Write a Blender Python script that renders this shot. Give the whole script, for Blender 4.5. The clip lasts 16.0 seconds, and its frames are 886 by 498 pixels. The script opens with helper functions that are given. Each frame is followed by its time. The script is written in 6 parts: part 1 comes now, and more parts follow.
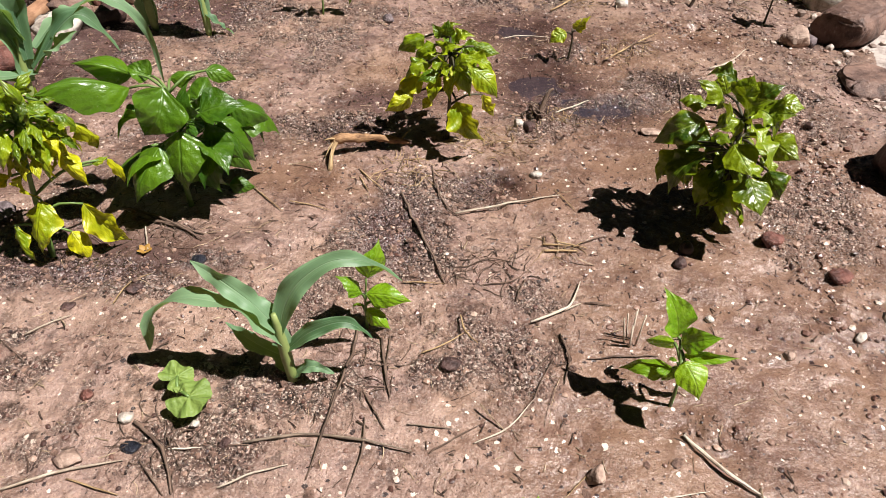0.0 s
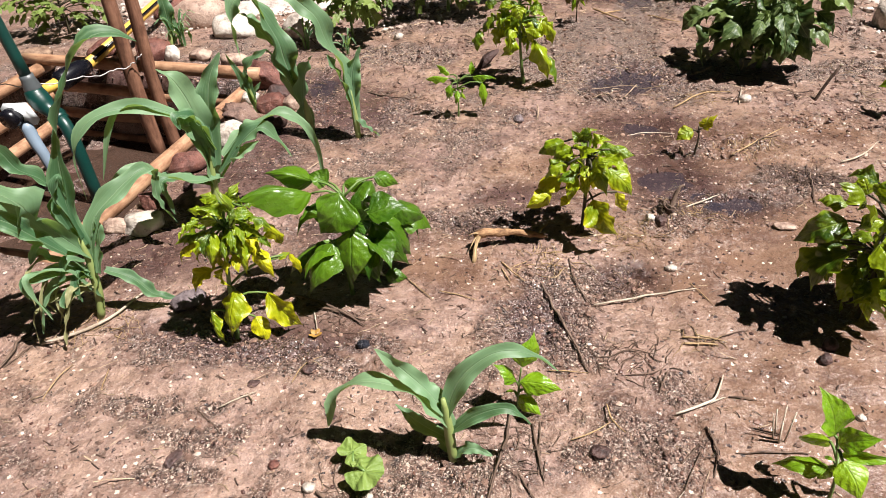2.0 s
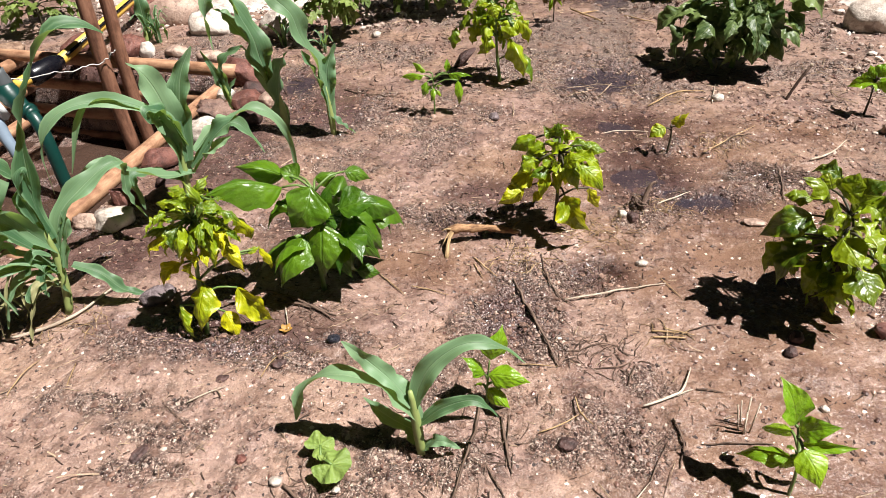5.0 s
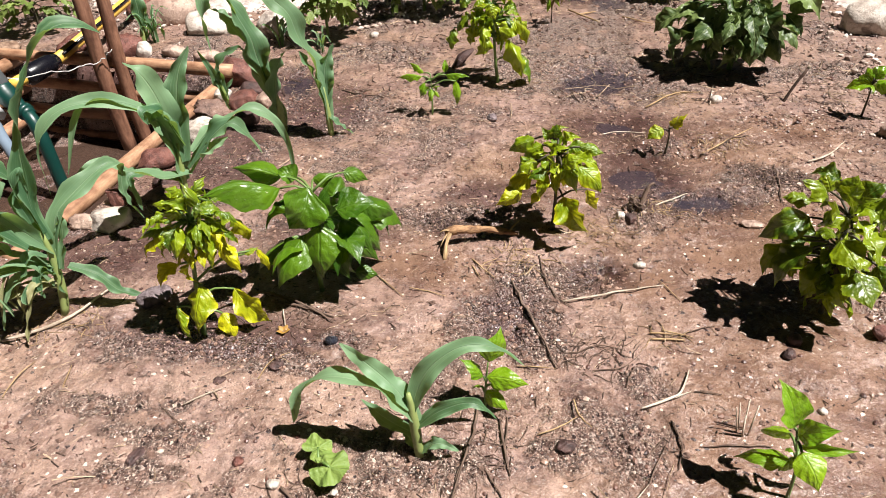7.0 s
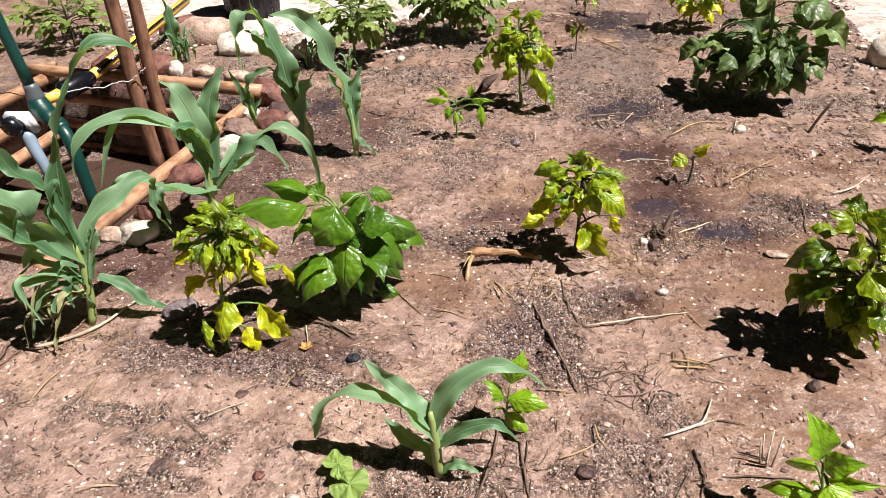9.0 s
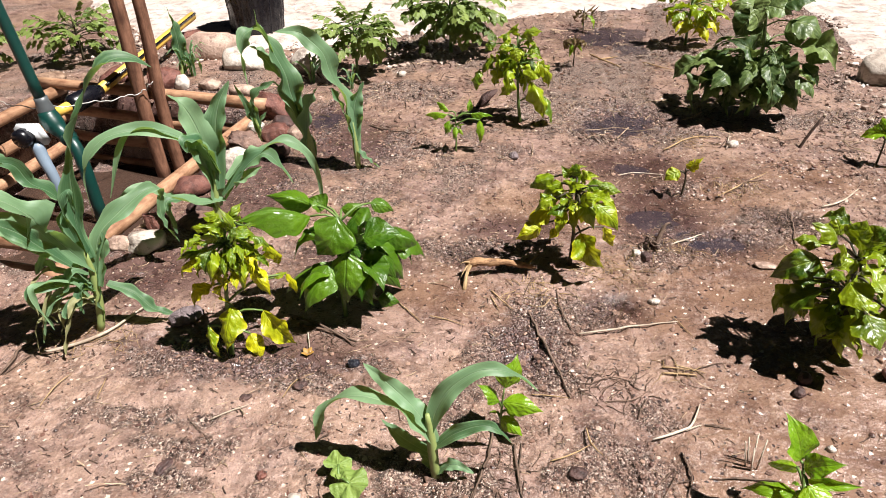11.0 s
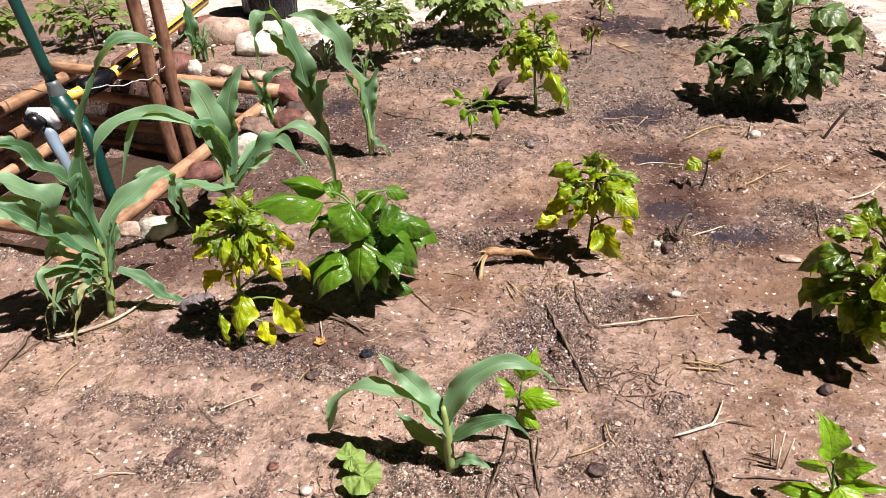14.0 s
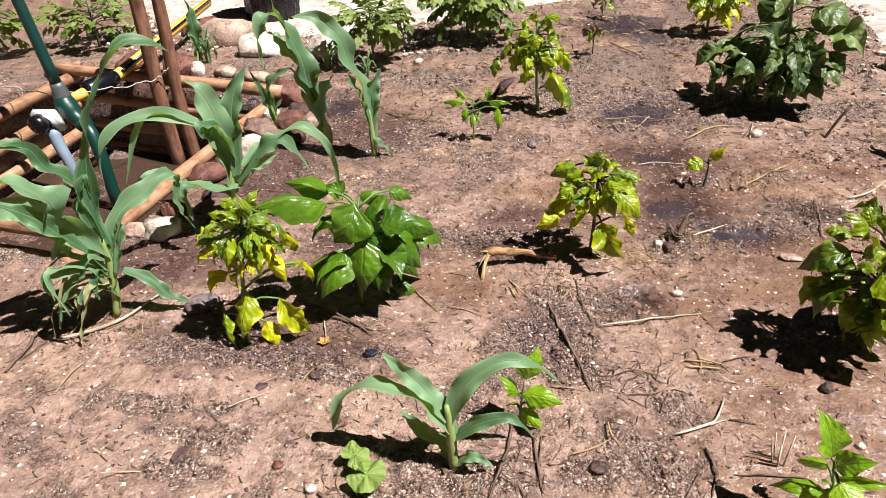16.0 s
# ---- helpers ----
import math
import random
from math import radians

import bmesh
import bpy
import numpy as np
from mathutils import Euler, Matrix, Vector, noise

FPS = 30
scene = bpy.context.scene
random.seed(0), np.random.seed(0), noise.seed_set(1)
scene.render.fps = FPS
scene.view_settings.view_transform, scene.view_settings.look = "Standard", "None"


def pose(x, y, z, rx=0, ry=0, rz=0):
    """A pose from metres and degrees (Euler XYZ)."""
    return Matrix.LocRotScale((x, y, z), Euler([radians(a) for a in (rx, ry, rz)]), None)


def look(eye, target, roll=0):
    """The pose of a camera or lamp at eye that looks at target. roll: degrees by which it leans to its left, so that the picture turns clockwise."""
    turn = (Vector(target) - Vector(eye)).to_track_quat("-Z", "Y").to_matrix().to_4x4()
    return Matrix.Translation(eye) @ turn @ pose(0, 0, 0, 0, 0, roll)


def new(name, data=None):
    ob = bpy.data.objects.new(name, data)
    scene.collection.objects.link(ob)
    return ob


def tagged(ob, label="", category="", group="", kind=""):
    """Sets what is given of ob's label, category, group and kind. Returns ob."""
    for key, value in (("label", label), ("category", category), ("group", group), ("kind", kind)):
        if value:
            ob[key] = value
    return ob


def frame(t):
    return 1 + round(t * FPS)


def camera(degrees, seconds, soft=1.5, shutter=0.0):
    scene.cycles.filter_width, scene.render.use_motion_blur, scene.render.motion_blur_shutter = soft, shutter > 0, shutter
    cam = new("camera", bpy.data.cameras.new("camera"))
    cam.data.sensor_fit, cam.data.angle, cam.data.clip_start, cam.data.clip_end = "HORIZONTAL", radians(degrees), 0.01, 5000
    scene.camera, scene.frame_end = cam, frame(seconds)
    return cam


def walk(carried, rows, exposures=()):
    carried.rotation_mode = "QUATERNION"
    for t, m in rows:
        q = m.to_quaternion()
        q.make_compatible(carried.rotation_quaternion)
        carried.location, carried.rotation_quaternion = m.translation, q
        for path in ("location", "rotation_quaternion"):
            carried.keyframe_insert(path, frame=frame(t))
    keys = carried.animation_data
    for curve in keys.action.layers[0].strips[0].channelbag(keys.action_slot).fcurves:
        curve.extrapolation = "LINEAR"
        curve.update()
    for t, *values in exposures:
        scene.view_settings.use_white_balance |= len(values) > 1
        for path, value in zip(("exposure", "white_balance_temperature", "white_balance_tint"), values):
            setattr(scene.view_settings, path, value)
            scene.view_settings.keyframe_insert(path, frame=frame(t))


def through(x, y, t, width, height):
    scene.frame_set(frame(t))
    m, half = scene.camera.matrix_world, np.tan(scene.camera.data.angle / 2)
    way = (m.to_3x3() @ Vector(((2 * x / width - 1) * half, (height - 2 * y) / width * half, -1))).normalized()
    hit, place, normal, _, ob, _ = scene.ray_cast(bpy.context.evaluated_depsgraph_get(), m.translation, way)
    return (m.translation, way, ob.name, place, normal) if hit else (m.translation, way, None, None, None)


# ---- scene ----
cam = camera(66.0, 16.0, soft=0.6)
PATH = [
    (0, (0.053, 0.079, 0.869), (0.046, 1.558, -0.478), 1.8),
    (0.2, (0.066, 0.086, 0.854), (0.102, 1.565, -0.491), 3.0),
    (0.5, (0.071, 0.066, 0.856), (0.13, 1.606, -0.418), 3.4),
    (0.7, (0.064, 0.054, 0.862), (0.124, 1.593, -0.414), 4.2),
    (1, (0.046, 0.026, 0.882), (-0.001, 1.544, -0.419), 2.5),
    (1.2, (0.007, 0.021, 0.878), (-0.041, 1.536, -0.427), 2.5),
    (1.4, (-0.018, 0.025, 0.89), (-0.151, 1.51, -0.443), 0.2),
    (1.5, (-0.023, 0.045, 0.918), (-0.205, 1.54, -0.398), -0.9),
    (1.7, (-0.039, 0.026, 0.951), (-0.308, 1.572, -0.289), -3.6),
    (2, (-0.035, 0.008, 0.961), (-0.335, 1.603, -0.207), -4.0),
    (2.5, (-0.021, 0.001, 0.955), (-0.326, 1.609, -0.195), -3.7),
    (3, (-0.014, -0.009, 0.94), (-0.3, 1.586, -0.232), -2.6),
    (3.5, (-0.024, -0.008, 0.953), (-0.296, 1.592, -0.216), -2.9),
    (4, (-0.014, 0.0, 0.95), (-0.272, 1.603, -0.217), -3.1),
    (6.5, (-0.007, 0.004, 0.947), (-0.257, 1.61, -0.217), -2.9),
    (7, (-0.012, 0.006, 0.948), (-0.256, 1.613, -0.218), -2.7),
    (7.5, (-0.006, 0.0, 0.946), (-0.24, 1.614, -0.212), -2.1),
    (8, (-0.02, 0.001, 0.945), (-0.256, 1.63, -0.19), -1.4),
    (8.5, (-0.02, -0.009, 0.95), (-0.294, 1.626, -0.168), -1.7),
    (9, (-0.026, -0.008, 0.95), (-0.32, 1.631, -0.157), -2.0),
    (11.3, (-0.011, -0.053, 0.972), (-0.313, 1.608, -0.1), -1.7),
    (11.5, (-0.025, -0.053, 0.958), (-0.327, 1.608, -0.114), -1.0),
    (12, (-0.025, -0.035, 0.961), (-0.347, 1.616, -0.121), -2.7),
    (12.5, (-0.02, -0.031, 0.955), (-0.34, 1.611, -0.14), -2.4),
    (13, (-0.023, -0.029, 0.957), (-0.357, 1.609, -0.141), -2.6),
    (13.5, (-0.024, -0.028, 0.955), (-0.359, 1.611, -0.14), -2.5),
    (14, (-0.03, -0.027, 0.95), (-0.356, 1.612, -0.148), -1.7),
    (14.5, (-0.026, -0.028, 0.954), (-0.352, 1.608, -0.15), -2.1),
    (15, (-0.026, -0.029, 0.958), (-0.36, 1.604, -0.147), -2.4),
    (15.5, (-0.03, -0.033, 0.954), (-0.361, 1.601, -0.151), -2.0),
    (16, (-0.029, -0.035, 0.955), (-0.362, 1.603, -0.143), -2.0),
]
walk(cam, [(t, look(eye, target, roll)) for t, eye, target, roll in PATH],
     ((0, 0.96), (1.2, 0.97), (2.0, 1.18), (16.0, 1.20)))

# ---- world, sun, exposure ----
SHADE = Vector((-0.52, 0.11, -1.0))          # how a shadow falls for one metre of height
sun_data = bpy.data.lights.new("sun", "SUN")
sun_data.energy, sun_data.angle, sun_data.color = 5.0, radians(0.55), (1.0, 0.955, 0.92)
sun = new("sun", sun_data)
sun.matrix_world = look(-SHADE * 10, (0, 0, 0))
world = bpy.data.worlds.new("sky")
scene.world = world
world.use_nodes = True
sky = world.node_tree.nodes.new("ShaderNodeTexSky")
sky.sky_type, sky.sun_disc = "NISHITA", False
sky.sun_elevation = math.atan2(1.0, math.hypot(SHADE.x, SHADE.y))
sky.sun_rotation = math.atan2(-SHADE.x, -SHADE.y)
back = world.node_tree.nodes["Background"]
back.inputs["Strength"].default_value = 0.0016
world.node_tree.links.new(sky.outputs[0], back.inputs[0])


# ---- materials ----
class Nodes:
    """A short way to write a node material."""

    def __init__(self, name):
        self.mat = bpy.data.materials.new(name)
        self.mat.use_nodes = True
        self.tree = self.mat.node_tree
        self.bsdf = self.tree.nodes["Principled BSDF"]
        self.out = self.tree.nodes["Material Output"]

    def put(self, socket, value):
        if value is None:
            return
        if isinstance(value, bpy.types.NodeSocket):
            self.tree.links.new(value, socket)
        else:
            socket.default_value = value

    def add(self, kind, **values):
        node = self.tree.nodes.new(kind)
        for key, value in values.items():
            self.put(node.inputs[key], value)
        return node

    def place(self):
        return self.add("ShaderNodeTexCoord").outputs["Object"]

    def noise(self, where, scale, detail=4.0, rough=0.6):
        return self.add("ShaderNodeTexNoise", Vector=where, Scale=scale, Detail=detail, Roughness=rough).outputs["Fac"]

    def cells(self, where, scale):
        return self.add("ShaderNodeTexVoronoi", Vector=where, Scale=scale)

    def ramp(self, fac, *stops):
        node = self.add("ShaderNodeValToRGB", Fac=fac)
        while len(node.color_ramp.elements) < len(stops):
            node.color_ramp.elements.new(0.5)
        for el, (at, col) in zip(node.color_ramp.elements, stops):
            el.position, el.color = at, (*col, 1) if isinstance(col, tuple) else (col, col, col, 1)
        return node.outputs["Color"]

    def mix(self, fac, a, b, how="MIX"):
        node = self.tree.nodes.new("ShaderNodeMix")
        node.data_type, node.blend_type = "RGBA", how
        self.put(node.inputs[0], fac)
        self.put(node.inputs[6], (*a, 1) if isinstance(a, tuple) else a)
        self.put(node.inputs[7], (*b, 1) if isinstance(b, tuple) else b)
        return node.outputs[2]

    def math(self, how, a, b=0.0, c=0.0, clamp=False):
        node = self.tree.nodes.new("ShaderNodeMath")
        node.operation, node.use_clamp = how, clamp
        for socket, value in zip(node.inputs, (a, b, c)):
            self.put(socket, value)
        return node.outputs[0]

    def bump(self, height, strength, distance):
        node = self.add("ShaderNodeBump", Height=height, Strength=strength, Distance=distance)
        self.put(self.bsdf.inputs["Normal"], node.outputs[0])
        return node.outputs[0]

    def finish(self, colour, rough=0.8, specular=0.4):
        self.put(self.bsdf.inputs["Base Color"], (*colour, 1) if isinstance(colour, tuple) else colour)
        self.put(self.bsdf.inputs["Roughness"], rough)
        self.put(self.bsdf.inputs["Specular IOR Level"], specular)
        return self.mat


# damp hollows in the bed, plus painted pit shade: centre x, y, half width, half depth
DAMP_AND_SHADE = [(0.25, 2.00, 0.22, 0.15), (0.29, 1.78, 0.12, 0.14), (0.43, 1.57, 0.15, 0.09), (0.30, 1.66, 0.17, 0.16), (-2.15, 1.9, 0.16, 0.7), (-1.6, 2.42, 0.60, 0.16), (-1.65, 1.85, 0.55, 0.60), (-0.05, 1.10, 0.09, 0.14),
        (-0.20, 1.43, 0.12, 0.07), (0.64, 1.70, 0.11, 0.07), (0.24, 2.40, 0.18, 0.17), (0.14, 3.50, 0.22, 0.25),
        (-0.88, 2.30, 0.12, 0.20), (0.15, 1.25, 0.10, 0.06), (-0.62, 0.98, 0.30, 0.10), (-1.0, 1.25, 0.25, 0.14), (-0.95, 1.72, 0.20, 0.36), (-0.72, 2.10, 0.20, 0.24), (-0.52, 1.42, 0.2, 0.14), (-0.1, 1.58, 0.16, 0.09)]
PUDDLES = [(0.235, 2.00, 0.105, 0.045), (0.28, 1.70, 0.075, 0.075), (0.42, 1.57, 0.085, 0.035), (0.22, 2.40, 0.10, 0.12), (0.13, 3.50, 0.14, 0.22), (-0.87, 2.31, 0.07, 0.14)]


# drier, paler stretches of the bed
DRY = [(-0.22, 0.66, 0.25, 0.14), (-0.75, 0.70, 0.75, 0.45), (0.50, 0.80, 0.20, 0.22), (-0.2, 0.55, 0.4, 0.22), (1.15, 2.7, 0.5, 0.7), (0.45, 1.1, 0.2, 0.2)]


# washed, smooth stretches of wet mud
SMOOTH = [(0.62, 0.86, 0.48, 0.42), (0.78, 1.42, 0.26, 0.28), (0.24, 1.22, 0.16, 0.10), (0.36, 0.62, 0.3, 0.2), (0.75, 2.0, 0.22, 0.16), (0.52, 1.36, 0.40, 0.32), (0.42, 1.88, 0.32, 0.22), (-0.28, 1.25, 0.22, 0.12), (0.05, 1.72, 0.25, 0.14)]


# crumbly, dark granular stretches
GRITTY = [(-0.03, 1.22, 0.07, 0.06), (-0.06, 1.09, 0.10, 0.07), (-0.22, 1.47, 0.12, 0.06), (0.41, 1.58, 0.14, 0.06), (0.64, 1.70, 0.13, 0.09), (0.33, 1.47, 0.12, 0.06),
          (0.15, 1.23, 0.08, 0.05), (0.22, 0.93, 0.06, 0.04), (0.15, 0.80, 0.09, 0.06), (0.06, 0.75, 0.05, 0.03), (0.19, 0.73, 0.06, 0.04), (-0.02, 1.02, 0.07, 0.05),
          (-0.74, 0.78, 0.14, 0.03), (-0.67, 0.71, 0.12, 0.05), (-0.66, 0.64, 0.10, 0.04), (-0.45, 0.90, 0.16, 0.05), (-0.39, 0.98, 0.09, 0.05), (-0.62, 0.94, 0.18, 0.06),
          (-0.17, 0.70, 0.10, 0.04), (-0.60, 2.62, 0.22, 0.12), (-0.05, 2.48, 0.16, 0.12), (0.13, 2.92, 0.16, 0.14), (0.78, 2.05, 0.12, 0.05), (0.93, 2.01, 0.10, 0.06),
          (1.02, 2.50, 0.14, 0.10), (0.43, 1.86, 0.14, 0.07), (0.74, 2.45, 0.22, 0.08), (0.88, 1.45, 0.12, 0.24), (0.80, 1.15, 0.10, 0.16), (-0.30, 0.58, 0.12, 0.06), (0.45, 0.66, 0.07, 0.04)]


def patches(n, where, spots, reach):
    """One inside the given ovals, fading to nought outside them."""
    most = 0.0
    for x, y, a, b in spots:
        off = n.add("ShaderNodeVectorMath")
        off.operation = "SUBTRACT"
        n.put(off.inputs[0], where)
        off.inputs[1].default_value = (x + 0.025, y + 0.025, 0.025)
        size = n.add("ShaderNodeVectorMath")
        size.operation = "DIVIDE"
        n.put(size.inputs[0], off.outputs[0])
        size.inputs[1].default_value = (a, b, 0.5)
        far = n.add("ShaderNodeVectorMath")
        far.operation = "LENGTH"
        n.put(far.inputs[0], size.outputs[0])
        most = n.math("MAXIMUM", most, n.math("SUBTRACT", reach, far.outputs["Value"], clamp=True))
    return most


def soil_material():
    """Damp sandy loam: smooth washed mud, dark granular stretches by the ground's own grit value, wet hollows, shade
    painted in the pit.
    """
    n = Nodes("soil")
    p = n.place()
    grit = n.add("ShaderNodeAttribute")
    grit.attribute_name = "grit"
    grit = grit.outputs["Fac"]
    broad, mid, fine, dust = n.noise(p, 4.0, 5, 0.65), n.noise(p, 17, 6, 0.68), n.noise(p, 95, 4, 0.72), n.noise(p, 340, 3, 0.75)
    warped = n.mix(0.05, p, n.add("ShaderNodeTexNoise", Vector=p, Scale=9.0, Detail=5.0).outputs["Color"], "ADD")
    # ovals left of x = -1.5 put the pit's shade into the colour
    wet = patches(n, warped, DAMP_AND_SHADE, 1.22)
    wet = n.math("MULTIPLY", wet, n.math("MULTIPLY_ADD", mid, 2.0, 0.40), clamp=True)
    dry = patches(n, warped, DRY, 1.2)
    smooth = n.math("MULTIPLY", patches(n, warped, SMOOTH, 1.3), n.math("MULTIPLY_ADD", n.noise(p, 7, 6, 0.7), 2.6, -0.35), clamp=True)
    # mud: mauve-brown to orange-tan
    mud = n.ramp(mid, (0.30, (0.112, 0.063, 0.048)), (0.44, (0.226, 0.141, 0.108)), (0.58, (0.300, 0.195, 0.152)), (0.74, (0.42, 0.288, 0.231)))
    mud = n.mix(n.ramp(broad, (0.40, 0.0), (0.62, 0.6)), mud, n.mix(1.0, mud, (0.97, 0.92, 0.76), "MULTIPLY"))
    mud = n.mix(n.ramp(broad, (0.38, 0.6), (0.56, 0.0)), mud, n.mix(1.0, mud, (0.97, 0.96, 1.05), "MULTIPLY"))
    mud = n.mix(n.math("MULTIPLY", dry, 0.30), mud, (0.36, 0.243, 0.192))
    mud = n.mix(n.math("MULTIPLY", smooth, 0.85), mud, (0.165, 0.094, 0.061))
    stain = n.ramp(n.noise(p, 6.5, 9, 0.72), (0.46, 0.0), (0.58, 0.72))
    mud = n.mix(stain, mud, n.mix(1.0, mud, (0.50, 0.44, 0.45), "MULTIPLY"))
    # separate grains at two sizes
    coarse, small = n.cells(p, 150), n.cells(p, 330)
    one = n.add("ShaderNodeSeparateColor", Color=coarse.outputs["Color"])
    two = n.add("ShaderNodeSeparateColor", Color=small.outputs["Color"])
    stops = ((0.0, (0.024, 0.013, 0.012)), (0.30, (0.090, 0.051, 0.042)), (0.62, (0.215, 0.130, 0.102)), (0.86, (0.36, 0.24, 0.19)), (1.0, (0.62, 0.52, 0.45)))
    grains = n.mix(0.5, n.ramp(one.outputs[0], *stops), n.ramp(two.outputs[1], *stops))
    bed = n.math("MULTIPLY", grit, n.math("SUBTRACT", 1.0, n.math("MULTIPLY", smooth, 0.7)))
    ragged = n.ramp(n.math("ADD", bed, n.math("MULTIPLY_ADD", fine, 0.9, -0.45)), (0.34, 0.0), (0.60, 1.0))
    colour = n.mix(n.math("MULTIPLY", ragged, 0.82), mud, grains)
    # hollows with shade painted in, and crumbs, a finger's width across, then loose specks, dark and pale
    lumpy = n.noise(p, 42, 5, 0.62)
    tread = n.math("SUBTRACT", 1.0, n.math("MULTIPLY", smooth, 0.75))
    # the low spots of the bump get their shade as darker colour
    hollow_shade = n.math("MULTIPLY", n.ramp(lumpy, (0.37, 1.0), (0.44, 0.0)), n.math("MULTIPLY", tread, n.math("MULTIPLY_ADD", grit, 0.6, 0.55)), clamp=True)
    colour = n.mix(n.math("MULTIPLY", hollow_shade, 0.85), colour, n.mix(1.0, colour, (0.20, 0.17, 0.17), "MULTIPLY"))
    crests = n.ramp(n.noise(n.add("ShaderNodeMapping", Vector=p, Location=(3.1, 1.7, 0.0)).outputs[0], 58, 4, 0.62), (0.57, 0.0), (0.66, 0.6))
    colour = n.mix(n.math("MULTIPLY", crests, tread), colour, (0.42, 0.282, 0.218))
    calm = n.math("MULTIPLY_ADD", ragged, 0.75, 0.25, clamp=True)
    calm = n.math("MULTIPLY", calm, n.math("SUBTRACT", 1.0, n.math("MULTIPLY", smooth, 0.7)))
    colour = n.mix(calm, colour, n.mix(1.0, colour, n.ramp(fine, (0.37, 0.20), (0.47, 0.95), (0.68, 1.30)), "MULTIPLY"))
    colour = n.mix(n.ramp(dust, (0.36, 0.80), (0.44, 0.0)), colour, n.mix(1.0, colour, (0.30, 0.26, 0.26), "MULTIPLY"))
    specks = n.cells(n.mix(0.009, p, n.add("ShaderNodeTexNoise", Vector=p, Scale=160.0, Detail=3.0).outputs["Color"], "ADD"), 70)
    pick = n.add("ShaderNodeSeparateColor", Color=specks.outputs["Color"])
    dot = n.math("LESS_THAN", specks.outputs["Distance"], n.math("MULTIPLY", pick.outputs[2], 0.30))
    colour = n.mix(n.math("MULTIPLY", n.math("GREATER_THAN", pick.outputs[0], 0.78), dot), colour, (0.62, 0.50, 0.41))
    colour = n.mix(n.math("MULTIPLY", n.math("LESS_THAN", pick.outputs[0], 0.40), dot), colour, (0.030, 0.017, 0.016))
    sand = n.ramp(n.noise(p, 230, 2, 0.7), (0.57, 0.0), (0.63, 0.80))
    colour = n.mix(n.math("MULTIPLY", sand, calm), colour, (0.66, 0.54, 0.45))
    # damp and pit shade darken here; the bluish tilt paints in sky sheen
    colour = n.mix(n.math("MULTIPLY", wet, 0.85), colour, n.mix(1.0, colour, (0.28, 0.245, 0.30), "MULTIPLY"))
    rough = n.math("MULTIPLY_ADD", fine, 0.40, 0.16)
    rough = n.math("SUBTRACT", rough, n.math("MULTIPLY_ADD", smooth, 0.16, n.math("MULTIPLY", wet, 0.16)))
    high = n.math("ADD", n.math("MULTIPLY", mid, 0.45), n.math("MULTIPLY", fine, n.math("MULTIPLY_ADD", ragged, 0.16, 0.08)))
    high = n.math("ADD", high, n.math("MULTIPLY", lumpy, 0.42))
    lumps = n.math("MULTIPLY_ADD", one.outputs[0], 0.40, n.math("MULTIPLY", coarse.outputs["Distance"], -0.40))
    high = n.math("ADD", high, n.math("MULTIPLY", ragged, lumps))
    high = n.math("ADD", high, n.math("MULTIPLY", dust, n.math("MULTIPLY_ADD", ragged, 0.12, 0.07)))
    high = n.math("MULTIPLY", high, n.math("SUBTRACT", 1.0, n.math("MAXIMUM", n.math("MULTIPLY", smooth, 0.55), n.math("MULTIPLY", wet, 0.72))))
    relief = n.bump(high, 1.0, 0.022)
    n.put(n.bsdf.inputs["Coat Weight"], n.math("MULTIPLY_ADD", wet, 0.4, n.math("MULTIPLY", n.ramp(dust, (0.50, 0.0), (0.60, 1.0)), 0.6)))
    n.put(n.bsdf.inputs["Coat Roughness"], 0.14)
    n.put(n.bsdf.inputs["Coat Normal"], relief)
    return n.finish(colour, rough, 0.5)


def rock_material(name, dark, light, fleck=(0.5, 0.45, 0.4), scale=18, rough=0.75):
    n = Nodes(name)
    p = n.place()
    a, b = n.noise(p, scale, 6, 0.65), n.noise(p, scale * 7, 4, 0.7)
    colour = n.ramp(a, (0.32, dark), (0.66, light))
    colour = n.mix(n.ramp(b, (0.58, 0.0), (0.70, 0.6)), colour, fleck)
    colour = n.mix(n.add("ShaderNodeObjectInfo").outputs["Random"], colour, n.mix(1.0, colour, (0.8, 0.78, 0.77), "MULTIPLY"))
    colour = n.mix(n.ramp(n.noise(p, scale * 2.3, 5, 0.7), (0.36, 0.8), (0.50, 0.0)), colour, n.mix(1.0, colour, (0.42, 0.38, 0.37), "MULTIPLY"))
    n.bump(n.math("ADD", a, n.math("MULTIPLY", b, 0.5)), 1.0, 0.010)
    return n.finish(colour, n.math("MULTIPLY_ADD", b, 0.3, rough - 0.2), 0.4)


def gravel_material():
    n = Nodes("gravel")
    rand = n.add("ShaderNodeNewGeometry").outputs["Random Per Island"]
    colour = n.ramp(rand, (0.0, (0.040, 0.021, 0.018)), (0.24, (0.125, 0.058, 0.044)), (0.50, (0.25, 0.150, 0.112)), (0.90, (0.38, 0.255, 0.192)), (1.0, (0.64, 0.55, 0.47)))
    colour = n.mix(n.noise(n.place(), 160), colour, n.mix(1.0, colour, (0.62, 0.57, 0.54), "MULTIPLY"))
    return n.finish(colour, 0.40, 0.5)


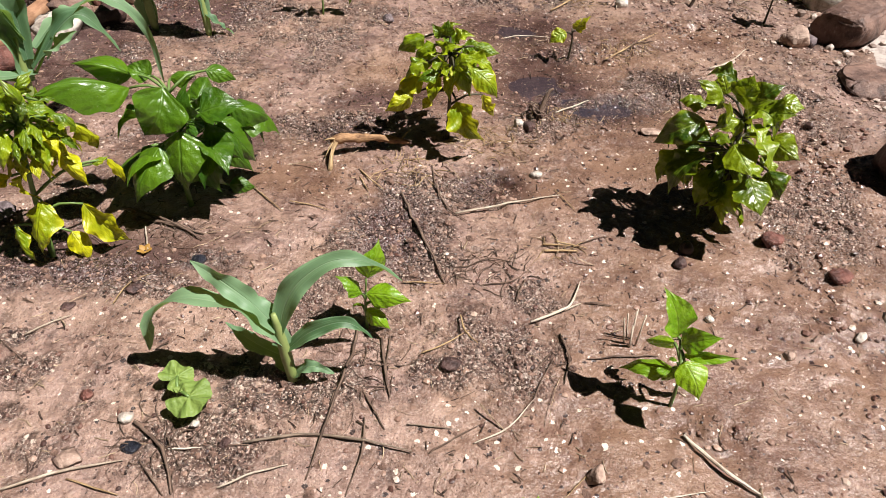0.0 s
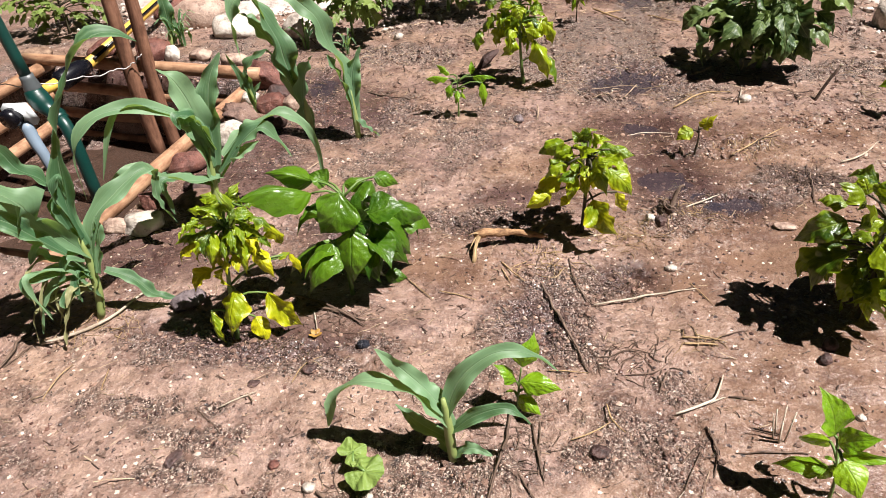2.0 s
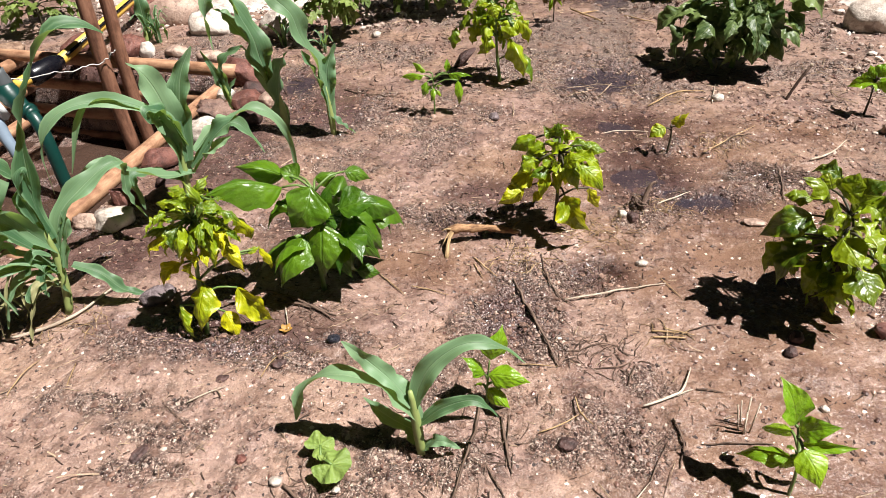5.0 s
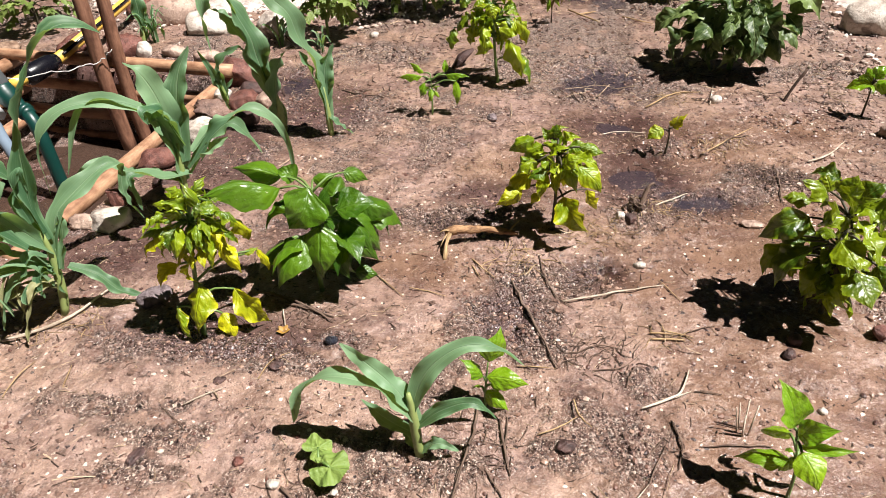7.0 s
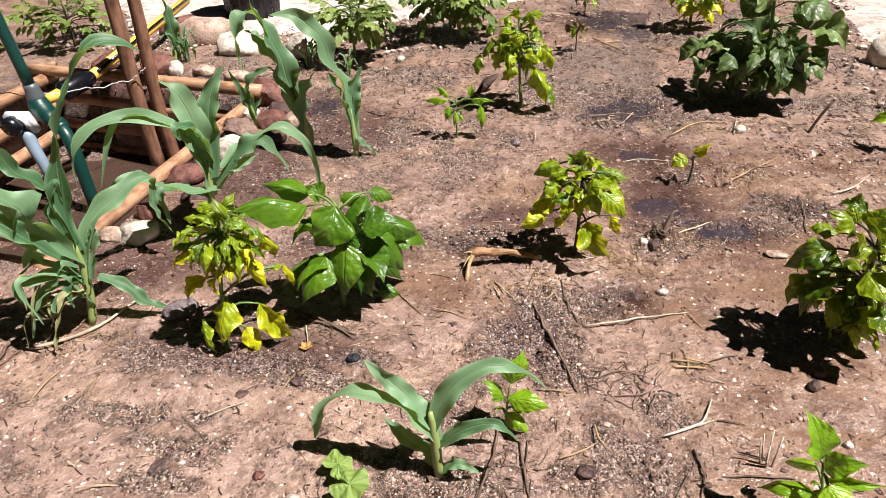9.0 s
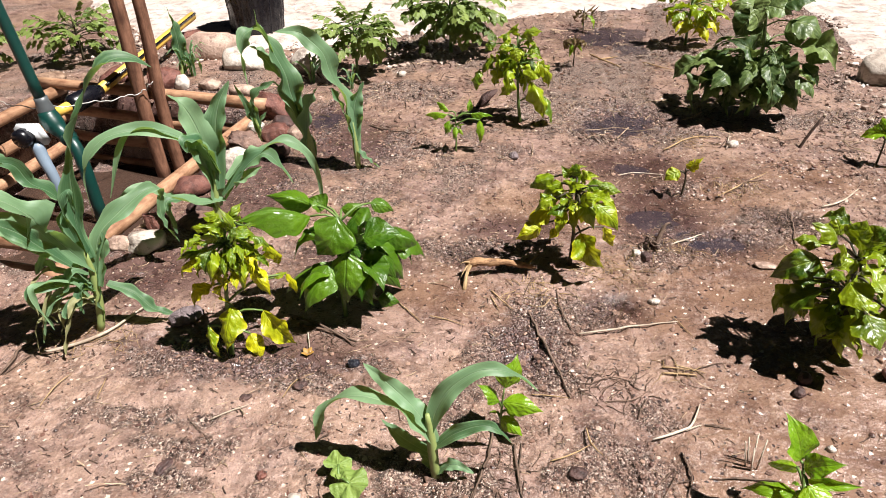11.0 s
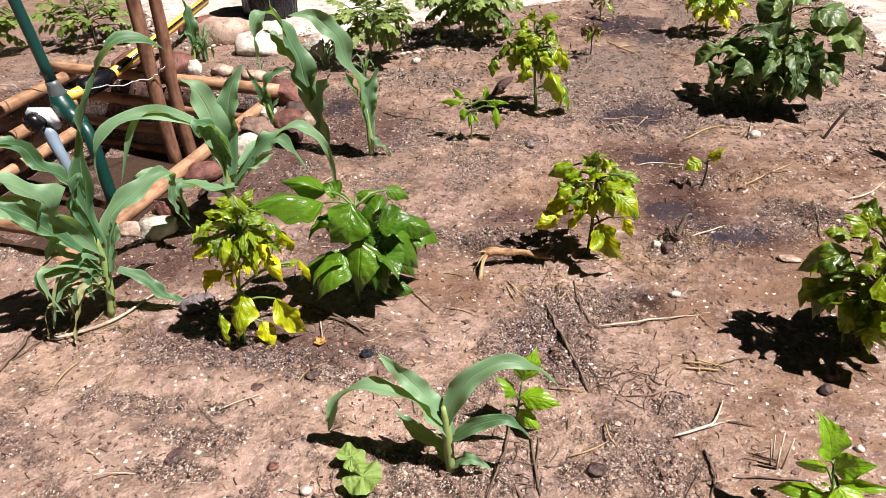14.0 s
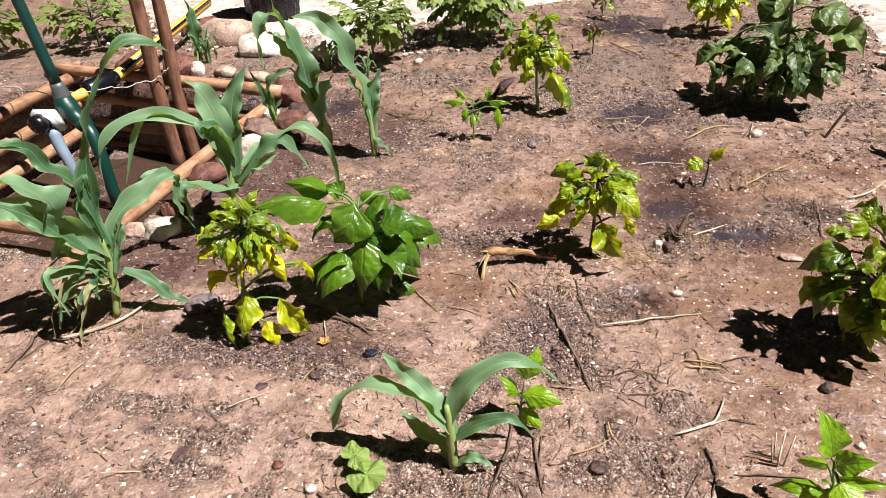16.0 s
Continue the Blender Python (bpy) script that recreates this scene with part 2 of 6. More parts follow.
def pale_grit_material():
    n = Nodes("pale_grit")
    rand = n.add("ShaderNodeNewGeometry").outputs["Random Per Island"]
    colour = n.ramp(rand, (0.0, (0.16, 0.11, 0.09)), (0.35, (0.38, 0.29, 0.24)), (0.75, (0.55, 0.47, 0.41)), (1.0, (0.72, 0.66, 0.60)))
    return n.finish(n.mix(n.noise(n.place(), 90), colour, n.mix(1.0, colour, (0.7, 0.66, 0.63), "MULTIPLY")), 0.6, 0.4)


def crumb_material():
    n = Nodes("soil_crumbs")
    rand = n.add("ShaderNodeNewGeometry").outputs["Random Per Island"]
    colour = n.ramp(rand, (0.0, (0.024, 0.013, 0.011)), (0.40, (0.078, 0.043, 0.033)), (0.70, (0.165, 0.098, 0.074)), (0.90, (0.32, 0.210, 0.160)), (1.0, (0.50, 0.38, 0.30)))
    a = n.noise(n.place(), 240)
    n.bump(a, 0.4, 0.003)
    return n.finish(n.mix(a, colour, n.mix(1.0, colour, (0.5, 0.46, 0.44), "MULTIPLY")), 0.38, 0.45)


def stick_material(name, dark, light, rough=0.8, island=False, along=40.0):
    """Wood or straw: streaks along the length (v runs in metres), with blotches."""
    n = Nodes(name)
    rand = n.add("ShaderNodeNewGeometry").outputs["Random Per Island"] if island else n.add("ShaderNodeObjectInfo").outputs["Random"]
    p = n.place()
    if island:
        a = n.noise(p, 90, 5, 0.7)
    else:
        sep = n.add("ShaderNodeSeparateXYZ", Vector=n.add("ShaderNodeTexCoord").outputs["UV"])
        grain = n.add("ShaderNodeCombineXYZ", X=n.math("MULTIPLY", sep.outputs[0], 7.0), Y=n.math("MULTIPLY", sep.outputs[1], along), Z=n.math("MULTIPLY", rand, 37.0))
        a = n.noise(grain.outputs[0], 1.0, 5, 0.72)
    b = n.noise(p, 16, 4, 0.65)
    colour = n.ramp(a, (0.34, dark), (0.64, light))
    colour = n.mix(n.ramp(b, (0.46, 0.0), (0.66, 0.75)), colour, n.mix(1.0, colour, (0.50, 0.44, 0.40), "MULTIPLY"))
    colour = n.mix(rand, colour, n.mix(1.0, colour, (0.72, 0.69, 0.66), "MULTIPLY"))
    n.bump(n.math("ADD", a, n.math("MULTIPLY", n.noise(p, 120, 3), 0.4)), 0.6, 0.003)
    return n.finish(colour, rough, 0.35)


def leaf_material(name, dark, light, vein, glow, gloss=0.35, veins=6.0, shine=0.5, through=0.24, stripes=False, wet=0.0, film=0.3, edge=0.0):
    """A leaf: veins by its own length and width, puckers between them, gloss on top, sunlight through the blade.
    wet: water drops standing on it; edge: how far the margin has yellowed."""
    n = Nodes(name)
    uv = n.add("ShaderNodeTexCoord").outputs["UV"]
    sep = n.add("ShaderNodeSeparateXYZ", Vector=uv)
    u, v = sep.outputs[0], sep.outputs[1]
    side = n.math("ABSOLUTE", n.math("SUBTRACT", u, 0.5))
    p = n.place()
    rand = n.add("ShaderNodeObjectInfo").outputs["Random"]
    shifted = n.add("ShaderNodeVectorMath")
    n.put(shifted.inputs[0], p)
    n.put(shifted.inputs[1], n.add("ShaderNodeCombineXYZ", Z=n.math("MULTIPLY", rand, 23.0)).outputs[0])
    p = shifted.outputs[0]
    blotch, grain = n.noise(p, 3.0, 4), n.noise(p, 14, 3, 0.6)
    colour = n.mix(n.math("MULTIPLY_ADD", n.ramp(blotch, (0.25, 0.0), (0.75, 1.0)), 0.55, n.math("MULTIPLY_ADD", rand, 0.85, -0.30), clamp=True), dark, light)
    colour = n.mix(n.math("MULTIPLY", grain, 0.4), colour, n.mix(1.0, colour, (0.58, 0.66, 0.6), "MULTIPLY"))
    rib = n.ramp(side, (0.012, 1.0), (0.036, 0.0))
    if stripes:
        lines = n.math("MULTIPLY_ADD", n.math("SINE", n.math("MULTIPLY", u, 75.0)), 0.5, 0.5)
        streak = n.noise(n.add("ShaderNodeCombineXYZ", X=n.math("MULTIPLY", u, 9.0), Y=v, Z=n.math("MULTIPLY", rand, 31.0)).outputs[0], 1.6, 4, 0.65)
        colour = n.mix(n.ramp(streak, (0.50, 0.0), (0.70, 0.45)), colour, light)
        mask = n.math("MAXIMUM", rib, n.math("MULTIPLY", lines, 0.12))
        high = n.math("SUBTRACT", n.math("MULTIPLY_ADD", lines, 0.010, n.math("MULTIPLY", grain, 0.25)), n.math("MULTIPLY", rib, 0.6))
    else:
        crook = n.math("MULTIPLY_ADD", blotch, 0.16, n.math("MULTIPLY", grain, 0.07))
        wave = n.math("SINE", n.math("MULTIPLY", n.math("ADD", crook, n.math("SUBTRACT", v, n.math("MULTIPLY", side, 0.75))), veins * 6.283))
        lines = n.ramp(wave, (0.84, 0.0), (0.99, 1.0))
        mask = n.math("MAXIMUM", rib, n.math("MULTIPLY", lines, 0.45))
        drops = n.cells(p, 30)
        drop = n.math("MULTIPLY", n.ramp(drops.outputs["Distance"], (0.0, 1.0), (0.24, 0.0)), n.math("GREATER_THAN", n.add("ShaderNodeSeparateColor", Color=drops.outputs["Color"]).outputs[0], 0.68))
        puff = n.math("MULTIPLY_ADD", wave, -0.09, n.math("MULTIPLY_ADD", blotch, 1.2, n.math("MULTIPLY_ADD", n.noise(p, 8, 2, 0.5), 0.35, n.math("MULTIPLY", drop, wet))))
        high = n.math("SUBTRACT", puff, n.math("MULTIPLY", rib, 0.5))
    colour = n.mix(n.math("MULTIPLY", mask, 0.42), colour, vein)
    if edge:
        ring = n.ramp(n.math("ADD", side, n.math("MULTIPLY_ADD", grain, 0.2, -0.10)), (0.36, 0.0), (0.47, edge))
        colour = n.mix(ring, colour, light)
    normal = n.bump(high, 0.45, 0.010)
    n.finish(colour, n.math("MULTIPLY_ADD", grain, 0.16, gloss - 0.10), shine)
    if film:
        n.put(n.bsdf.inputs["Coat Weight"], film)
        n.put(n.bsdf.inputs["Coat Roughness"], 0.22)
        n.put(n.bsdf.inputs["Coat Normal"], normal)
    clear = n.add("ShaderNodeBsdfTranslucent", Color=n.mix(0.55, colour, glow), Normal=normal)
    both = n.add("ShaderNodeMixShader", Fac=through)
    n.tree.links.new(n.bsdf.outputs[0], both.inputs[1])
    n.tree.links.new(clear.outputs[0], both.inputs[2])
    n.tree.links.new(both.outputs[0], n.out.inputs[0])
    return n.mat


def plain_material(name, colour, rough=0.5, spots=0.25, scale=40, shine=0.5):
    n = Nodes(name)
    a = n.noise(n.place(), scale, 4)
    worn = n.mix(n.math("MULTIPLY", a, spots * 2), colour, tuple(c * 0.45 for c in colour))
    n.bump(a, 0.15, 0.003)
    return n.finish(worn, n.math("MULTIPLY_ADD", a, 0.25, rough - 0.1), shine)


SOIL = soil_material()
GRAVEL = gravel_material()
CRUMBS = crumb_material()
PALE_GRIT = pale_grit_material()
CLODDY = rock_material("cloddy_soil", (0.105, 0.058, 0.044), (0.33, 0.205, 0.155), (0.50, 0.37, 0.29), 60, 0.5)
PALE_GROUND = rock_material("pale_ground", (0.40, 0.335, 0.295), (0.62, 0.55, 0.50), (0.22, 0.17, 0.15), 7, 0.95)
ROCK_RED = rock_material("rock_red", (0.095, 0.034, 0.027), (0.25, 0.105, 0.080), (0.36, 0.24, 0.19), 22, 0.5)
ROCK_DARK = rock_material("rock_dark", (0.034, 0.020, 0.019), (0.110, 0.058, 0.050), (0.20, 0.13, 0.11), 16, 0.55)
ROCK_PALE = rock_material("rock_pale", (0.36, 0.295, 0.24), (0.70, 0.64, 0.57), (0.26, 0.20, 0.165), 9, 0.8)
ROCK_SAND = rock_material("rock_sand", (0.26, 0.165, 0.125), (0.50, 0.365, 0.29), (0.60, 0.49, 0.42), 11, 0.75)
ROCK_BROWN = rock_material("rock_brown", (0.075, 0.040, 0.033), (0.27, 0.165, 0.125), (0.40, 0.30, 0.25), 13, 0.6)
ROCK_TAN = rock_material("rock_tan", (0.17, 0.095, 0.060), (0.38, 0.26, 0.18), (0.08, 0.045, 0.04), 26, 0.7)
ROCK_GREY = rock_material("rock_grey", (0.13, 0.10, 0.105), (0.24, 0.19, 0.195), (0.33, 0.28, 0.28), 30, 0.55)
STRAW = stick_material("straw", (0.22, 0.135, 0.060), (0.54, 0.39, 0.215))
PALE_STICK = stick_material("bleached_wood", (0.34, 0.27, 0.20), (0.74, 0.66, 0.55))
DARK_STICK = stick_material("dark_stalk", (0.042, 0.025, 0.020), (0.25, 0.170, 0.125))
GREY_STICK = stick_material("grey_stalk", (0.085, 0.060, 0.045), (0.30, 0.23, 0.17))
BLACK_STONE = rock_material("black_stone", (0.006, 0.007, 0.012), (0.03, 0.034, 0.05), (0.05, 0.055, 0.07), 40, 0.35)
DARK_LITTER = stick_material("dark_litter", (0.022, 0.013, 0.011), (0.14, 0.088, 0.064), island=True)
LITTER = stick_material("litter", (0.16, 0.10, 0.065), (0.58, 0.45, 0.31), island=True)
BARK_LOG = stick_material("peeled_branch", (0.115, 0.052, 0.024), (0.50, 0.30, 0.155))
POLE = stick_material("wooden_pole", (0.245, 0.120, 0.068), (0.46, 0.275, 0.165), 0.55, along=9.0)
POST = stick_material("weathered_post", (0.095, 0.042, 0.026), (0.27, 0.135, 0.085), 0.55, along=7.0)
STEM_GREEN = plain_material("green_stem", (0.115, 0.19, 0.042), 0.45, 0.2)
STEM_DARK = plain_material("woody_stem", (0.055, 0.046, 0.022), 0.6, 0.3)
PEPPER_LEAF = leaf_material("pepper_leaf", (0.020, 0.052, 0.003), (0.225, 0.290, 0.005), (0.18, 0.25, 0.03), (0.44, 0.52, 0.01), 0.34, 5.0, 0.45, 0.16, film=0.45, edge=0.45)
YELLOW_LEAF = leaf_material("yellowing_leaf", (0.165, 0.25, 0.005), (0.60, 0.55, 0.010), (0.24, 0.29, 0.015), (0.80, 0.72, 0.01), 0.38, 6.0, 0.4, 0.26, edge=0.5)
MID_LEAF = leaf_material("bright_pepper_leaf", (0.060, 0.125, 0.004), (0.31, 0.38, 0.007), (0.22, 0.30, 0.03), (0.58, 0.66, 0.01), 0.36, 5.0, 0.4, 0.24, film=0.4, edge=0.45)
BEAN_LEAF = leaf_material("bean_leaf", (0.022, 0.070, 0.004), (0.105, 0.205, 0.008), (0.085, 0.17, 0.025), (0.22, 0.42, 0.01), 0.36, 5.0, 0.45, 0.20, wet=0.30, film=0.35)
SPROUT_LEAF = leaf_material("sprout_leaf", (0.12, 0.25, 0.008), (0.24, 0.37, 0.012), (0.22, 0.34, 0.04), (0.5, 0.72, 0.02), 0.30, 5.0, 0.5, 0.26, wet=0.2)
CORN_LEAF = leaf_material("corn_leaf", (0.038, 0.112, 0.050), (0.222, 0.355, 0.195), (0.31, 0.43, 0.26), (0.42, 0.60, 0.05), 0.52, 5.0, 0.4, 0.36, True, film=0.0, edge=0.5)
DARK_LEAF = leaf_material("aubergine_leaf", (0.026, 0.058, 0.014), (0.20, 0.265, 0.080), (0.25, 0.30, 0.12), (0.22, 0.33, 0.05), 0.50, 5.0, 0.35, 0.16, film=0.08, edge=0.2)
TOMATO_LEAF = leaf_material("tomato_leaf", (0.075, 0.120, 0.022), (0.25, 0.32, 0.085), (0.15, 0.20, 0.06), (0.33, 0.42, 0.06), 0.42, 6.0, 0.35, film=0.0)
SQUASH_LEAF = leaf_material("squash_leaf", (0.13, 0.21, 0.045), (0.27, 0.35, 0.085), (0.17, 0.26, 0.08), (0.3, 0.48, 0.06), 0.5, 5.0, 0.3, film=0.0)
DRY_LEAF = leaf_material("withered_leaf", (0.10, 0.062, 0.030), (0.26, 0.19, 0.09), (0.28, 0.20, 0.11), (0.35, 0.26, 0.10), 0.55, 7.0, 0.2)
SHRED_LEAF = leaf_material("withered_maize_leaf", (0.16, 0.17, 0.075), (0.42, 0.39, 0.20), (0.46, 0.42, 0.26), (0.40, 0.38, 0.12), 0.5, 5.0, 0.3, 0.24, True, film=0.0)
GREEN_PAINT = plain_material("green_plastic", (0.003, 0.036, 0.029), 0.35, 0.2)
BLACK_PLASTIC = plain_material("black_plastic", (0.005, 0.005, 0.008), 0.24, 0.2)
WHITE_PLASTIC = plain_material("white_plastic", (0.78, 0.80, 0.82), 0.4, 0.1)
# bluish-white plastic with the pit's shade put into its colour
SHADED_PLASTIC = plain_material("shaded_plastic", (0.20, 0.26, 0.33), 0.45, 0.2)
YELLOW_PAINT = plain_material("yellow_paint", (0.72, 0.45, 0.08), 0.4, 0.15)
GREY_METAL = plain_material("grey_metal", (0.085, 0.095, 0.10), 0.4, 0.3)
WIRE = plain_material("grey_wire", (0.5, 0.48, 0.45), 0.4, 0.2)
YELLOW_PETAL = plain_material("yellow_petal", (0.30, 0.16, 0.03), 0.6, 0.2)


def water_material(name, tint, clear):
    n = Nodes(name)
    p = n.place()
    a = n.noise(p, 30, 4)
    n.bump(a, 0.1, 0.004)
    n.put(n.bsdf.inputs["Alpha"], clear)
    return n.finish(tint, 0.06, 0.6)


# the violet in this tint is the sky's reflection, painted in
PUDDLE = water_material("puddle_water", (0.040, 0.034, 0.046), 0.42)
MUDDY = water_material("muddy_water", (0.055, 0.033, 0.024), 0.75)


# ---- shape helpers ----
def part(name, bm, material, parent=None, label=""):
    """One mesh object from a bmesh, under a thing or a part."""
    mesh = bpy.data.meshes.new(name)
    bm.normal_update()
    bm.to_mesh(mesh)
    bm.free()
    mesh.materials.append(material)
    mesh.shade_smooth()
    ob = new(name, mesh)
    if parent is not None:
        ob.parent = parent
    if label:
        ob["label"] = label
    return ob


def empty(name, m, label, category, group=""):
    ob = new(name)
    ob.empty_display_size = 0.05
    ob.matrix_world = m
    return tagged(ob, label, category, group)


def spline(points, steps):
    """Points of a smooth curve through the given ones."""
    pts = [Vector(p) for p in points]
    if len(pts) == 2:
        return [pts[0].lerp(pts[1], i / steps) for i in range(steps + 1)]
    pts = [pts[0] * 2 - pts[1]] + pts + [pts[-1] * 2 - pts[-2]]
    out, spans = [], len(pts) - 3
    for i in range(steps + 1):
        s = min(i / steps * spans, spans - 1e-6)
        k, f = int(s), s - int(s)
        a, b, c, d = pts[k:k + 4]
        out.append(0.5 * (2 * b + (c - a) * f + (2 * a - 5 * b + 4 * c - d) * f * f + (3 * b - a - 3 * c + d) * f ** 3))
    return out


def tube(bm, points, radii, sides=6, rough=0.0):
    """A closed round rod along points, its radius going evenly through radii."""
    rings, count = [], len(points)
    flow = Vector((0.31, 0.22, 0.93))
    for i, p in enumerate(points):
        way = (points[min(i + 1, count - 1)] - points[max(i - 1, 0)]).normalized()
        a = way.cross(flow)
        a = (a if a.length > 0.05 else way.orthogonal()).normalized()
        b = way.cross(a)
        s = i / max(count - 1, 1) * (len(radii) - 1)
        k = min(int(s), len(radii) - 2) if len(radii) > 1 else 0
        r = radii[k] + (radii[min(k + 1, len(radii) - 1)] - radii[k]) * (s - k)
        rings.append([bm.verts.new(p + (a * math.cos(t) + b * math.sin(t)) * r * (1 + random.uniform(-rough, rough)))
                      for t in (math.tau * j / sides for j in range(sides))])
    layer = bm.loops.layers.uv.verify()
    run = 0.0
    for i, (one, two) in enumerate(zip(rings, rings[1:])):
        step = (points[i + 1] - points[i]).length
        for j in range(sides):
            face = bm.faces.new((one[j], one[(j + 1) % sides], two[(j + 1) % sides], two[j]))
            for loop, uv in zip(face.loops, ((j, run), (j + 1, run), (j + 1, run + step), (j, run + step))):
                loop[layer].uv = (uv[0] / sides, uv[1])
        run += step
    bm.faces.new(rings[0][::-1])
    bm.faces.new(rings[-1])


def strip(bm, rows, uvs=None):
    """A sheet from rows of points; its UV runs across and along."""
    layer = bm.loops.layers.uv.verify()
    grid = [[bm.verts.new(p) for p in row] for row in rows]
    tall, wide = len(grid) - 1, len(grid[0]) - 1
    for i in range(tall):
        for j in range(wide):
            quad = ((i, j), (i, j + 1), (i + 1, j + 1), (i + 1, j))
            face = bm.faces.new([grid[a][b] for a, b in quad])
            for loop, (a, b) in zip(face.loops, quad):
                loop[layer].uv = (b / wide, a / tall)


def value_noise(x, y, seed):
    """Smooth noise from -1 to 1 for arrays of places."""
    xi, yi = np.floor(x).astype(np.int64), np.floor(y).astype(np.int64)
    fx, fy = x - xi, y - yi
    fx, fy = fx * fx * (3 - 2 * fx), fy * fy * (3 - 2 * fy)

    def corner(a, b):
        h = (a * 374761393 + b * 668265263 + seed * 1442695041) & 0x7FFFFFFF
        h = ((h ^ (h >> 13)) * 1274126177) & 0x7FFFFFFF
        return ((h ^ (h >> 16)) & 0xFFFF) / 32767.5 - 1
    top = corner(xi, yi) * (1 - fx) + corner(xi + 1, yi) * fx
    low = corner(xi, yi + 1) * (1 - fx) + corner(xi + 1, yi + 1) * fx
    return top * (1 - fy) + low * fy


# the sunken box of poles: its corners, anticlockwise from the far left
BOX = [(-2.105, 2.44), (-2.14, 1.36), (-1.25, 1.27), (-1.17, 2.29)]
PIT = -0.27


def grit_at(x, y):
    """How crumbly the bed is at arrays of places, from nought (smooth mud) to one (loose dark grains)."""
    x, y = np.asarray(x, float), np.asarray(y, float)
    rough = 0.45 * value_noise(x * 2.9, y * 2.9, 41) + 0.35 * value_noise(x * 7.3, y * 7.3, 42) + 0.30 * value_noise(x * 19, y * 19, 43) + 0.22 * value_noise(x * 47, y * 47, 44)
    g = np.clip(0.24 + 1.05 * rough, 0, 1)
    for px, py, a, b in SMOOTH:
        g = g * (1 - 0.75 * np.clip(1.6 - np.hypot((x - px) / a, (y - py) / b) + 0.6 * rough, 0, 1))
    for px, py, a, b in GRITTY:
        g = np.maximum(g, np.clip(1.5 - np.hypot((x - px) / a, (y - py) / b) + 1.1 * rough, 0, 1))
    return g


def ground_height(x, y):
    """The height of the bed at arrays of places: clods, hollows, and the pit inside the box."""
    x, y = np.asarray(x, float), np.asarray(y, float)
    z = 0.011 * value_noise(x * 3.1, y * 3.1, 1) + 0.006 * value_noise(x * 9, y * 9, 2)
    crumb = grit_at(x, y)
    z = z + (0.0022 + 0.0060 * crumb) * value_noise(x * 27, y * 27, 3) + (0.0014 + 0.0062 * crumb) * value_noise(x * 55, y * 55, 4) + 0.0030 * crumb * value_noise(x * 95, y * 95, 5)
    for px, py, a, b in PUDDLES:
        dip = np.exp(-(((x - px) / a) ** 2 + ((y - py) / b) ** 2))
        z = z * (1 - 0.55 * dip) - 0.014 * dip
    inside = np.full(x.shape, 9.0)
    for (ax, ay), (bx, by), spare in zip(BOX, BOX[1:] + BOX[:1], (0.050, 0.06, 0.06, 0.045)):
        length = math.hypot(bx - ax, by - ay)
        inside = np.minimum(inside, ((bx - ax) * (y - ay) - (by - ay) * (x - ax)) / length + spare)
    deep = np.clip(inside / 0.03, 0, 1)
    return z * (1 - 0.3 * deep) + PIT * deep


TABLE_X, TABLE_Y, CELL = -3.4, 0.2, 0.005
TABLE = ground_height(*np.meshgrid(np.arange(TABLE_X, 2.4, CELL), np.arange(TABLE_Y, 5.0, CELL)))


def height(x, y):
    """The ground's height at one place, from a fine table."""
    return float(TABLE[min(max(round((y - TABLE_Y) / CELL), 0), TABLE.shape[0] - 1), min(max(round((x - TABLE_X) / CELL), 0), TABLE.shape[1] - 1)])


# ---- the ground ----
def graded(low, high, step, far):
    """Grid lines: even between low and high, then wider and wider out to far."""
    mid = list(np.arange(low, high + step / 2, step))
    right, left, s = [], [], step
    a, b = mid[-1], mid[0]
    while a < far or b > -far:
        s = min(s * 1.14, 6.0)
        a, b = a + s, b - s
        right.append(a)
        left.append(b)
    return np.array(left[::-1] + mid + right)


def grid_object(name, xs, ys, zs, keep, material):
    w = len(xs)
    gx, gy = np.meshgrid(xs, ys)
    verts = np.stack([gx, gy, zs], -1).reshape(-1, 3)
    i = np.arange((len(ys) - 1) * (w - 1))
    k = i // (w - 1) * w + i % (w - 1)
    faces = np.stack([k, k + 1, k + 1 + w, k + w], 1)
    if keep is not None:
        faces = faces[keep.reshape(-1)[faces].all(1)]
        used = np.unique(faces)
        again = np.zeros(len(verts), int)
        again[used] = np.arange(len(used))
        verts, faces = verts[used], again[faces]
    mesh = bpy.data.meshes.new(name)
    mesh.from_pydata(verts.tolist(), [], faces.tolist())
    mesh.materials.append(material)
    mesh.shade_smooth()
    return new(name, mesh)


xs, ys = graded(-1.2, 1.2, 0.0065, 60), graded(0.4, 2.1, 0.0065, 60)
xs = np.unique(np.concatenate([xs[(xs < -2.3) | (xs > -1.2)], np.arange(-2.3, -1.2, 0.022), np.arange(-2.22, -2.0, 0.011)]))
ys = np.unique(np.concatenate([ys[(ys < 2.22) | (ys > 2.52)], np.arange(2.22, 2.52, 0.011)]))
gx, gy = np.meshgrid(xs, ys)
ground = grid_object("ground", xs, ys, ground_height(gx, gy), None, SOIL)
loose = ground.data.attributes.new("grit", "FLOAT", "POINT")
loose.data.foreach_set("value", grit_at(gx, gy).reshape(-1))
tagged(ground, "damp pinkish-brown garden soil, crumbly and littered with grit", "ground", kind="structure")


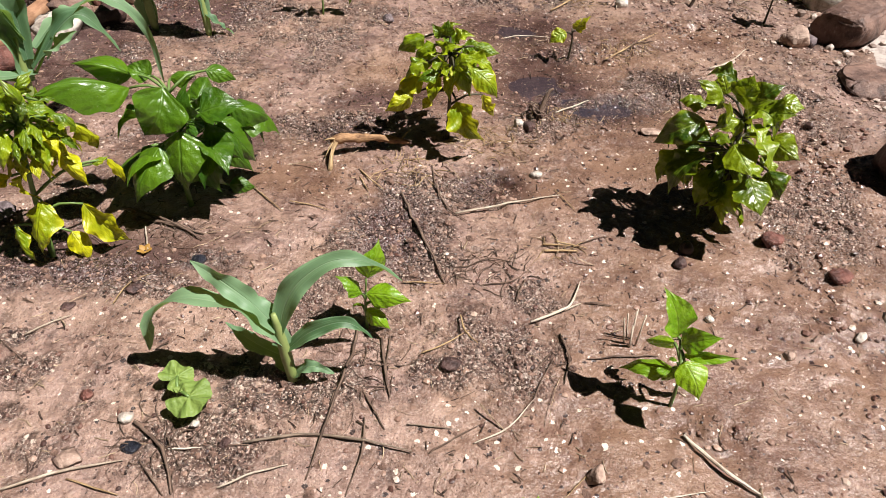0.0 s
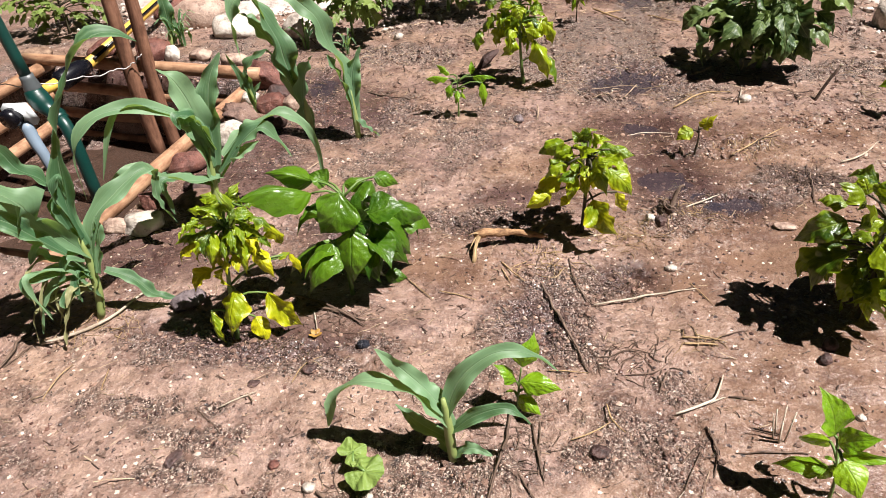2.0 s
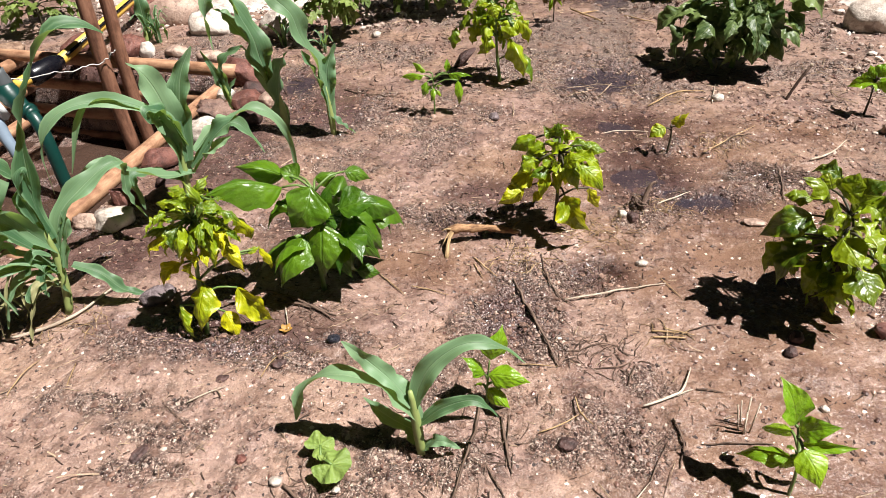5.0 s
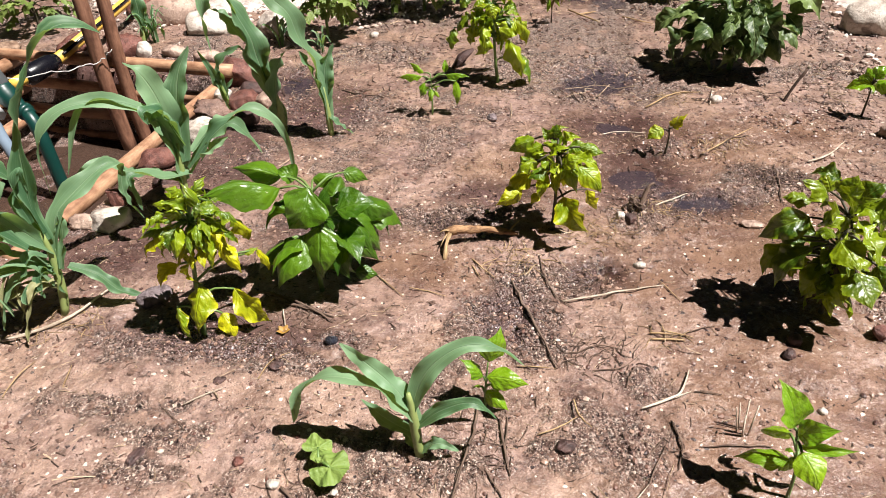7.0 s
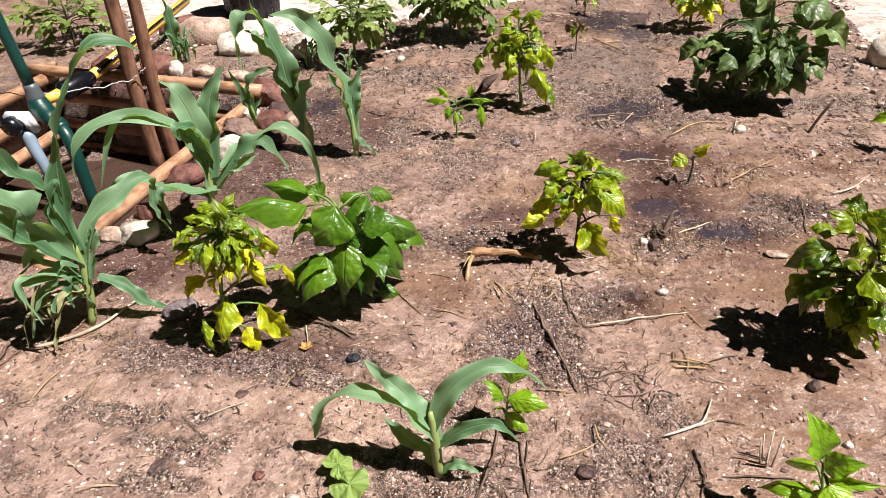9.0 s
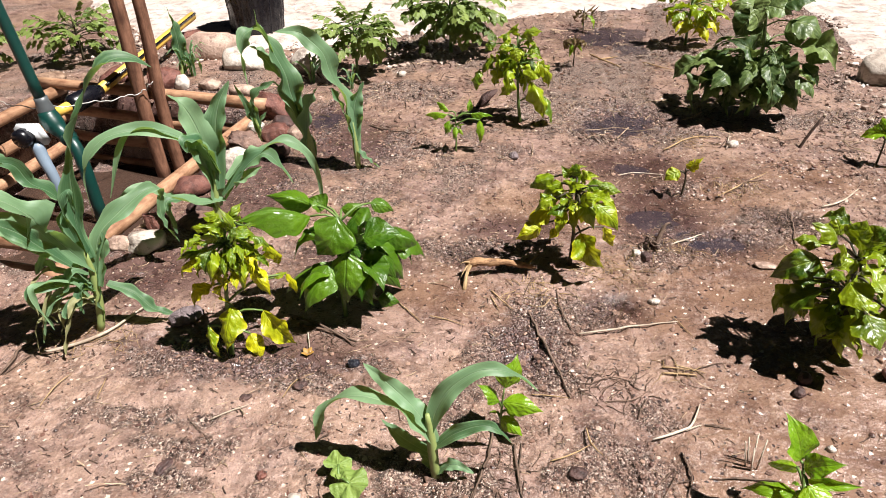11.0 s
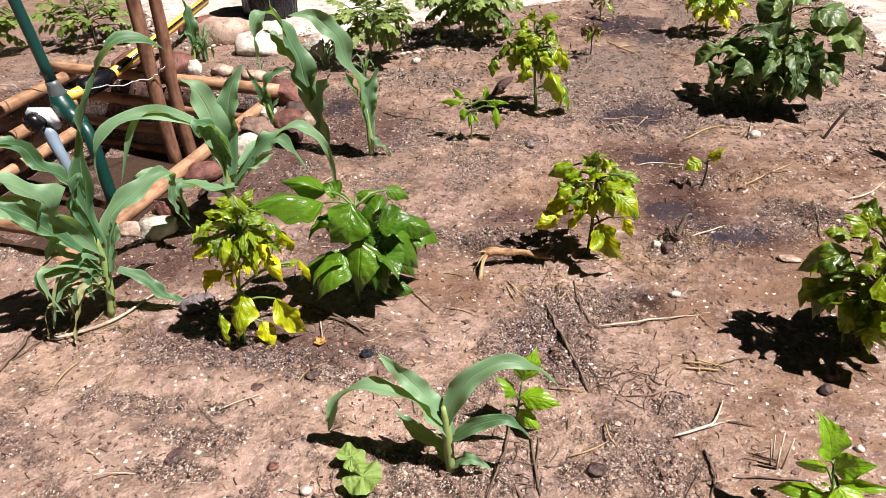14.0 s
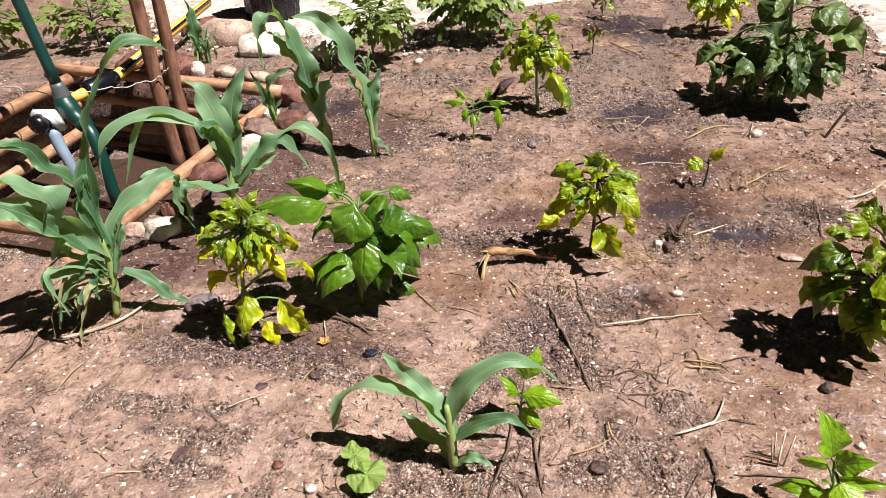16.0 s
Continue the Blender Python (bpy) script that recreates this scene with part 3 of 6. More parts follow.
def pale_ground(name, edge, label):
    """Pale trodden ground round the bed, with an uneven edge; edge(x, y) is above zero on it."""
    def lines(low, high):
        mid, out, s = list(np.arange(low, high, 0.035)), [], 0.035
        while s < 4.0:
            s *= 1.12
            out.append(s)
        out = np.cumsum(out)
        return np.concatenate([low - out[::-1], mid, mid[-1] + out])
    ex, ey = lines(-2.6, 2.0), lines(0.9, 4.6)
    mx, my = np.meshgrid(ex, ey)
    inside = edge(mx, my) + 0.06 * value_noise(mx * 5, my * 5, 11) + 0.03 * value_noise(mx * 14, my * 14, 12)
    z = ground_height(mx, my) * 0.3 + 0.018 * np.clip(inside / 0.08, -1, 1) + 0.004 * value_noise(mx * 22, my * 22, 13)
    return tagged(grid_object(name, ex, ey, z, inside > -0.06, PALE_GROUND), label, "path", kind="structure")


def path_edge(x, y):
    """How far inside the path a place lies: along the stones at the side, and across the back."""
    side = (x - 1.13) - 0.16 * np.maximum(y - 1.4, -0.8) * (y < 2.6) - 0.19 * (y >= 2.6)
    back = (y - 3.12) - 0.55 * np.clip(x + 1.5, 0, 3.2) + 0.9 * np.clip(x + 1.95, -3.0, 0)
    return np.maximum(side, back)


pale_ground("pavement", path_edge, "bleached pale path of trodden grit beside the bed")


def blob(name, x, y, a, b, z, material, label):
    """A shallow sheet of water with an uneven rim."""
    bm = bmesh.new()
    rim = []
    for i in range(72):
        t = math.tau * i / 72
        r = 1 + 0.45 * noise.noise((1.6 * math.cos(t) + x * 9, 1.6 * math.sin(t) + y * 9, 0)) + 0.22 * noise.noise((4 * math.cos(t), 4 * math.sin(t) + y * 9, 5))
        rim.append(bm.verts.new((x + a * r * math.cos(t), y + b * r * math.sin(t), z)))
    bm.faces.new(rim)
    return tagged(part(name, bm, material), label, "puddle", kind="structure")


for x, y, a, b in PUDDLES:
    blob("water", x, y, a * 2.1, b * 2.1, float(np.median(ground_height(x + 0.3 * a * np.linspace(-1, 1, 21), y + 0.3 * b * np.linspace(-1, 1, 21)))) + 0.0050, PUDDLE, "shallow dark puddle on wet soil")
bm = bmesh.new()
bm.faces.new([bm.verts.new((x, y, PIT + 0.002)) for x, y in BOX])
tagged(part("water", bm, MUDDY), "muddy brown water standing in the pit", "water", kind="structure")


# ---- plants ----
def leaf_mesh(name, material, bulge, fold, wave, tip=1.0, teeth=0.0, seed=0, wide=0.45, pucker=0.05):
    """A blade one long from its foot to its tip along y, one wide, its upper side to z: swollen between the veins, with a drawn-out tip and a wavy margin."""
    rng = random.Random(seed * 7 + 3)
    rows, n, m = [], 24, 10
    side_bend, phase, twist, curl = rng.uniform(-0.10, 0.10), rng.uniform(0, 6), rng.uniform(-0.8, 0.8), rng.uniform(0.1, 1.5)
    for i in range(n + 1):
        s = i / n
        rise, fall = min(1.0, s / wide), max(0.0, (s - wide) / (1 - wide))
        w = 0.5 * math.sin(math.pi / 2 * rise) ** 0.75 * max(0.0, math.cos(math.pi / 2 * fall)) ** (1.30 * tip)
        row = []
        for j in range(m + 1):
            u = 2 * j / m - 1
            half = phase * (1.0 if u > 0 else 1.7)
            lobe = 1 + 0.05 * math.sin(8 * s + half) + 0.025 * math.sin(23 * s + half)
            edge = w * lobe + (teeth * (1 if i % 2 else -1) * abs(u) ** 3 if 0 < i < n else 0)
            z = bulge * 4 * s * (1 - s) - curl * max(0, s - 0.5) ** 2 + fold * abs(u) ** 1.4 * w * 1.5
            z += pucker * math.sin(math.pi * min(1, abs(u) * 1.05)) * math.sin(math.tau * 5 * (s - 0.35 * abs(u) * w) + 0.4 * phase) * min(1, 4 * w)
            z += wave * abs(u) ** 3 * math.sin(17 * s + half) * w * 0.8 + twist * (s - 0.4) * u * w
            row.append((u * edge + side_bend * math.sin(math.pi * s), s, z))
        rows.append(row)
    bm = bmesh.new()
    strip(bm, rows)
    mesh = bpy.data.meshes.new(name)
    bm.to_mesh(mesh)
    bm.free()
    mesh.materials.append(material)
    mesh.shade_smooth()
    return mesh


def compound_mesh(name, material, seed):
    """A tomato leaf: toothed leaflets along a drooping rib, one long."""
    rng = random.Random(seed)
    bm = bmesh.new()
    for k, (s, side) in enumerate([(0.3, 1), (0.3, -1), (0.55, 1), (0.55, -1), (0.78, 1), (0.78, -1), (0.8, 0)]):
        length = (0.34 if side else 0.3) * rng.uniform(0.8, 1.15) * (1.0 if s < 0.7 else 0.8)
        way = Vector((0.9 * side, 0.55 if side else 1.0, -0.25)).normalized()
        across = Vector((way.y, -way.x, 0)).normalized()
        rows = []
        for i in range(6):
            f = i / 5
            w = 0.16 * (f ** 0.6) * ((1 - f) ** 0.8) * 1.9 * (1.25 if i % 2 else 0.8) + 0.002
            p = Vector((0, s, 0.12 * math.sin(math.pi * s))) + way * length * f + Vector((0, 0, -0.1 * f * f))
            rows.append([p - across * w + Vector((0, 0, 0.02)), p, p + across * w + Vector((0, 0, 0.02))])
        strip(bm, rows)
    tube(bm, [Vector((0, i / 5, 0.12 * math.sin(math.pi * i / 5))) for i in range(6)], [0.016, 0.006], 4)
    mesh = bpy.data.meshes.new(name)
    bm.to_mesh(mesh)
    bm.free()
    mesh.materials.append(material)
    mesh.shade_smooth()
    return mesh


def leaf_set(material, count=5, **look_of):
    return [leaf_mesh("leaf", material, seed=k, **{key: value * (0.6 + 0.25 * (k % 5)) * (-0.6 if key == "fold" and k % 3 == 1 else 1) if key in ("bulge", "wave", "fold") else value
                                                   for key, value in look_of.items()}) for k in range(count)]


PEPPER = leaf_set(PEPPER_LEAF, 8, bulge=0.17, fold=-0.30, wave=0.26, wide=0.36, pucker=0.016)
YELLOW = leaf_set(YELLOW_LEAF, 8, bulge=0.13, fold=-0.26, wave=0.22, teeth=0.008, wide=0.34, pucker=0.014)
BRIGHT = leaf_set(MID_LEAF, 8, bulge=0.17, fold=-0.30, wave=0.28, wide=0.36, pucker=0.016)
BEAN = leaf_set(BEAN_LEAF, bulge=0.10, fold=-0.34, wave=0.08, wide=0.31, pucker=0.005)
SPROUT = leaf_set(SPROUT_LEAF, bulge=0.10, fold=-0.30, wave=0.14, wide=0.34, pucker=0.007)
AUBERGINE = leaf_set(DARK_LEAF, 8, bulge=0.16, fold=-0.26, wave=0.20, teeth=0.012, wide=0.36, pucker=0.016)
WITHERED = leaf_set(DRY_LEAF, bulge=0.25, fold=-0.5, wave=0.6, wide=0.4)
TOMATO = [compound_mesh("leaf", TOMATO_LEAF, k) for k in range(4)]


def add_leaf(plant, meshes, foot, tip, width, up=(0, -0.35, 1.0), label=""):
    """Hangs one blade on a plant from its foot to its tip; up: the way its upper side faces."""
    foot, tip = Vector(foot), Vector(tip)
    along = tip - foot
    length = max(along.length, 0.01)
    along = along / length
    n = Vector(up) + Vector((random.uniform(-0.9, 0.7), random.uniform(-0.5, 0.5), 0))
    n = n - along * n.dot(along)
    n = n.normalized() if n.length > 0.05 else along.orthogonal().normalized()
    across = along.cross(n)
    ob = new("leaf", random.choice(meshes))
    ob.parent = plant
    ob.matrix_local = Matrix.Translation(foot) @ Matrix((across, along, n)).transposed().to_4x4() @ Matrix.Diagonal((width, length, length, 1))
    if label:
        ob["label"] = label
    return ob


def stem_mesh(plant, trunk, radius, leaves, material, thin=0.0022):
    """The stem, and under every leaf the stalk that joins it to the stem."""
    bm = bmesh.new()
    line = spline(trunk, 8)
    tube(bm, line, [radius, radius * 0.45], 7, 0.06)
    for leaf in leaves:
        foot, back = leaf.matrix_basis.translation, leaf.matrix_basis.inverted()
        near = min(line[2:], key=lambda p: (p - foot).length + 0.6 * max(0, p.z - foot.z + 0.01))
        if (near - foot).length < 0.004:
            continue
        mid = near.lerp(foot, 0.5) + Vector((0, 0, 0.15 * (foot - near).length))
        stalk = bmesh.new()
        tube(stalk, spline((near, mid, foot), 4), [thin * 1.3, thin], 5)
        bmesh.ops.transform(stalk, matrix=back, verts=stalk.verts)
        part("leaf_stalk", stalk, material, leaf)
    return part("stem", bm, material, plant)


def ground_pose(x, y, yaw, sink=0.004):
    return pose(x, y, height(x, y) - sink, 0, 0, yaw)


def bush(name, x, y, yaw, label, category, leaves, crown, count, size, trunk, stem, seed, meshes, others=(), droop=0.5, radius=0.006, group="", slim=0.62, push=0.0, facing=(0, -0.6, 0.8), stout=1.22):
    """A leafy plant: leaves named one by one, then a crown filled with count more.
    crown: centre and half sizes; size: shortest and longest leaf; others: a second set of blades for some leaves."""
    random.seed(seed)
    plant = empty(name, ground_pose(x, y, yaw), label, category, group)
    feet = []
    for width, foot, tip in leaves:
        feet.append(add_leaf(plant, others if others and tip[2] < 0.75 * crown[0][2] else meshes, foot, tip, width * stout, facing))
    c, r = Vector(crown[0]), Vector(crown[1])
    for k in range(count):
        t = k * 2.39996 + random.uniform(-0.3, 0.3)
        h = 1 - 2 * (k + 0.5) / count
        h = h * 0.95 + random.uniform(-0.12, 0.12)
        ring = math.sqrt(max(0.05, 1 - h * h))
        way = Vector((ring * math.cos(t), ring * math.sin(t), h))
        spread = random.uniform(0.15, 0.75)
        foot = c + Vector((way.x * r.x, way.y * r.y, way.z * r.z)) * spread
        length = random.uniform(*size) * (0.75 if h > 0.6 else 1.0)
        out = Vector((way.x, way.y, 0.25 + push + 0.5 * h - droop * random.uniform(0.5, 1.5)))
        out = out.normalized() * length
        tip = foot + out
        tip.z = max(tip.z, 0.008)
        up = Vector((0, 0, 1)) + way * 0.5
        pick = others if others and h < random.uniform(-0.6, 0.1) else meshes
        feet.append(add_leaf(plant, pick, foot, tip, length * slim * random.uniform(0.85, 1.15), up))
    stem_mesh(plant, trunk, radius, feet, stem)
    return plant


def blade(points, width, seed, lean=(0, -0.30, 0.95), slack=0.6):
    """A maize leaf along points: clasping foot, wavy margins, long tip."""
    rng = random.Random(seed)
    pinched, width = width < 0, abs(width)
    line = spline(points, 26)
    count = len(line) - 1
    lean = Vector(lean)
    phase, swing = rng.uniform(0, 6), rng.uniform(-0.4, 0.4)
    rows = []
    for i, p in enumerate(line):
        s = i / count
        way = (line[min(i + 1, count)] - line[max(i - 1, 0)]).normalized()
        n = lean + Vector((0.35 * math.sin(4 * s + phase), 0, 0.2)) * slack + Vector((swing, 0, 0)) * s
        n = Matrix.Rotation(slack * 1.5 * math.sin(5 * s + phase) * s, 3, way) @ n
        side = way.cross(n)
        side = side.normalized() if side.length > 0.05 else way.orthogonal()
        up = side.cross(way)
        w = width * 0.5 * min(1.0, 0.38 + 2.2 * s) * (1 + 0.13 * math.sin(9 * s + phase)) * (1 - s ** 2.6) ** 0.85 + 0.0008
        if pinched:
            w *= 0.3 + 0.7 * math.sin(math.pi * (s - 0.3) / 0.24) ** 2 if s < 0.54 else min(0.3 + 4 * (s - 0.54), 1.0)
        row = []
        for j in range(7):
            u = j / 3 - 1
            lift = 0.34 * w * abs(u) + 0.42 * w * u * u * math.sin(22 * s + phase + (2.1 if u > 0 else 0)) * min(1, 3 * s)
            row.append(p + side * u * w + up * lift)
        rows.append(row)
    bm = bmesh.new()
    strip(bm, rows)
    return bm


def maize(x, y, yaw, label, stem, thick, leaves, seed, broad=0.85, sway=1.0, worn=0.0):
    """A young maize plant; leaves narrower than worn have withered."""
    plant = empty("maize_plant", ground_pose(x, y, yaw), label, "maize", "young maize plants")
    random.seed(seed)
    bm = bmesh.new()
    tube(bm, spline(stem, 8), [thick * 0.62, thick * 0.75, thick * 0.6, thick * 0.3], 9, 0.03)
    part("stalk", bm, STEM_CORN, plant, "pale green stalk wrapped in sheaths")
    for k, (width, *points) in enumerate(leaves):
        ob = part("leaf", blade(points, width * broad, seed * 20 + k, (random.uniform(-0.6, 0.6) * sway, random.uniform(-0.5, 0.1) * sway - 0.35 * (1 - sway), 0.9)), SHRED_LEAF if abs(width) < worn else CORN_LEAF, plant)
    return plant


STEM_CORN = plain_material("maize_stalk", (0.25, 0.31, 0.10), 0.5, 0.2)

# the young maize in the open
maize(-0.177, 0.722, 11.3, "young blue-green maize seedling with arching leaves in bare soil",
      ((0, 0, 0), (-0.004, 0, 0.083), (-0.009, 0, 0.152)), 0.0125, (
    (0.047, (0.004, 0.000, 0.085), (-0.020, 0.005, 0.128), (-0.057, 0.012, 0.160), (-0.130, 0.030, 0.172), (-0.187, 0.045, 0.125), (-0.208, 0.050, 0.050)),
    (0.041, (-0.008, 0, 0.120), (-0.032, 0.012, 0.158), (-0.066, 0.026, 0.194), (-0.108, 0.040, 0.232)),
    (0.038, (-0.006, 0, 0.112), (0.008, 0.006, 0.160), (0.034, 0.012, 0.200), (0.080, 0.020, 0.224), (0.130, 0.025, 0.210), (0.177, 0.028, 0.164)),
    (0.027, (-0.002, 0, 0.070), (0.040, -0.007, 0.115), (0.090, -0.013, 0.133), (0.127, -0.020, 0.099)),
    (0.022, (0, 0, 0.005), (0.031, -0.010, 0.040), (0.065, -0.020, 0.028)),
    (0.030, (-0.004, 0, 0.055), (-0.049, 0.030, 0.062), (-0.091, 0.060, 0.082)),
    (0.020, (-0.004, 0, 0.020), (-0.020, 0.015, 0.040), (-0.034, 0.020, 0.050))), 1, 0.88, 0.2)
TALL_SHEATH = (
    (0.036, (0.011, 0.000, 0.024), (0.019, 0.000, 0.063), (0.025, 0.000, 0.128), (0.022, 0.000, 0.188)),
    (-0.078, (0.029, 0.000, 0.204), (0.027, 0.003, 0.277), (0.039, 0.006, 0.336), (0.051, 0.009, 0.393), (0.071, 0.012, 0.445), (0.094, 0.015, 0.487), (0.111, 0.018, 0.516), (0.139, 0.021, 0.553), (0.179, 0.024, 0.581), (0.222, 0.027, 0.578), (0.256, 0.030, 0.552)),
)
TALL_UPPER = (
    (0.060, (0.029, 0, 0.158), (0.0, -0.01, 0.221), (-0.034, -0.02, 0.299), (-0.059, -0.03, 0.351), (-0.095, -0.03, 0.385), (-0.14, -0.03, 0.380), (-0.19, -0.03, 0.33)),
    (0.052, (0.032, 0, 0.187), (0.018, 0.02, 0.251), (0.018, 0.03, 0.307), (0.003, 0.03, 0.342), (-0.025, 0.03, 0.373), (-0.043, 0.03, 0.419), (-0.10, 0.03, 0.44)),
    (0.066, (0.019, 0, 0.174), (-0.023, 0.04, 0.198), (-0.063, 0.06, 0.249), (-0.105, 0.07, 0.286), (-0.147, 0.07, 0.274), (-0.18, 0.07, 0.22)),
    (0.048, (-0.009, -0.030, 0.198), (-0.050, -0.037, 0.266), (-0.079, -0.043, 0.314), (-0.129, -0.050, 0.362)),
    (0.048, (0.030, 0.000, 0.146), (0.060, 0.010, 0.226), (0.114, 0.020, 0.264), (0.170, 0.030, 0.290), (0.204, 0.040, 0.288), (0.211, 0.050, 0.253)),
    (0.034, (0.045, 0, 0.115), (0.086, -0.03, 0.09), (0.115, -0.05, 0.044), (0.158, -0.06, 0.016)),
    (0.030, (0.030, -0.010, 0.119), (0.060, -0.005, 0.196), (0.067, 0.000, 0.241)),
)
TALL_SHREDS = (
    (0.026, (0.019, 0, 0.125), (-0.028, -0.01, 0.174), (-0.055, -0.02, 0.219), (-0.075, -0.02, 0.198)),
    (0.024, (0.016, 0, 0.114), (-0.022, -0.02, 0.154), (-0.076, -0.03, 0.17), (-0.099, -0.03, 0.168), (-0.093, -0.03, 0.117), (-0.08, -0.03, 0.074)),
    (0.022, (0.015, 0, 0.127), (-0.02, -0.02, 0.116), (-0.051, -0.03, 0.093), (-0.048, -0.03, 0.073)),
    (0.020, (0.017, 0, 0.101), (-0.002, -0.02, 0.145), (-0.023, -0.03, 0.111), (-0.019, -0.03, 0.078)),
    (0.018, (0.012, -0.01, 0.12), (-0.045, -0.015, 0.135), (-0.085, -0.02, 0.10), (-0.11, -0.03, 0.04)),
    (0.016, (0.012, -0.01, 0.09), (-0.030, -0.035, 0.10), (-0.065, -0.05, 0.05), (-0.08, -0.06, 0.012)),
)
TALL_LOWER = (
    (0.018, (0.014, 0.000, 0.126), (-0.017, -0.010, 0.209), (-0.049, -0.020, 0.233), (-0.073, -0.030, 0.205)),
    (0.019, (0.006, -0.020, 0.094), (-0.020, -0.028, 0.163), (-0.063, -0.036, 0.180), (-0.092, -0.044, 0.181), (-0.093, -0.052, 0.138), (-0.081, -0.060, 0.082)),
    (0.017, (0.018, -0.010, 0.110), (-0.011, -0.025, 0.132), (-0.023, -0.040, 0.093)),
    (0.017, (0.016, -0.020, 0.163), (-0.013, -0.027, 0.185), (-0.035, -0.033, 0.147), (-0.056, -0.040, 0.144)),
    (0.016, (0.010, -0.020, 0.106), (-0.029, -0.035, 0.119), (-0.050, -0.050, 0.091)),
    (0.030, (-0.096, 0.030, 0.443), (-0.051, 0.040, 0.424), (-0.029, 0.050, 0.395), (-0.019, 0.060, 0.356)),
    (0.024, (0.016, 0.000, 0.234), (0.011, 0.000, 0.296), (0.032, 0.000, 0.347), (0.034, 0.000, 0.300)),
)
rng = random.Random(77)
TALL_FRAYED = []
for k in range(8):
    turn, rise, far = rng.uniform(2.3, 3.9), rng.uniform(0.06, 0.15), rng.uniform(0.05, 0.12)
    dx, dy, top = math.cos(turn) * far, math.sin(turn) * far * 0.5, rise + rng.uniform(0.0, 0.05)
    TALL_FRAYED.append((rng.uniform(0.007, 0.018), (0.014, 0, rise), (dx * 0.5, dy * 0.5, top), (dx, dy, top - rng.uniform(0.01, 0.05)), (dx * 1.1 + rng.uniform(-0.02, 0.02), dy - 0.01, max(0.02, top - rng.uniform(0.04, 0.10)))))
maize(-1.001, 1.013, 43.1, "tall young maize with broad and shredded leaves by the pole box",
      ((0, 0, 0), (0.014, 0, 0.06), (0.024, 0, 0.14), (0.024, 0, 0.21)), 0.013, TALL_SHEATH + TALL_UPPER + TALL_SHREDS + TALL_LOWER + tuple(TALL_FRAYED), 2, 0.92, 0.45, 0.0165)
DROOPING_LONG = (
    (0.076, (0.012, 0.000, 0.093), (0.013, 0.005, 0.169), (0.010, 0.010, 0.290), (-0.012, 0.015, 0.373), (-0.045, 0.020, 0.410)),
    (0.055, (0.029, 0.000, 0.146), (0.045, 0.013, 0.278), (0.068, 0.027, 0.360), (0.106, 0.040, 0.416)),
    (0.034, (0.020, 0.000, 0.159), (-0.002, -0.008, 0.243), (-0.044, -0.016, 0.301), (-0.096, -0.024, 0.346), (-0.163, -0.032, 0.334), (-0.229, -0.040, 0.195)),
    (0.037, (0.024, 0.000, 0.180), (-0.012, -0.012, 0.283), (-0.096, -0.024, 0.343), (-0.207, -0.036, 0.344), (-0.264, -0.048, 0.273), (-0.276, -0.060, 0.163)),
)
DROOPING_EXTRA = (
    (0.040, (0.036, 0, 0.191), (0.019, -0.02, 0.265), (-0.006, -0.04, 0.308), (-0.031, -0.06, 0.314), (-0.028, -0.07, 0.289)),
    (0.034, (0.049, 0, 0.169), (0.095, 0.02, 0.203), (0.129, 0.03, 0.221), (0.156, 0.03, 0.222), (0.166, 0.02, 0.208)),
    (0.036, (0.034, 0, 0.113), (-0.026, -0.04, 0.137), (-0.08, -0.07, 0.173), (-0.123, -0.09, 0.216), (-0.158, -0.1, 0.235), (-0.199, -0.11, 0.213), (-0.242, -0.12, 0.18)),
    (0.022, (-0.11, -0.09, 0.214), (-0.122, -0.1, 0.166), (-0.119, -0.11, 0.127), (-0.096, -0.12, 0.078)),
    (0.036, (0.069, 0, 0.139), (0.096, -0.03, 0.18), (0.142, -0.04, 0.204)),
)
DROOPING_SHORT = (
    (0.032, (0.035, 0.000, 0.111), (0.129, -0.008, 0.222), (0.202, -0.016, 0.254), (0.256, -0.024, 0.226), (0.286, -0.032, 0.151), (0.288, -0.040, 0.043)),
    (0.048, (0.032, 0.000, 0.123), (0.116, -0.017, 0.213), (0.166, -0.033, 0.231), (0.214, -0.050, 0.146)),
    (0.042, (0.033, -0.020, 0.209), (0.004, -0.030, 0.297), (-0.022, -0.040, 0.286), (-0.004, -0.050, 0.246)),
    (0.038, (0.006, 0.000, 0.094), (-0.062, -0.017, 0.141), (-0.109, -0.033, 0.148), (-0.101, -0.050, 0.065)),
)
maize(-0.903, 1.429, 31.0, "young maize with long drooping blue-green leaves behind the pepper",
      ((0, 0, 0), (0.010, 0, 0.10), (0.022, 0, 0.20)), 0.014, DROOPING_LONG + DROOPING_EXTRA + DROOPING_SHORT, 3, 1.0, 0.5)
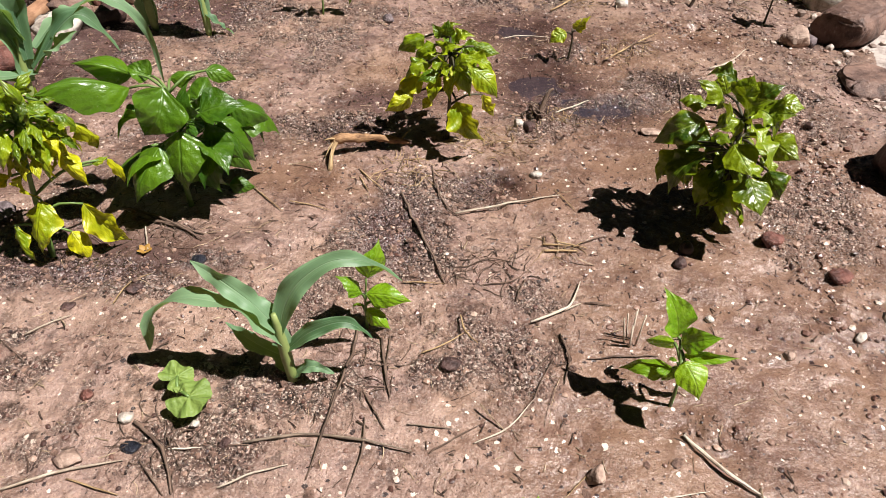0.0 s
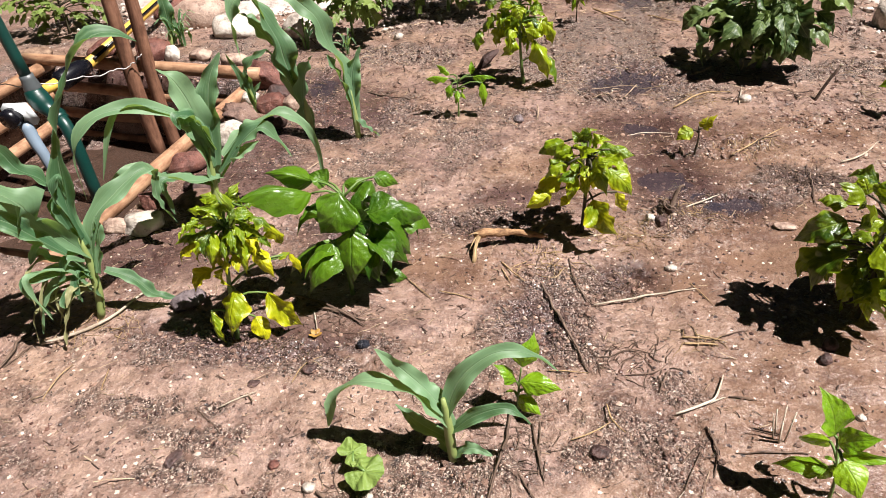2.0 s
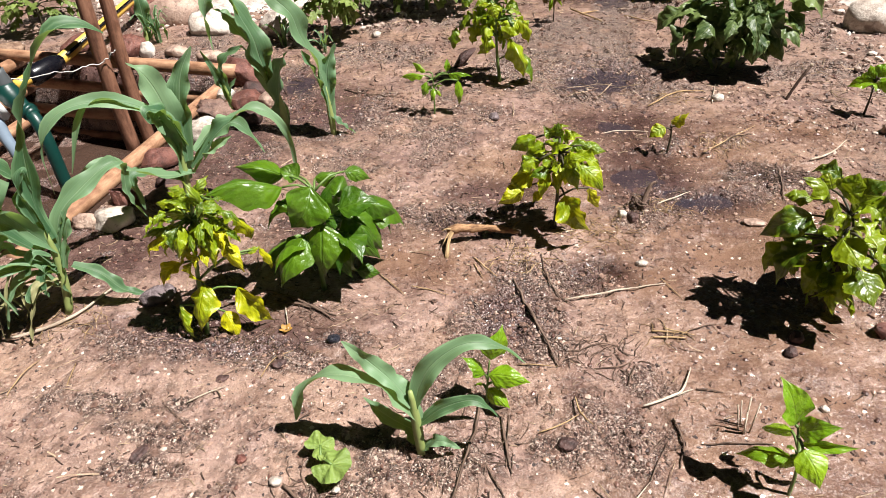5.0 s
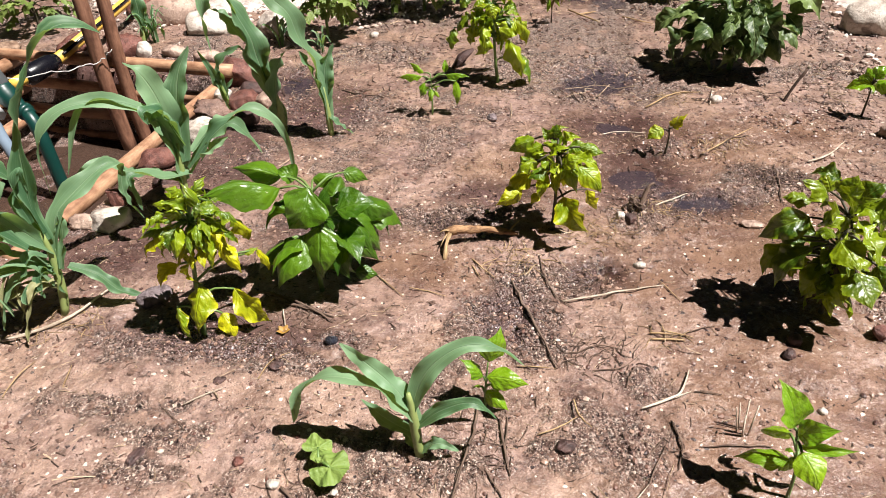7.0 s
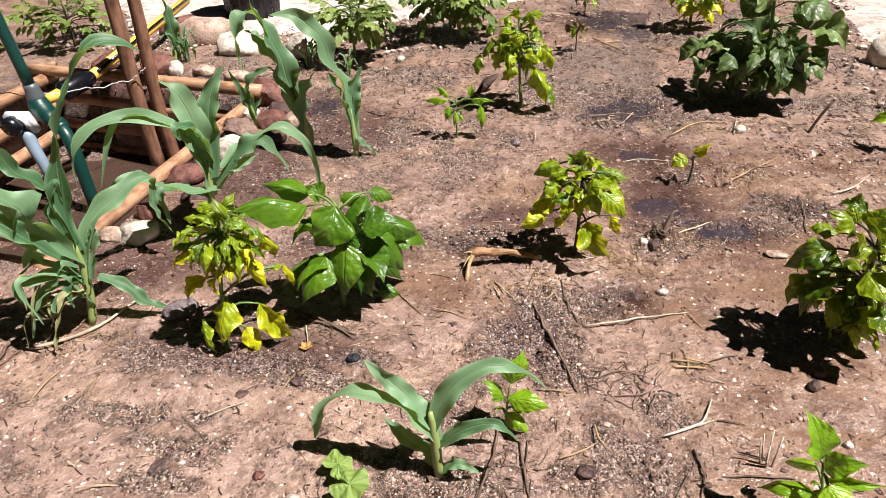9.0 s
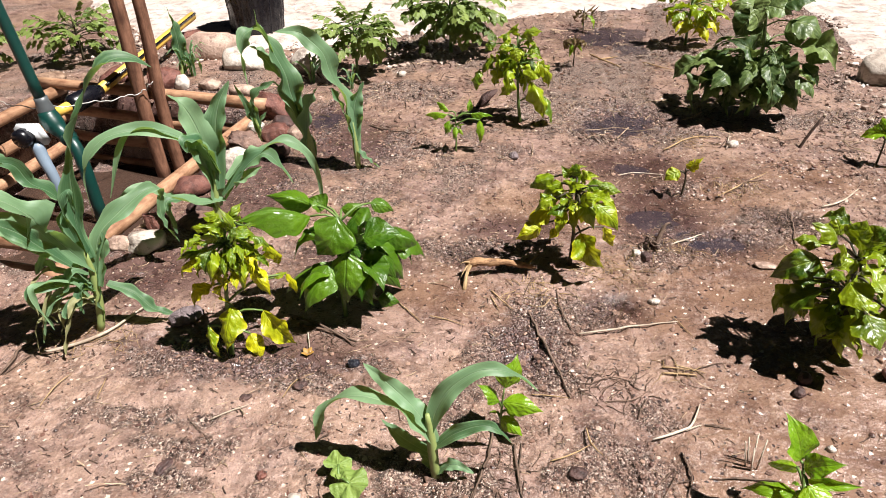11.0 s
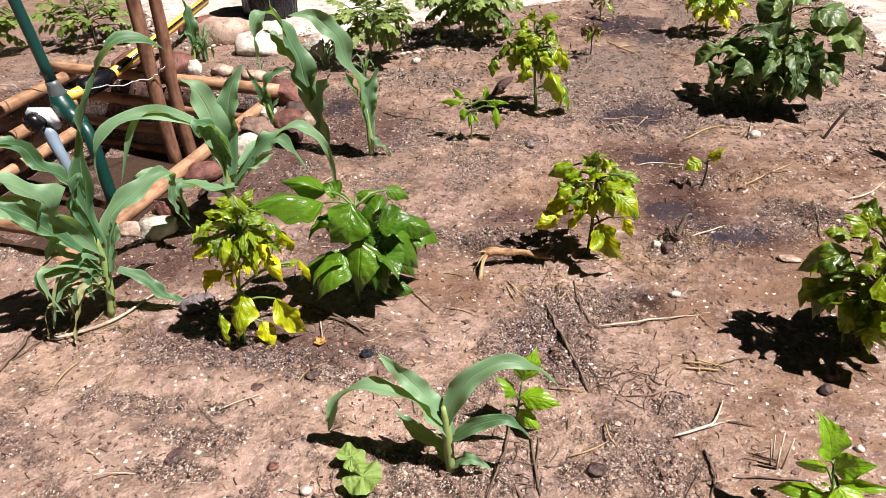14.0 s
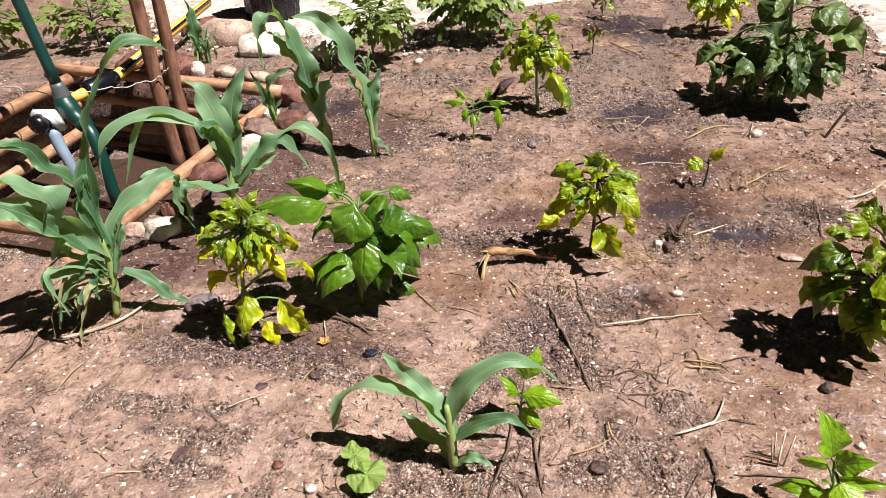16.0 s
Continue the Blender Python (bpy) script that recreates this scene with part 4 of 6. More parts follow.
TWISTED = (
    (0.059, (-0.004, 0.000, 0.017), (-0.007, -0.010, 0.119), (0.012, -0.020, 0.218), (0.046, -0.030, 0.272)),
    (0.072, (-0.011, 0.000, 0.088), (-0.029, 0.000, 0.183), (-0.041, 0.000, 0.249), (-0.049, 0.000, 0.312), (-0.076, 0.000, 0.386), (-0.107, 0.000, 0.457), (-0.111, 0.000, 0.513)),
    (0.046, (-0.076, 0.000, 0.386), (-0.100, -0.008, 0.445), (-0.132, -0.016, 0.455), (-0.160, -0.024, 0.429), (-0.171, -0.032, 0.363), (-0.163, -0.040, 0.290)),
    (0.039, (-0.056, 0.020, 0.288), (-0.090, 0.027, 0.332), (-0.118, 0.033, 0.378), (-0.153, 0.040, 0.400)),
    (0.033, (-0.015, 0.000, 0.102), (-0.045, 0.010, 0.195), (-0.077, 0.020, 0.265), (-0.093, 0.030, 0.282)),
)
maize(-0.803, 1.937, 21.6, "young maize with broad twisted leaves beside border stones",
      ((0, 0, 0), (-0.006, 0, 0.10), (-0.025, 0, 0.19)), 0.016, TWISTED, 4, 1.12)
ARCHING = (
    (0.067, (0.000, 0.000, 0.060), (-0.003, 0.000, 0.154), (-0.024, 0.000, 0.245), (-0.055, 0.000, 0.320), (-0.070, 0.000, 0.383), (-0.100, 0.000, 0.422), (-0.140, 0.000, 0.454), (-0.202, 0.000, 0.457)),
    (0.046, (0.001, 0.000, 0.101), (0.007, 0.015, 0.206), (0.041, 0.030, 0.282)),
    (0.019, (-0.005, 0.000, 0.074), (0.032, -0.010, 0.034), (0.069, -0.020, 0.004)),
    (0.039, (-0.008, -0.020, 0.110), (-0.031, -0.025, 0.211), (-0.058, -0.030, 0.289)),
)
maize(-0.643, 1.919, 17.6, "young maize with one long arching leaf, growing in bare soil",
      ((0, 0, 0), (-0.002, 0, 0.07), (-0.006, 0, 0.16)), 0.014, ARCHING, 5, 1.15)
SHORT = (
    (0.036, (0.002, 0.000, 0.004), (-0.012, -0.007, 0.089), (-0.033, -0.013, 0.158), (-0.057, -0.020, 0.227)),
    (0.047, (0.000, 0.000, 0.004), (-0.010, -0.005, 0.117), (0.007, -0.010, 0.179), (0.040, -0.015, 0.204), (0.077, -0.020, 0.222)),
    (0.026, (0.001, 0.000, 0.004), (0.005, 0.000, 0.069), (0.033, -0.000, 0.109)),
)
maize(-1.049, 2.089, 27.0, "small maize plant beside the end of the pole box",
      ((0, 0, 0), (-0.004, 0, 0.05), (-0.008, 0, 0.10)), 0.011, SHORT, 7)
maize(-1.679, 2.713, 31.1, "small far maize plant between border stones",
      ((0, 0, 0), (0.012, 0, 0.087)), 0.014, (
    (0.072, (0.012, 0, 0.05), (0.018, 0, 0.184), (0.005, 0, 0.310)),
    (0.030, (0.003, 0, 0.012), (0.078, 0, 0.077), (0.088, 0, 0.010)),
    (0.033, (0.010, 0, 0.011), (0.043, 0, 0.082), (0.067, 0, 0.108))), 6)


def grass_tuft(x, y, yaw, count, tall, seed):
    """A tuft of thin dark grass blades."""
    rng = random.Random(seed)
    tuft = empty("grass_tuft", ground_pose(x, y, yaw), "tuft of thin dark green grass blades in wet soil", "grass", "grass tufts")
    for k in range(count):
        turn, far, top = rng.uniform(0, math.tau), rng.uniform(0.02, 0.07), tall * rng.uniform(0.6, 1.0)
        a, b = math.cos(turn), math.sin(turn)
        part("blade", blade(((a * 0.008, b * 0.008, 0), (a * far * 0.3, b * far * 0.3, top * 0.6), (a * far, b * far, top), (a * far * 1.7, b * far * 1.7, top * 0.85)), rng.uniform(0.006, 0.011), seed * 30 + k), CORN_LEAF, tuft)


grass_tuft(-1.63, 2.735, 0, 11, 0.15, 5)
grass_tuft(-1.06, 2.70, 40, 9, 0.13, 6)
grass_tuft(-0.86, 2.62, 80, 7, 0.11, 7)

# the bean plants
BEAN_ROW_LOW_LEAVES = (
    (0.066, (-0.047, 0.020, 0.264), (-0.183, -0.020, 0.307)), (0.041, (-0.041, 0.060, 0.268), (-0.130, 0.060, 0.309)),
    (0.077, (0.008, 0.000, 0.267), (-0.044, -0.030, 0.190)), (0.060, (-0.020, -0.030, 0.171), (-0.095, -0.080, 0.097)),
    (0.069, (0.018, -0.040, 0.200), (-0.003, -0.090, 0.102)), (0.063, (0.058, -0.020, 0.218), (0.138, -0.030, 0.231)),
    (0.055, (0.112, 0.030, 0.196), (0.194, 0.030, 0.154)), (0.060, (0.088, 0.000, 0.183), (0.144, -0.010, 0.085)),
)
BEAN_ROW_TOP_LEAVES = (
    (0.029, (0.020, 0.050, 0.256), (0.074, 0.050, 0.264)), (0.029, (0.084, 0.050, 0.263), (0.139, 0.050, 0.239)),
    (0.041, (0.033, -0.010, 0.200), (0.028, -0.010, 0.273)), (0.044, (0.039, 0.000, 0.113), (0.064, -0.020, 0.041)),
    (0.030, (0.079, 0.030, 0.017), (0.131, 0.020, 0.006)), (0.044, (-0.030, 0.030, 0.110), (-0.077, 0.030, 0.084)),
    (0.038, (-0.011, 0.060, 0.261), (-0.049, 0.070, 0.284)), (0.033, (0.052, -0.020, 0.151), (0.006, -0.050, 0.087)),
)
bush("bean_plant", -0.459, 1.137, 20.4, "bushy bean plant with large glossy dark green wet leaves", "bean plant", BEAN_ROW_LOW_LEAVES + BEAN_ROW_TOP_LEAVES,
     ((0.03, 0.04, 0.15), (0.13, 0.09, 0.11)), 26, (0.07, 0.11), ((0, 0, 0), (0, 0, 0.12), (0.015, 0.01, 0.25)), STEM_GREEN, 21, BEAN, radius=0.006, slim=0.7)
bush("bean_seedling", -0.074, 0.837, 3.1, "small pale green bean seedling behind the maize", "seedling",
     ((0.050, (0.006, 0, 0.121), (0.030, 0.01, 0.182)), (0.040, (0.002, 0, 0.086), (0.072, -0.02, 0.091)), (0.032, (-0.004, 0, 0.086), (-0.036, 0, 0.130)),
      (0.030, (0.0, 0.0, 0.05), (0.04, -0.03, 0.035))),
     ((0, 0, 0.06), (0.02, 0.02, 0.02)), 2, (0.025, 0.035), ((0, 0, 0), (0, 0, 0.06), (0.004, 0, 0.12)), STEM_GREEN, 22, SPROUT, radius=0.003, stout=1.0)


def lobed_leaf(plant, centre, size, turn, tilt, seed):
    """A rounded, shallowly five-lobed leaf with a notch at its stalk."""
    rng = random.Random(seed)
    bm = bmesh.new()
    layer = bm.loops.layers.uv.verify()
    rings = [[bm.verts.new((0, 0, 0))]]
    for k in range(1, 6):
        ring = []
        for i in range(48):
            t = math.tau * i / 48
            r = 0.5 * (1 + 0.055 * math.cos(5 * t) + 0.02 * math.cos(17 * t + 1)) * (1 - 0.55 * math.exp(-((t - math.pi) / 0.26) ** 2)) * k / 5
            ring.append(bm.verts.new((r * math.cos(t), r * math.sin(t) * 1.05, 0.10 * r * math.cos(5 * t) * 2 - 0.25 * r * r + 0.06 * r * math.sin(3 * t + seed))))
        rings.append(ring)
    for k in range(5):
        for i in range(48):
            j = (i + 1) % 48
            face = bm.faces.new((rings[0][0], rings[1][i], rings[1][j]) if k == 0 else (rings[k][i], rings[k + 1][i], rings[k + 1][j], rings[k][j]))
            for loop in face.loops:
                loop[layer].uv = (0.5 + loop.vert.co.y, 0.5 + loop.vert.co.x)
    ob = part("leaf", bm, SQUASH_LEAF, plant)
    ob.matrix_local = pose(*centre, tilt[0], tilt[1], turn) @ Matrix.Diagonal((size, size, size, 1))
    return ob


squash = empty("squash_seedling", ground_pose(-0.337, 0.665, 0), "tiny squash seedling with two rounded lobed leaves", "seedling")
stem_mesh(squash, ((-0.004, 0, 0), (0, 0, 0.014), (0.004, 0.004, 0.028)), 0.0024, (
    lobed_leaf(squash, (0.028, -0.012, 0.040), 0.062, -20, (8, -6), 3), lobed_leaf(squash, (-0.002, 0.026, 0.036), 0.050, 50, (16, 10), 4),
    lobed_leaf(squash, (0.012, 0.008, 0.036), 0.024, 130, (10, 10), 5)), STEM_GREEN)
SEEDLING_LEAVES = (
    (0.048, (-0.026, 0.000, 0.150), (-0.061, 0.010, 0.220)), (0.035, (-0.018, 0.000, 0.139), (0.027, 0.000, 0.181)),
    (0.017, (-0.012, 0.030, 0.088), (0.063, 0.050, 0.107)), (0.043, (-0.006, -0.020, 0.131), (0.033, -0.050, 0.104)),
    (0.031, (-0.017, 0.000, 0.086), (-0.092, -0.020, 0.070)), (0.017, (-0.028, 0.020, 0.116), (-0.079, 0.030, 0.082)),
    (0.019, (-0.014, 0.000, 0.082), (-0.025, -0.010, 0.058)), (0.014, (-0.009, 0.000, 0.098), (-0.019, 0.000, 0.072)),
)
bush("pepper_seedling", 0.406, 0.70, -29.6, "small bright green pepper seedling with few upright leaves", "seedling", SEEDLING_LEAVES,
     ((-0.01, 0, 0.10), (0.02, 0.02, 0.02)), 2, (0.02, 0.03), ((0, 0, 0), (-0.004, 0, 0.07), (-0.022, 0, 0.148)), STEM_GREEN, 24, SPROUT, radius=0.0032, stout=1.08)

# the peppers
LEGGY_LOW_LEAVES = (
    (0.059, (0.024, -0.020, 0.139), (-0.016, -0.050, 0.049)), (0.054, (0.082, -0.020, 0.111), (0.133, -0.050, 0.018)),
    (0.040, (0.047, -0.020, 0.060), (0.061, -0.050, 0.006)), (0.027, (-0.033, 0.000, 0.093), (-0.032, -0.030, 0.013)),
    (0.038, (-0.004, 0.000, 0.189), (-0.053, -0.010, 0.160)), (0.030, (0.013, -0.020, 0.288), (-0.007, -0.050, 0.229)),
    (0.030, (0.059, -0.030, 0.267), (0.048, -0.050, 0.183)), (0.032, (0.077, -0.020, 0.224), (0.102, -0.040, 0.150)),
    (0.028, (0.111, 0.020, 0.251), (0.151, 0.020, 0.181)), (0.018, (0.145, 0.000, 0.174), (0.168, 0.000, 0.110)),
)
LEGGY_TOP_LEAVES = (
    (0.016, (0.119, 0.000, 0.172), (0.149, 0.000, 0.179)), (0.024, (-0.009, 0.020, 0.261), (-0.051, 0.000, 0.271)),
    (0.032, (0.087, 0.040, 0.213), (0.078, 0.050, 0.234)), (0.027, (0.053, -0.020, 0.313), (0.048, -0.040, 0.367)),
    (0.027, (0.035, -0.020, 0.312), (0.004, -0.040, 0.352)), (0.027, (0.057, -0.020, 0.307), (0.097, -0.020, 0.296)),
    (0.024, (0.054, 0.000, 0.324), (0.079, 0.000, 0.361)), (0.024, (0.041, 0.000, 0.333), (0.014, 0.000, 0.355)),
    (0.024, (0.052, -0.030, 0.335), (0.047, -0.050, 0.304)), (0.022, (0.028, -0.020, 0.303), (-0.005, -0.030, 0.323)),
)
bush("pepper_plant", -0.676, 0.99, 32.5, "leggy pepper plant with yellowing drooping leaves and a curled top", "pepper plant", LEGGY_LOW_LEAVES + LEGGY_TOP_LEAVES,
     ((0.045, 0, 0.265), (0.085, 0.06, 0.100)), 66, (0.032, 0.058), ((0, 0, 0), (0.015, 0, 0.14), (0.045, 0, 0.32)), STEM_GREEN, 31, PEPPER[:3] + BRIGHT, YELLOW,
     droop=1.0, group="pepper plants", slim=0.44, stout=0.98)
OPEN_LOW_LEAVES = (
    (0.065, (0.020, -0.040, 0.123), (0.075, -0.080, 0.047)), (0.051, (0.049, -0.010, 0.187), (0.112, -0.030, 0.136)),
    (0.029, (0.050, 0.000, 0.233), (0.106, 0.000, 0.220)), (0.035, (0.035, -0.030, 0.223), (0.098, -0.050, 0.203)),
    (0.035, (-0.053, 0.000, 0.248), (-0.114, 0.000, 0.214)), (0.037, (-0.036, 0.040, 0.213), (-0.087, 0.040, 0.173)),
    (0.030, (-0.044, -0.020, 0.201), (-0.097, -0.040, 0.177)), (0.044, (-0.057, -0.010, 0.167), (-0.120, -0.030, 0.123)),
    (0.040, (-0.076, -0.030, 0.130), (-0.133, -0.060, 0.100)), (0.030, (-0.020, -0.050, 0.195), (-0.062, -0.070, 0.187)),
    (0.026, (-0.017, -0.050, 0.185), (-0.034, -0.070, 0.130)),
)
OPEN_TOP_LEAVES = (
    (0.026, (-0.000, -0.050, 0.187), (-0.011, -0.060, 0.225)), (0.040, (-0.007, -0.040, 0.215), (0.019, -0.050, 0.258)),
    (0.035, (0.013, -0.050, 0.207), (0.049, -0.060, 0.242)), (0.029, (-0.010, 0.000, 0.247), (-0.005, 0.000, 0.287)),
    (0.023, (-0.002, 0.020, 0.245), (0.016, 0.020, 0.273)), (0.023, (-0.019, 0.000, 0.249), (-0.038, 0.000, 0.276)),
    (0.030, (0.076, 0.030, 0.105), (0.101, 0.030, 0.046)), (0.021, (-0.037, -0.040, 0.130), (-0.052, -0.060, 0.112)),
    (0.028, (0.012, 0.000, 0.237), (0.048, 0.000, 0.259)), (0.033, (0.027, 0.050, 0.198), (0.068, 0.050, 0.216)),
)
bush("pepper_plant", 0.048, 1.422, -2.9, "young pepper plant with bright yellow-green puckered leaves", "pepper plant", OPEN_LOW_LEAVES + OPEN_TOP_LEAVES,
     ((0.0, 0.02, 0.19), (0.085, 0.07, 0.065)), 26, (0.045, 0.070), ((0, 0, 0), (0.003, 0, 0.09), (0.0, 0, 0.25)), STEM_DARK, 32, BRIGHT, YELLOW,
     droop=0.8, group="pepper plants", slim=0.56, stout=1.1)
BUSHY_LOW_LEAVES = (
    (0.029, (-0.045, 0.030, 0.285), (-0.098, 0.030, 0.289)), (0.044, (-0.050, 0.000, 0.249), (-0.098, -0.020, 0.299)),
    (0.034, (-0.079, 0.030, 0.228), (-0.131, 0.020, 0.228)), (0.055, (-0.071, -0.020, 0.222), (-0.144, -0.060, 0.172)),
    (0.055, (-0.050, -0.050, 0.178), (-0.094, -0.100, 0.105)), (0.039, (-0.078, -0.020, 0.149), (-0.126, -0.050, 0.087)),
    (0.044, (-0.049, -0.050, 0.234), (-0.031, -0.080, 0.300)), (0.044, (-0.032, 0.000, 0.269), (-0.019, 0.000, 0.317)),
    (0.049, (-0.004, 0.020, 0.253), (0.031, 0.030, 0.300)), (0.049, (-0.006, 0.000, 0.258), (0.051, -0.020, 0.229)),
    (0.057, (-0.001, -0.040, 0.232), (0.062, -0.080, 0.199)),
)
BUSHY_TOP_LEAVES = (
    (0.055, (-0.011, -0.070, 0.221), (0.035, -0.110, 0.195)), (0.065, (0.031, -0.060, 0.158), (0.073, -0.110, 0.125)),
    (0.049, (0.017, -0.040, 0.139), (0.033, -0.080, 0.078)), (0.015, (0.017, -0.050, 0.089), (-0.025, -0.100, 0.101)),
    (0.042, (0.022, 0.000, 0.252), (0.064, -0.020, 0.277)), (0.047, (0.041, 0.000, 0.213), (0.098, -0.030, 0.202)),
    (0.042, (0.033, 0.030, 0.264), (0.076, 0.030, 0.268)), (0.047, (0.059, -0.020, 0.159), (0.092, -0.050, 0.123)),
    (0.044, (-0.054, 0.050, 0.246), (-0.077, 0.060, 0.280)), (0.042, (-0.054, 0.040, 0.155), (-0.113, 0.060, 0.134)),
    (0.047, (-0.013, 0.020, 0.127), (-0.035, 0.000, 0.061)),
    (0.038, (-0.012, -0.006, 0.262), (-0.030, -0.030, 0.312)), (0.034, (-0.014, -0.010, 0.258), (0.020, -0.036, 0.300)),
    (0.036, (-0.010, -0.020, 0.240), (-0.040, -0.070, 0.245)), (0.040, (0.000, -0.020, 0.235), (0.030, -0.070, 0.232)),
)
bush("pepper_plant", 0.585, 1.139, -27, "dense bushy pepper plant with glossy puckered green leaves", "pepper plant", BUSHY_LOW_LEAVES + BUSHY_TOP_LEAVES,
     ((-0.012, 0.01, 0.135), (0.105, 0.085, 0.11)), 46, (0.05, 0.08), ((0, 0, 0), (0.0, 0, 0.12), (-0.015, 0, 0.27)), STEM_DARK, 33, PEPPER, BRIGHT,
     droop=1.2, group="pepper plants", slim=0.56, radius=0.0055, stout=1.12)
UPRIGHT_LOW_LEAVES = (
    (0.058, (0.032, -0.040, 0.176), (0.097, -0.080, 0.050)), (0.050, (0.088, -0.020, 0.109), (0.116, -0.050, 0.015)),
    (0.049, (-0.046, -0.030, 0.192), (-0.075, -0.050, 0.118)), (0.042, (-0.153, 0.000, 0.202), (-0.166, -0.020, 0.130)),
    (0.042, (-0.104, 0.000, 0.245), (-0.154, 0.000, 0.185)), (0.063, (0.052, -0.020, 0.226), (0.012, -0.040, 0.168)),
    (0.049, (0.055, 0.000, 0.236), (0.114, -0.020, 0.154)), (0.050, (-0.038, -0.030, 0.254), (-0.092, -0.050, 0.208)),
    (0.042, (-0.030, -0.040, 0.292), (-0.009, -0.050, 0.241)),
)
UPRIGHT_TOP_LEAVES = (
    (0.043, (-0.010, 0.000, 0.319), (0.061, 0.000, 0.350)), (0.043, (-0.016, 0.000, 0.322), (-0.022, 0.000, 0.364)),
    (0.031, (-0.060, 0.000, 0.290), (-0.065, 0.000, 0.335)), (0.036, (-0.092, 0.000, 0.294), (-0.135, 0.000, 0.266)),
    (0.036, (-0.030, -0.020, 0.280), (-0.088, -0.030, 0.283)), (0.042, (0.015, 0.030, 0.253), (0.067, 0.030, 0.247)),
    (0.038, (-0.044, 0.030, 0.285), (-0.090, 0.030, 0.311)), (0.042, (-0.022, -0.020, 0.248), (-0.053, -0.030, 0.192)),
    (0.035, (0.001, 0.000, 0.294), (0.045, 0.000, 0.306)),
)
bush("pepper_plant", -0.14, 2.352, 2.7, "upright pepper plant with yellow-green hanging leaves", "pepper plant", UPRIGHT_LOW_LEAVES + UPRIGHT_TOP_LEAVES,
     ((-0.02, 0.03, 0.225), (0.10, 0.07, 0.10)), 30, (0.05, 0.085), ((0, 0, 0), (-0.012, 0, 0.12), (-0.02, 0, 0.33)), STEM_GREEN, 34, PEPPER[:5] + BRIGHT, BRIGHT + YELLOW[:4],
     droop=0.8, group="pepper plants", slim=0.54, radius=0.007, stout=1.05)
bush("pepper_seedling", -0.338, 2.06, 8.5, "thin pale pepper seedling with a few narrow leaves", "seedling",
     ((0.026, (-0.026, 0, 0.135), (-0.100, 0, 0.140)), (0.022, (-0.020, 0.01, 0.142), (-0.062, 0.03, 0.172)), (0.024, (0.050, 0, 0.136), (0.128, 0, 0.130)),
      (0.020, (0.046, 0.01, 0.140), (0.050, 0.03, 0.178)), (0.030, (0.080, -0.010, 0.118), (0.088, -0.03, 0.040)), (0.024, (-0.018, -0.01, 0.118), (-0.030, -0.03, 0.075))),
     ((0.0, 0, 0.092), (0.030, 0.03, 0.025)), 8, (0.028, 0.046), ((0, 0, 0), (0.002, 0, 0.06), (0.0, 0, 0.14)), STEM_GREEN, 35, SPROUT, droop=0.9, radius=0.0035, slim=0.42, stout=1.0)
AUBERGINE_BIG_LOW_LEAVES = (
    (0.087, (-0.121, -0.050, 0.152), (-0.199, -0.120, 0.050)), (0.094, (-0.089, -0.080, 0.132), (0.010, -0.140, 0.189)),
    (0.083, (-0.089, -0.030, 0.228), (-0.188, -0.080, 0.167)), (0.076, (-0.190, 0.000, 0.190), (-0.284, 0.000, 0.111)),
    (0.072, (0.059, -0.080, 0.185), (0.065, -0.140, 0.073)), (0.113, (0.041, -0.030, 0.250), (0.024, -0.080, 0.136)),
    (0.091, (0.074, -0.040, 0.235), (0.136, -0.080, 0.146)), (0.094, (0.120, 0.000, 0.272), (0.249, -0.030, 0.225)),
    (0.068, (0.145, -0.020, 0.264), (0.219, -0.050, 0.240)), (0.102, (0.073, 0.000, 0.350), (0.185, -0.020, 0.319)),
    (0.045, (0.139, -0.030, 0.220), (0.208, -0.050, 0.158)), (0.049, (0.063, -0.040, 0.283), (0.083, -0.050, 0.232)),
    (0.106, (-0.033, 0.000, 0.372), (-0.090, 0.000, 0.281)),
)
AUBERGINE_BIG_TOP_LEAVES = (
    (0.091, (-0.027, 0.050, 0.324), (-0.061, 0.050, 0.232)), (0.091, (-0.016, 0.000, 0.397), (0.077, 0.000, 0.380)),
    (0.091, (-0.022, -0.030, 0.331), (-0.057, -0.050, 0.393)), (0.091, (0.062, 0.050, 0.294), (0.157, 0.080, 0.319)),
    (0.098, (0.006, 0.000, 0.398), (-0.051, 0.000, 0.453)), (0.091, (0.039, 0.000, 0.400), (0.128, 0.000, 0.435)),
    (0.091, (-0.036, 0.020, 0.379), (-0.131, 0.020, 0.385)), (0.083, (-0.044, -0.050, 0.222), (-0.073, -0.100, 0.271)),
    (0.091, (-0.014, 0.030, 0.163), (-0.050, 0.000, 0.052)), (0.083, (0.103, 0.050, 0.169), (0.113, 0.050, 0.077)),
    (0.076, (-0.160, 0.100, 0.167), (-0.250, 0.100, 0.151)), (0.098, (-0.027, -0.040, 0.247), (-0.085, -0.100, 0.301)),
)
bush("aubergine_plant", 0.681, 2.479, -16, "large dark-leaved aubergine plant with drooping grey-green leaves", "aubergine", AUBERGINE_BIG_LOW_LEAVES + AUBERGINE_BIG_TOP_LEAVES,
     ((-0.01, 0.01, 0.180), (0.23, 0.16, 0.155)), 104, (0.06, 0.115), ((0, 0, 0), (0.01, 0, 0.2), (-0.02, 0, 0.46)), STEM_GREEN, 36, AUBERGINE,
     droop=0.95, slim=0.62, radius=0.010, stout=1.05)
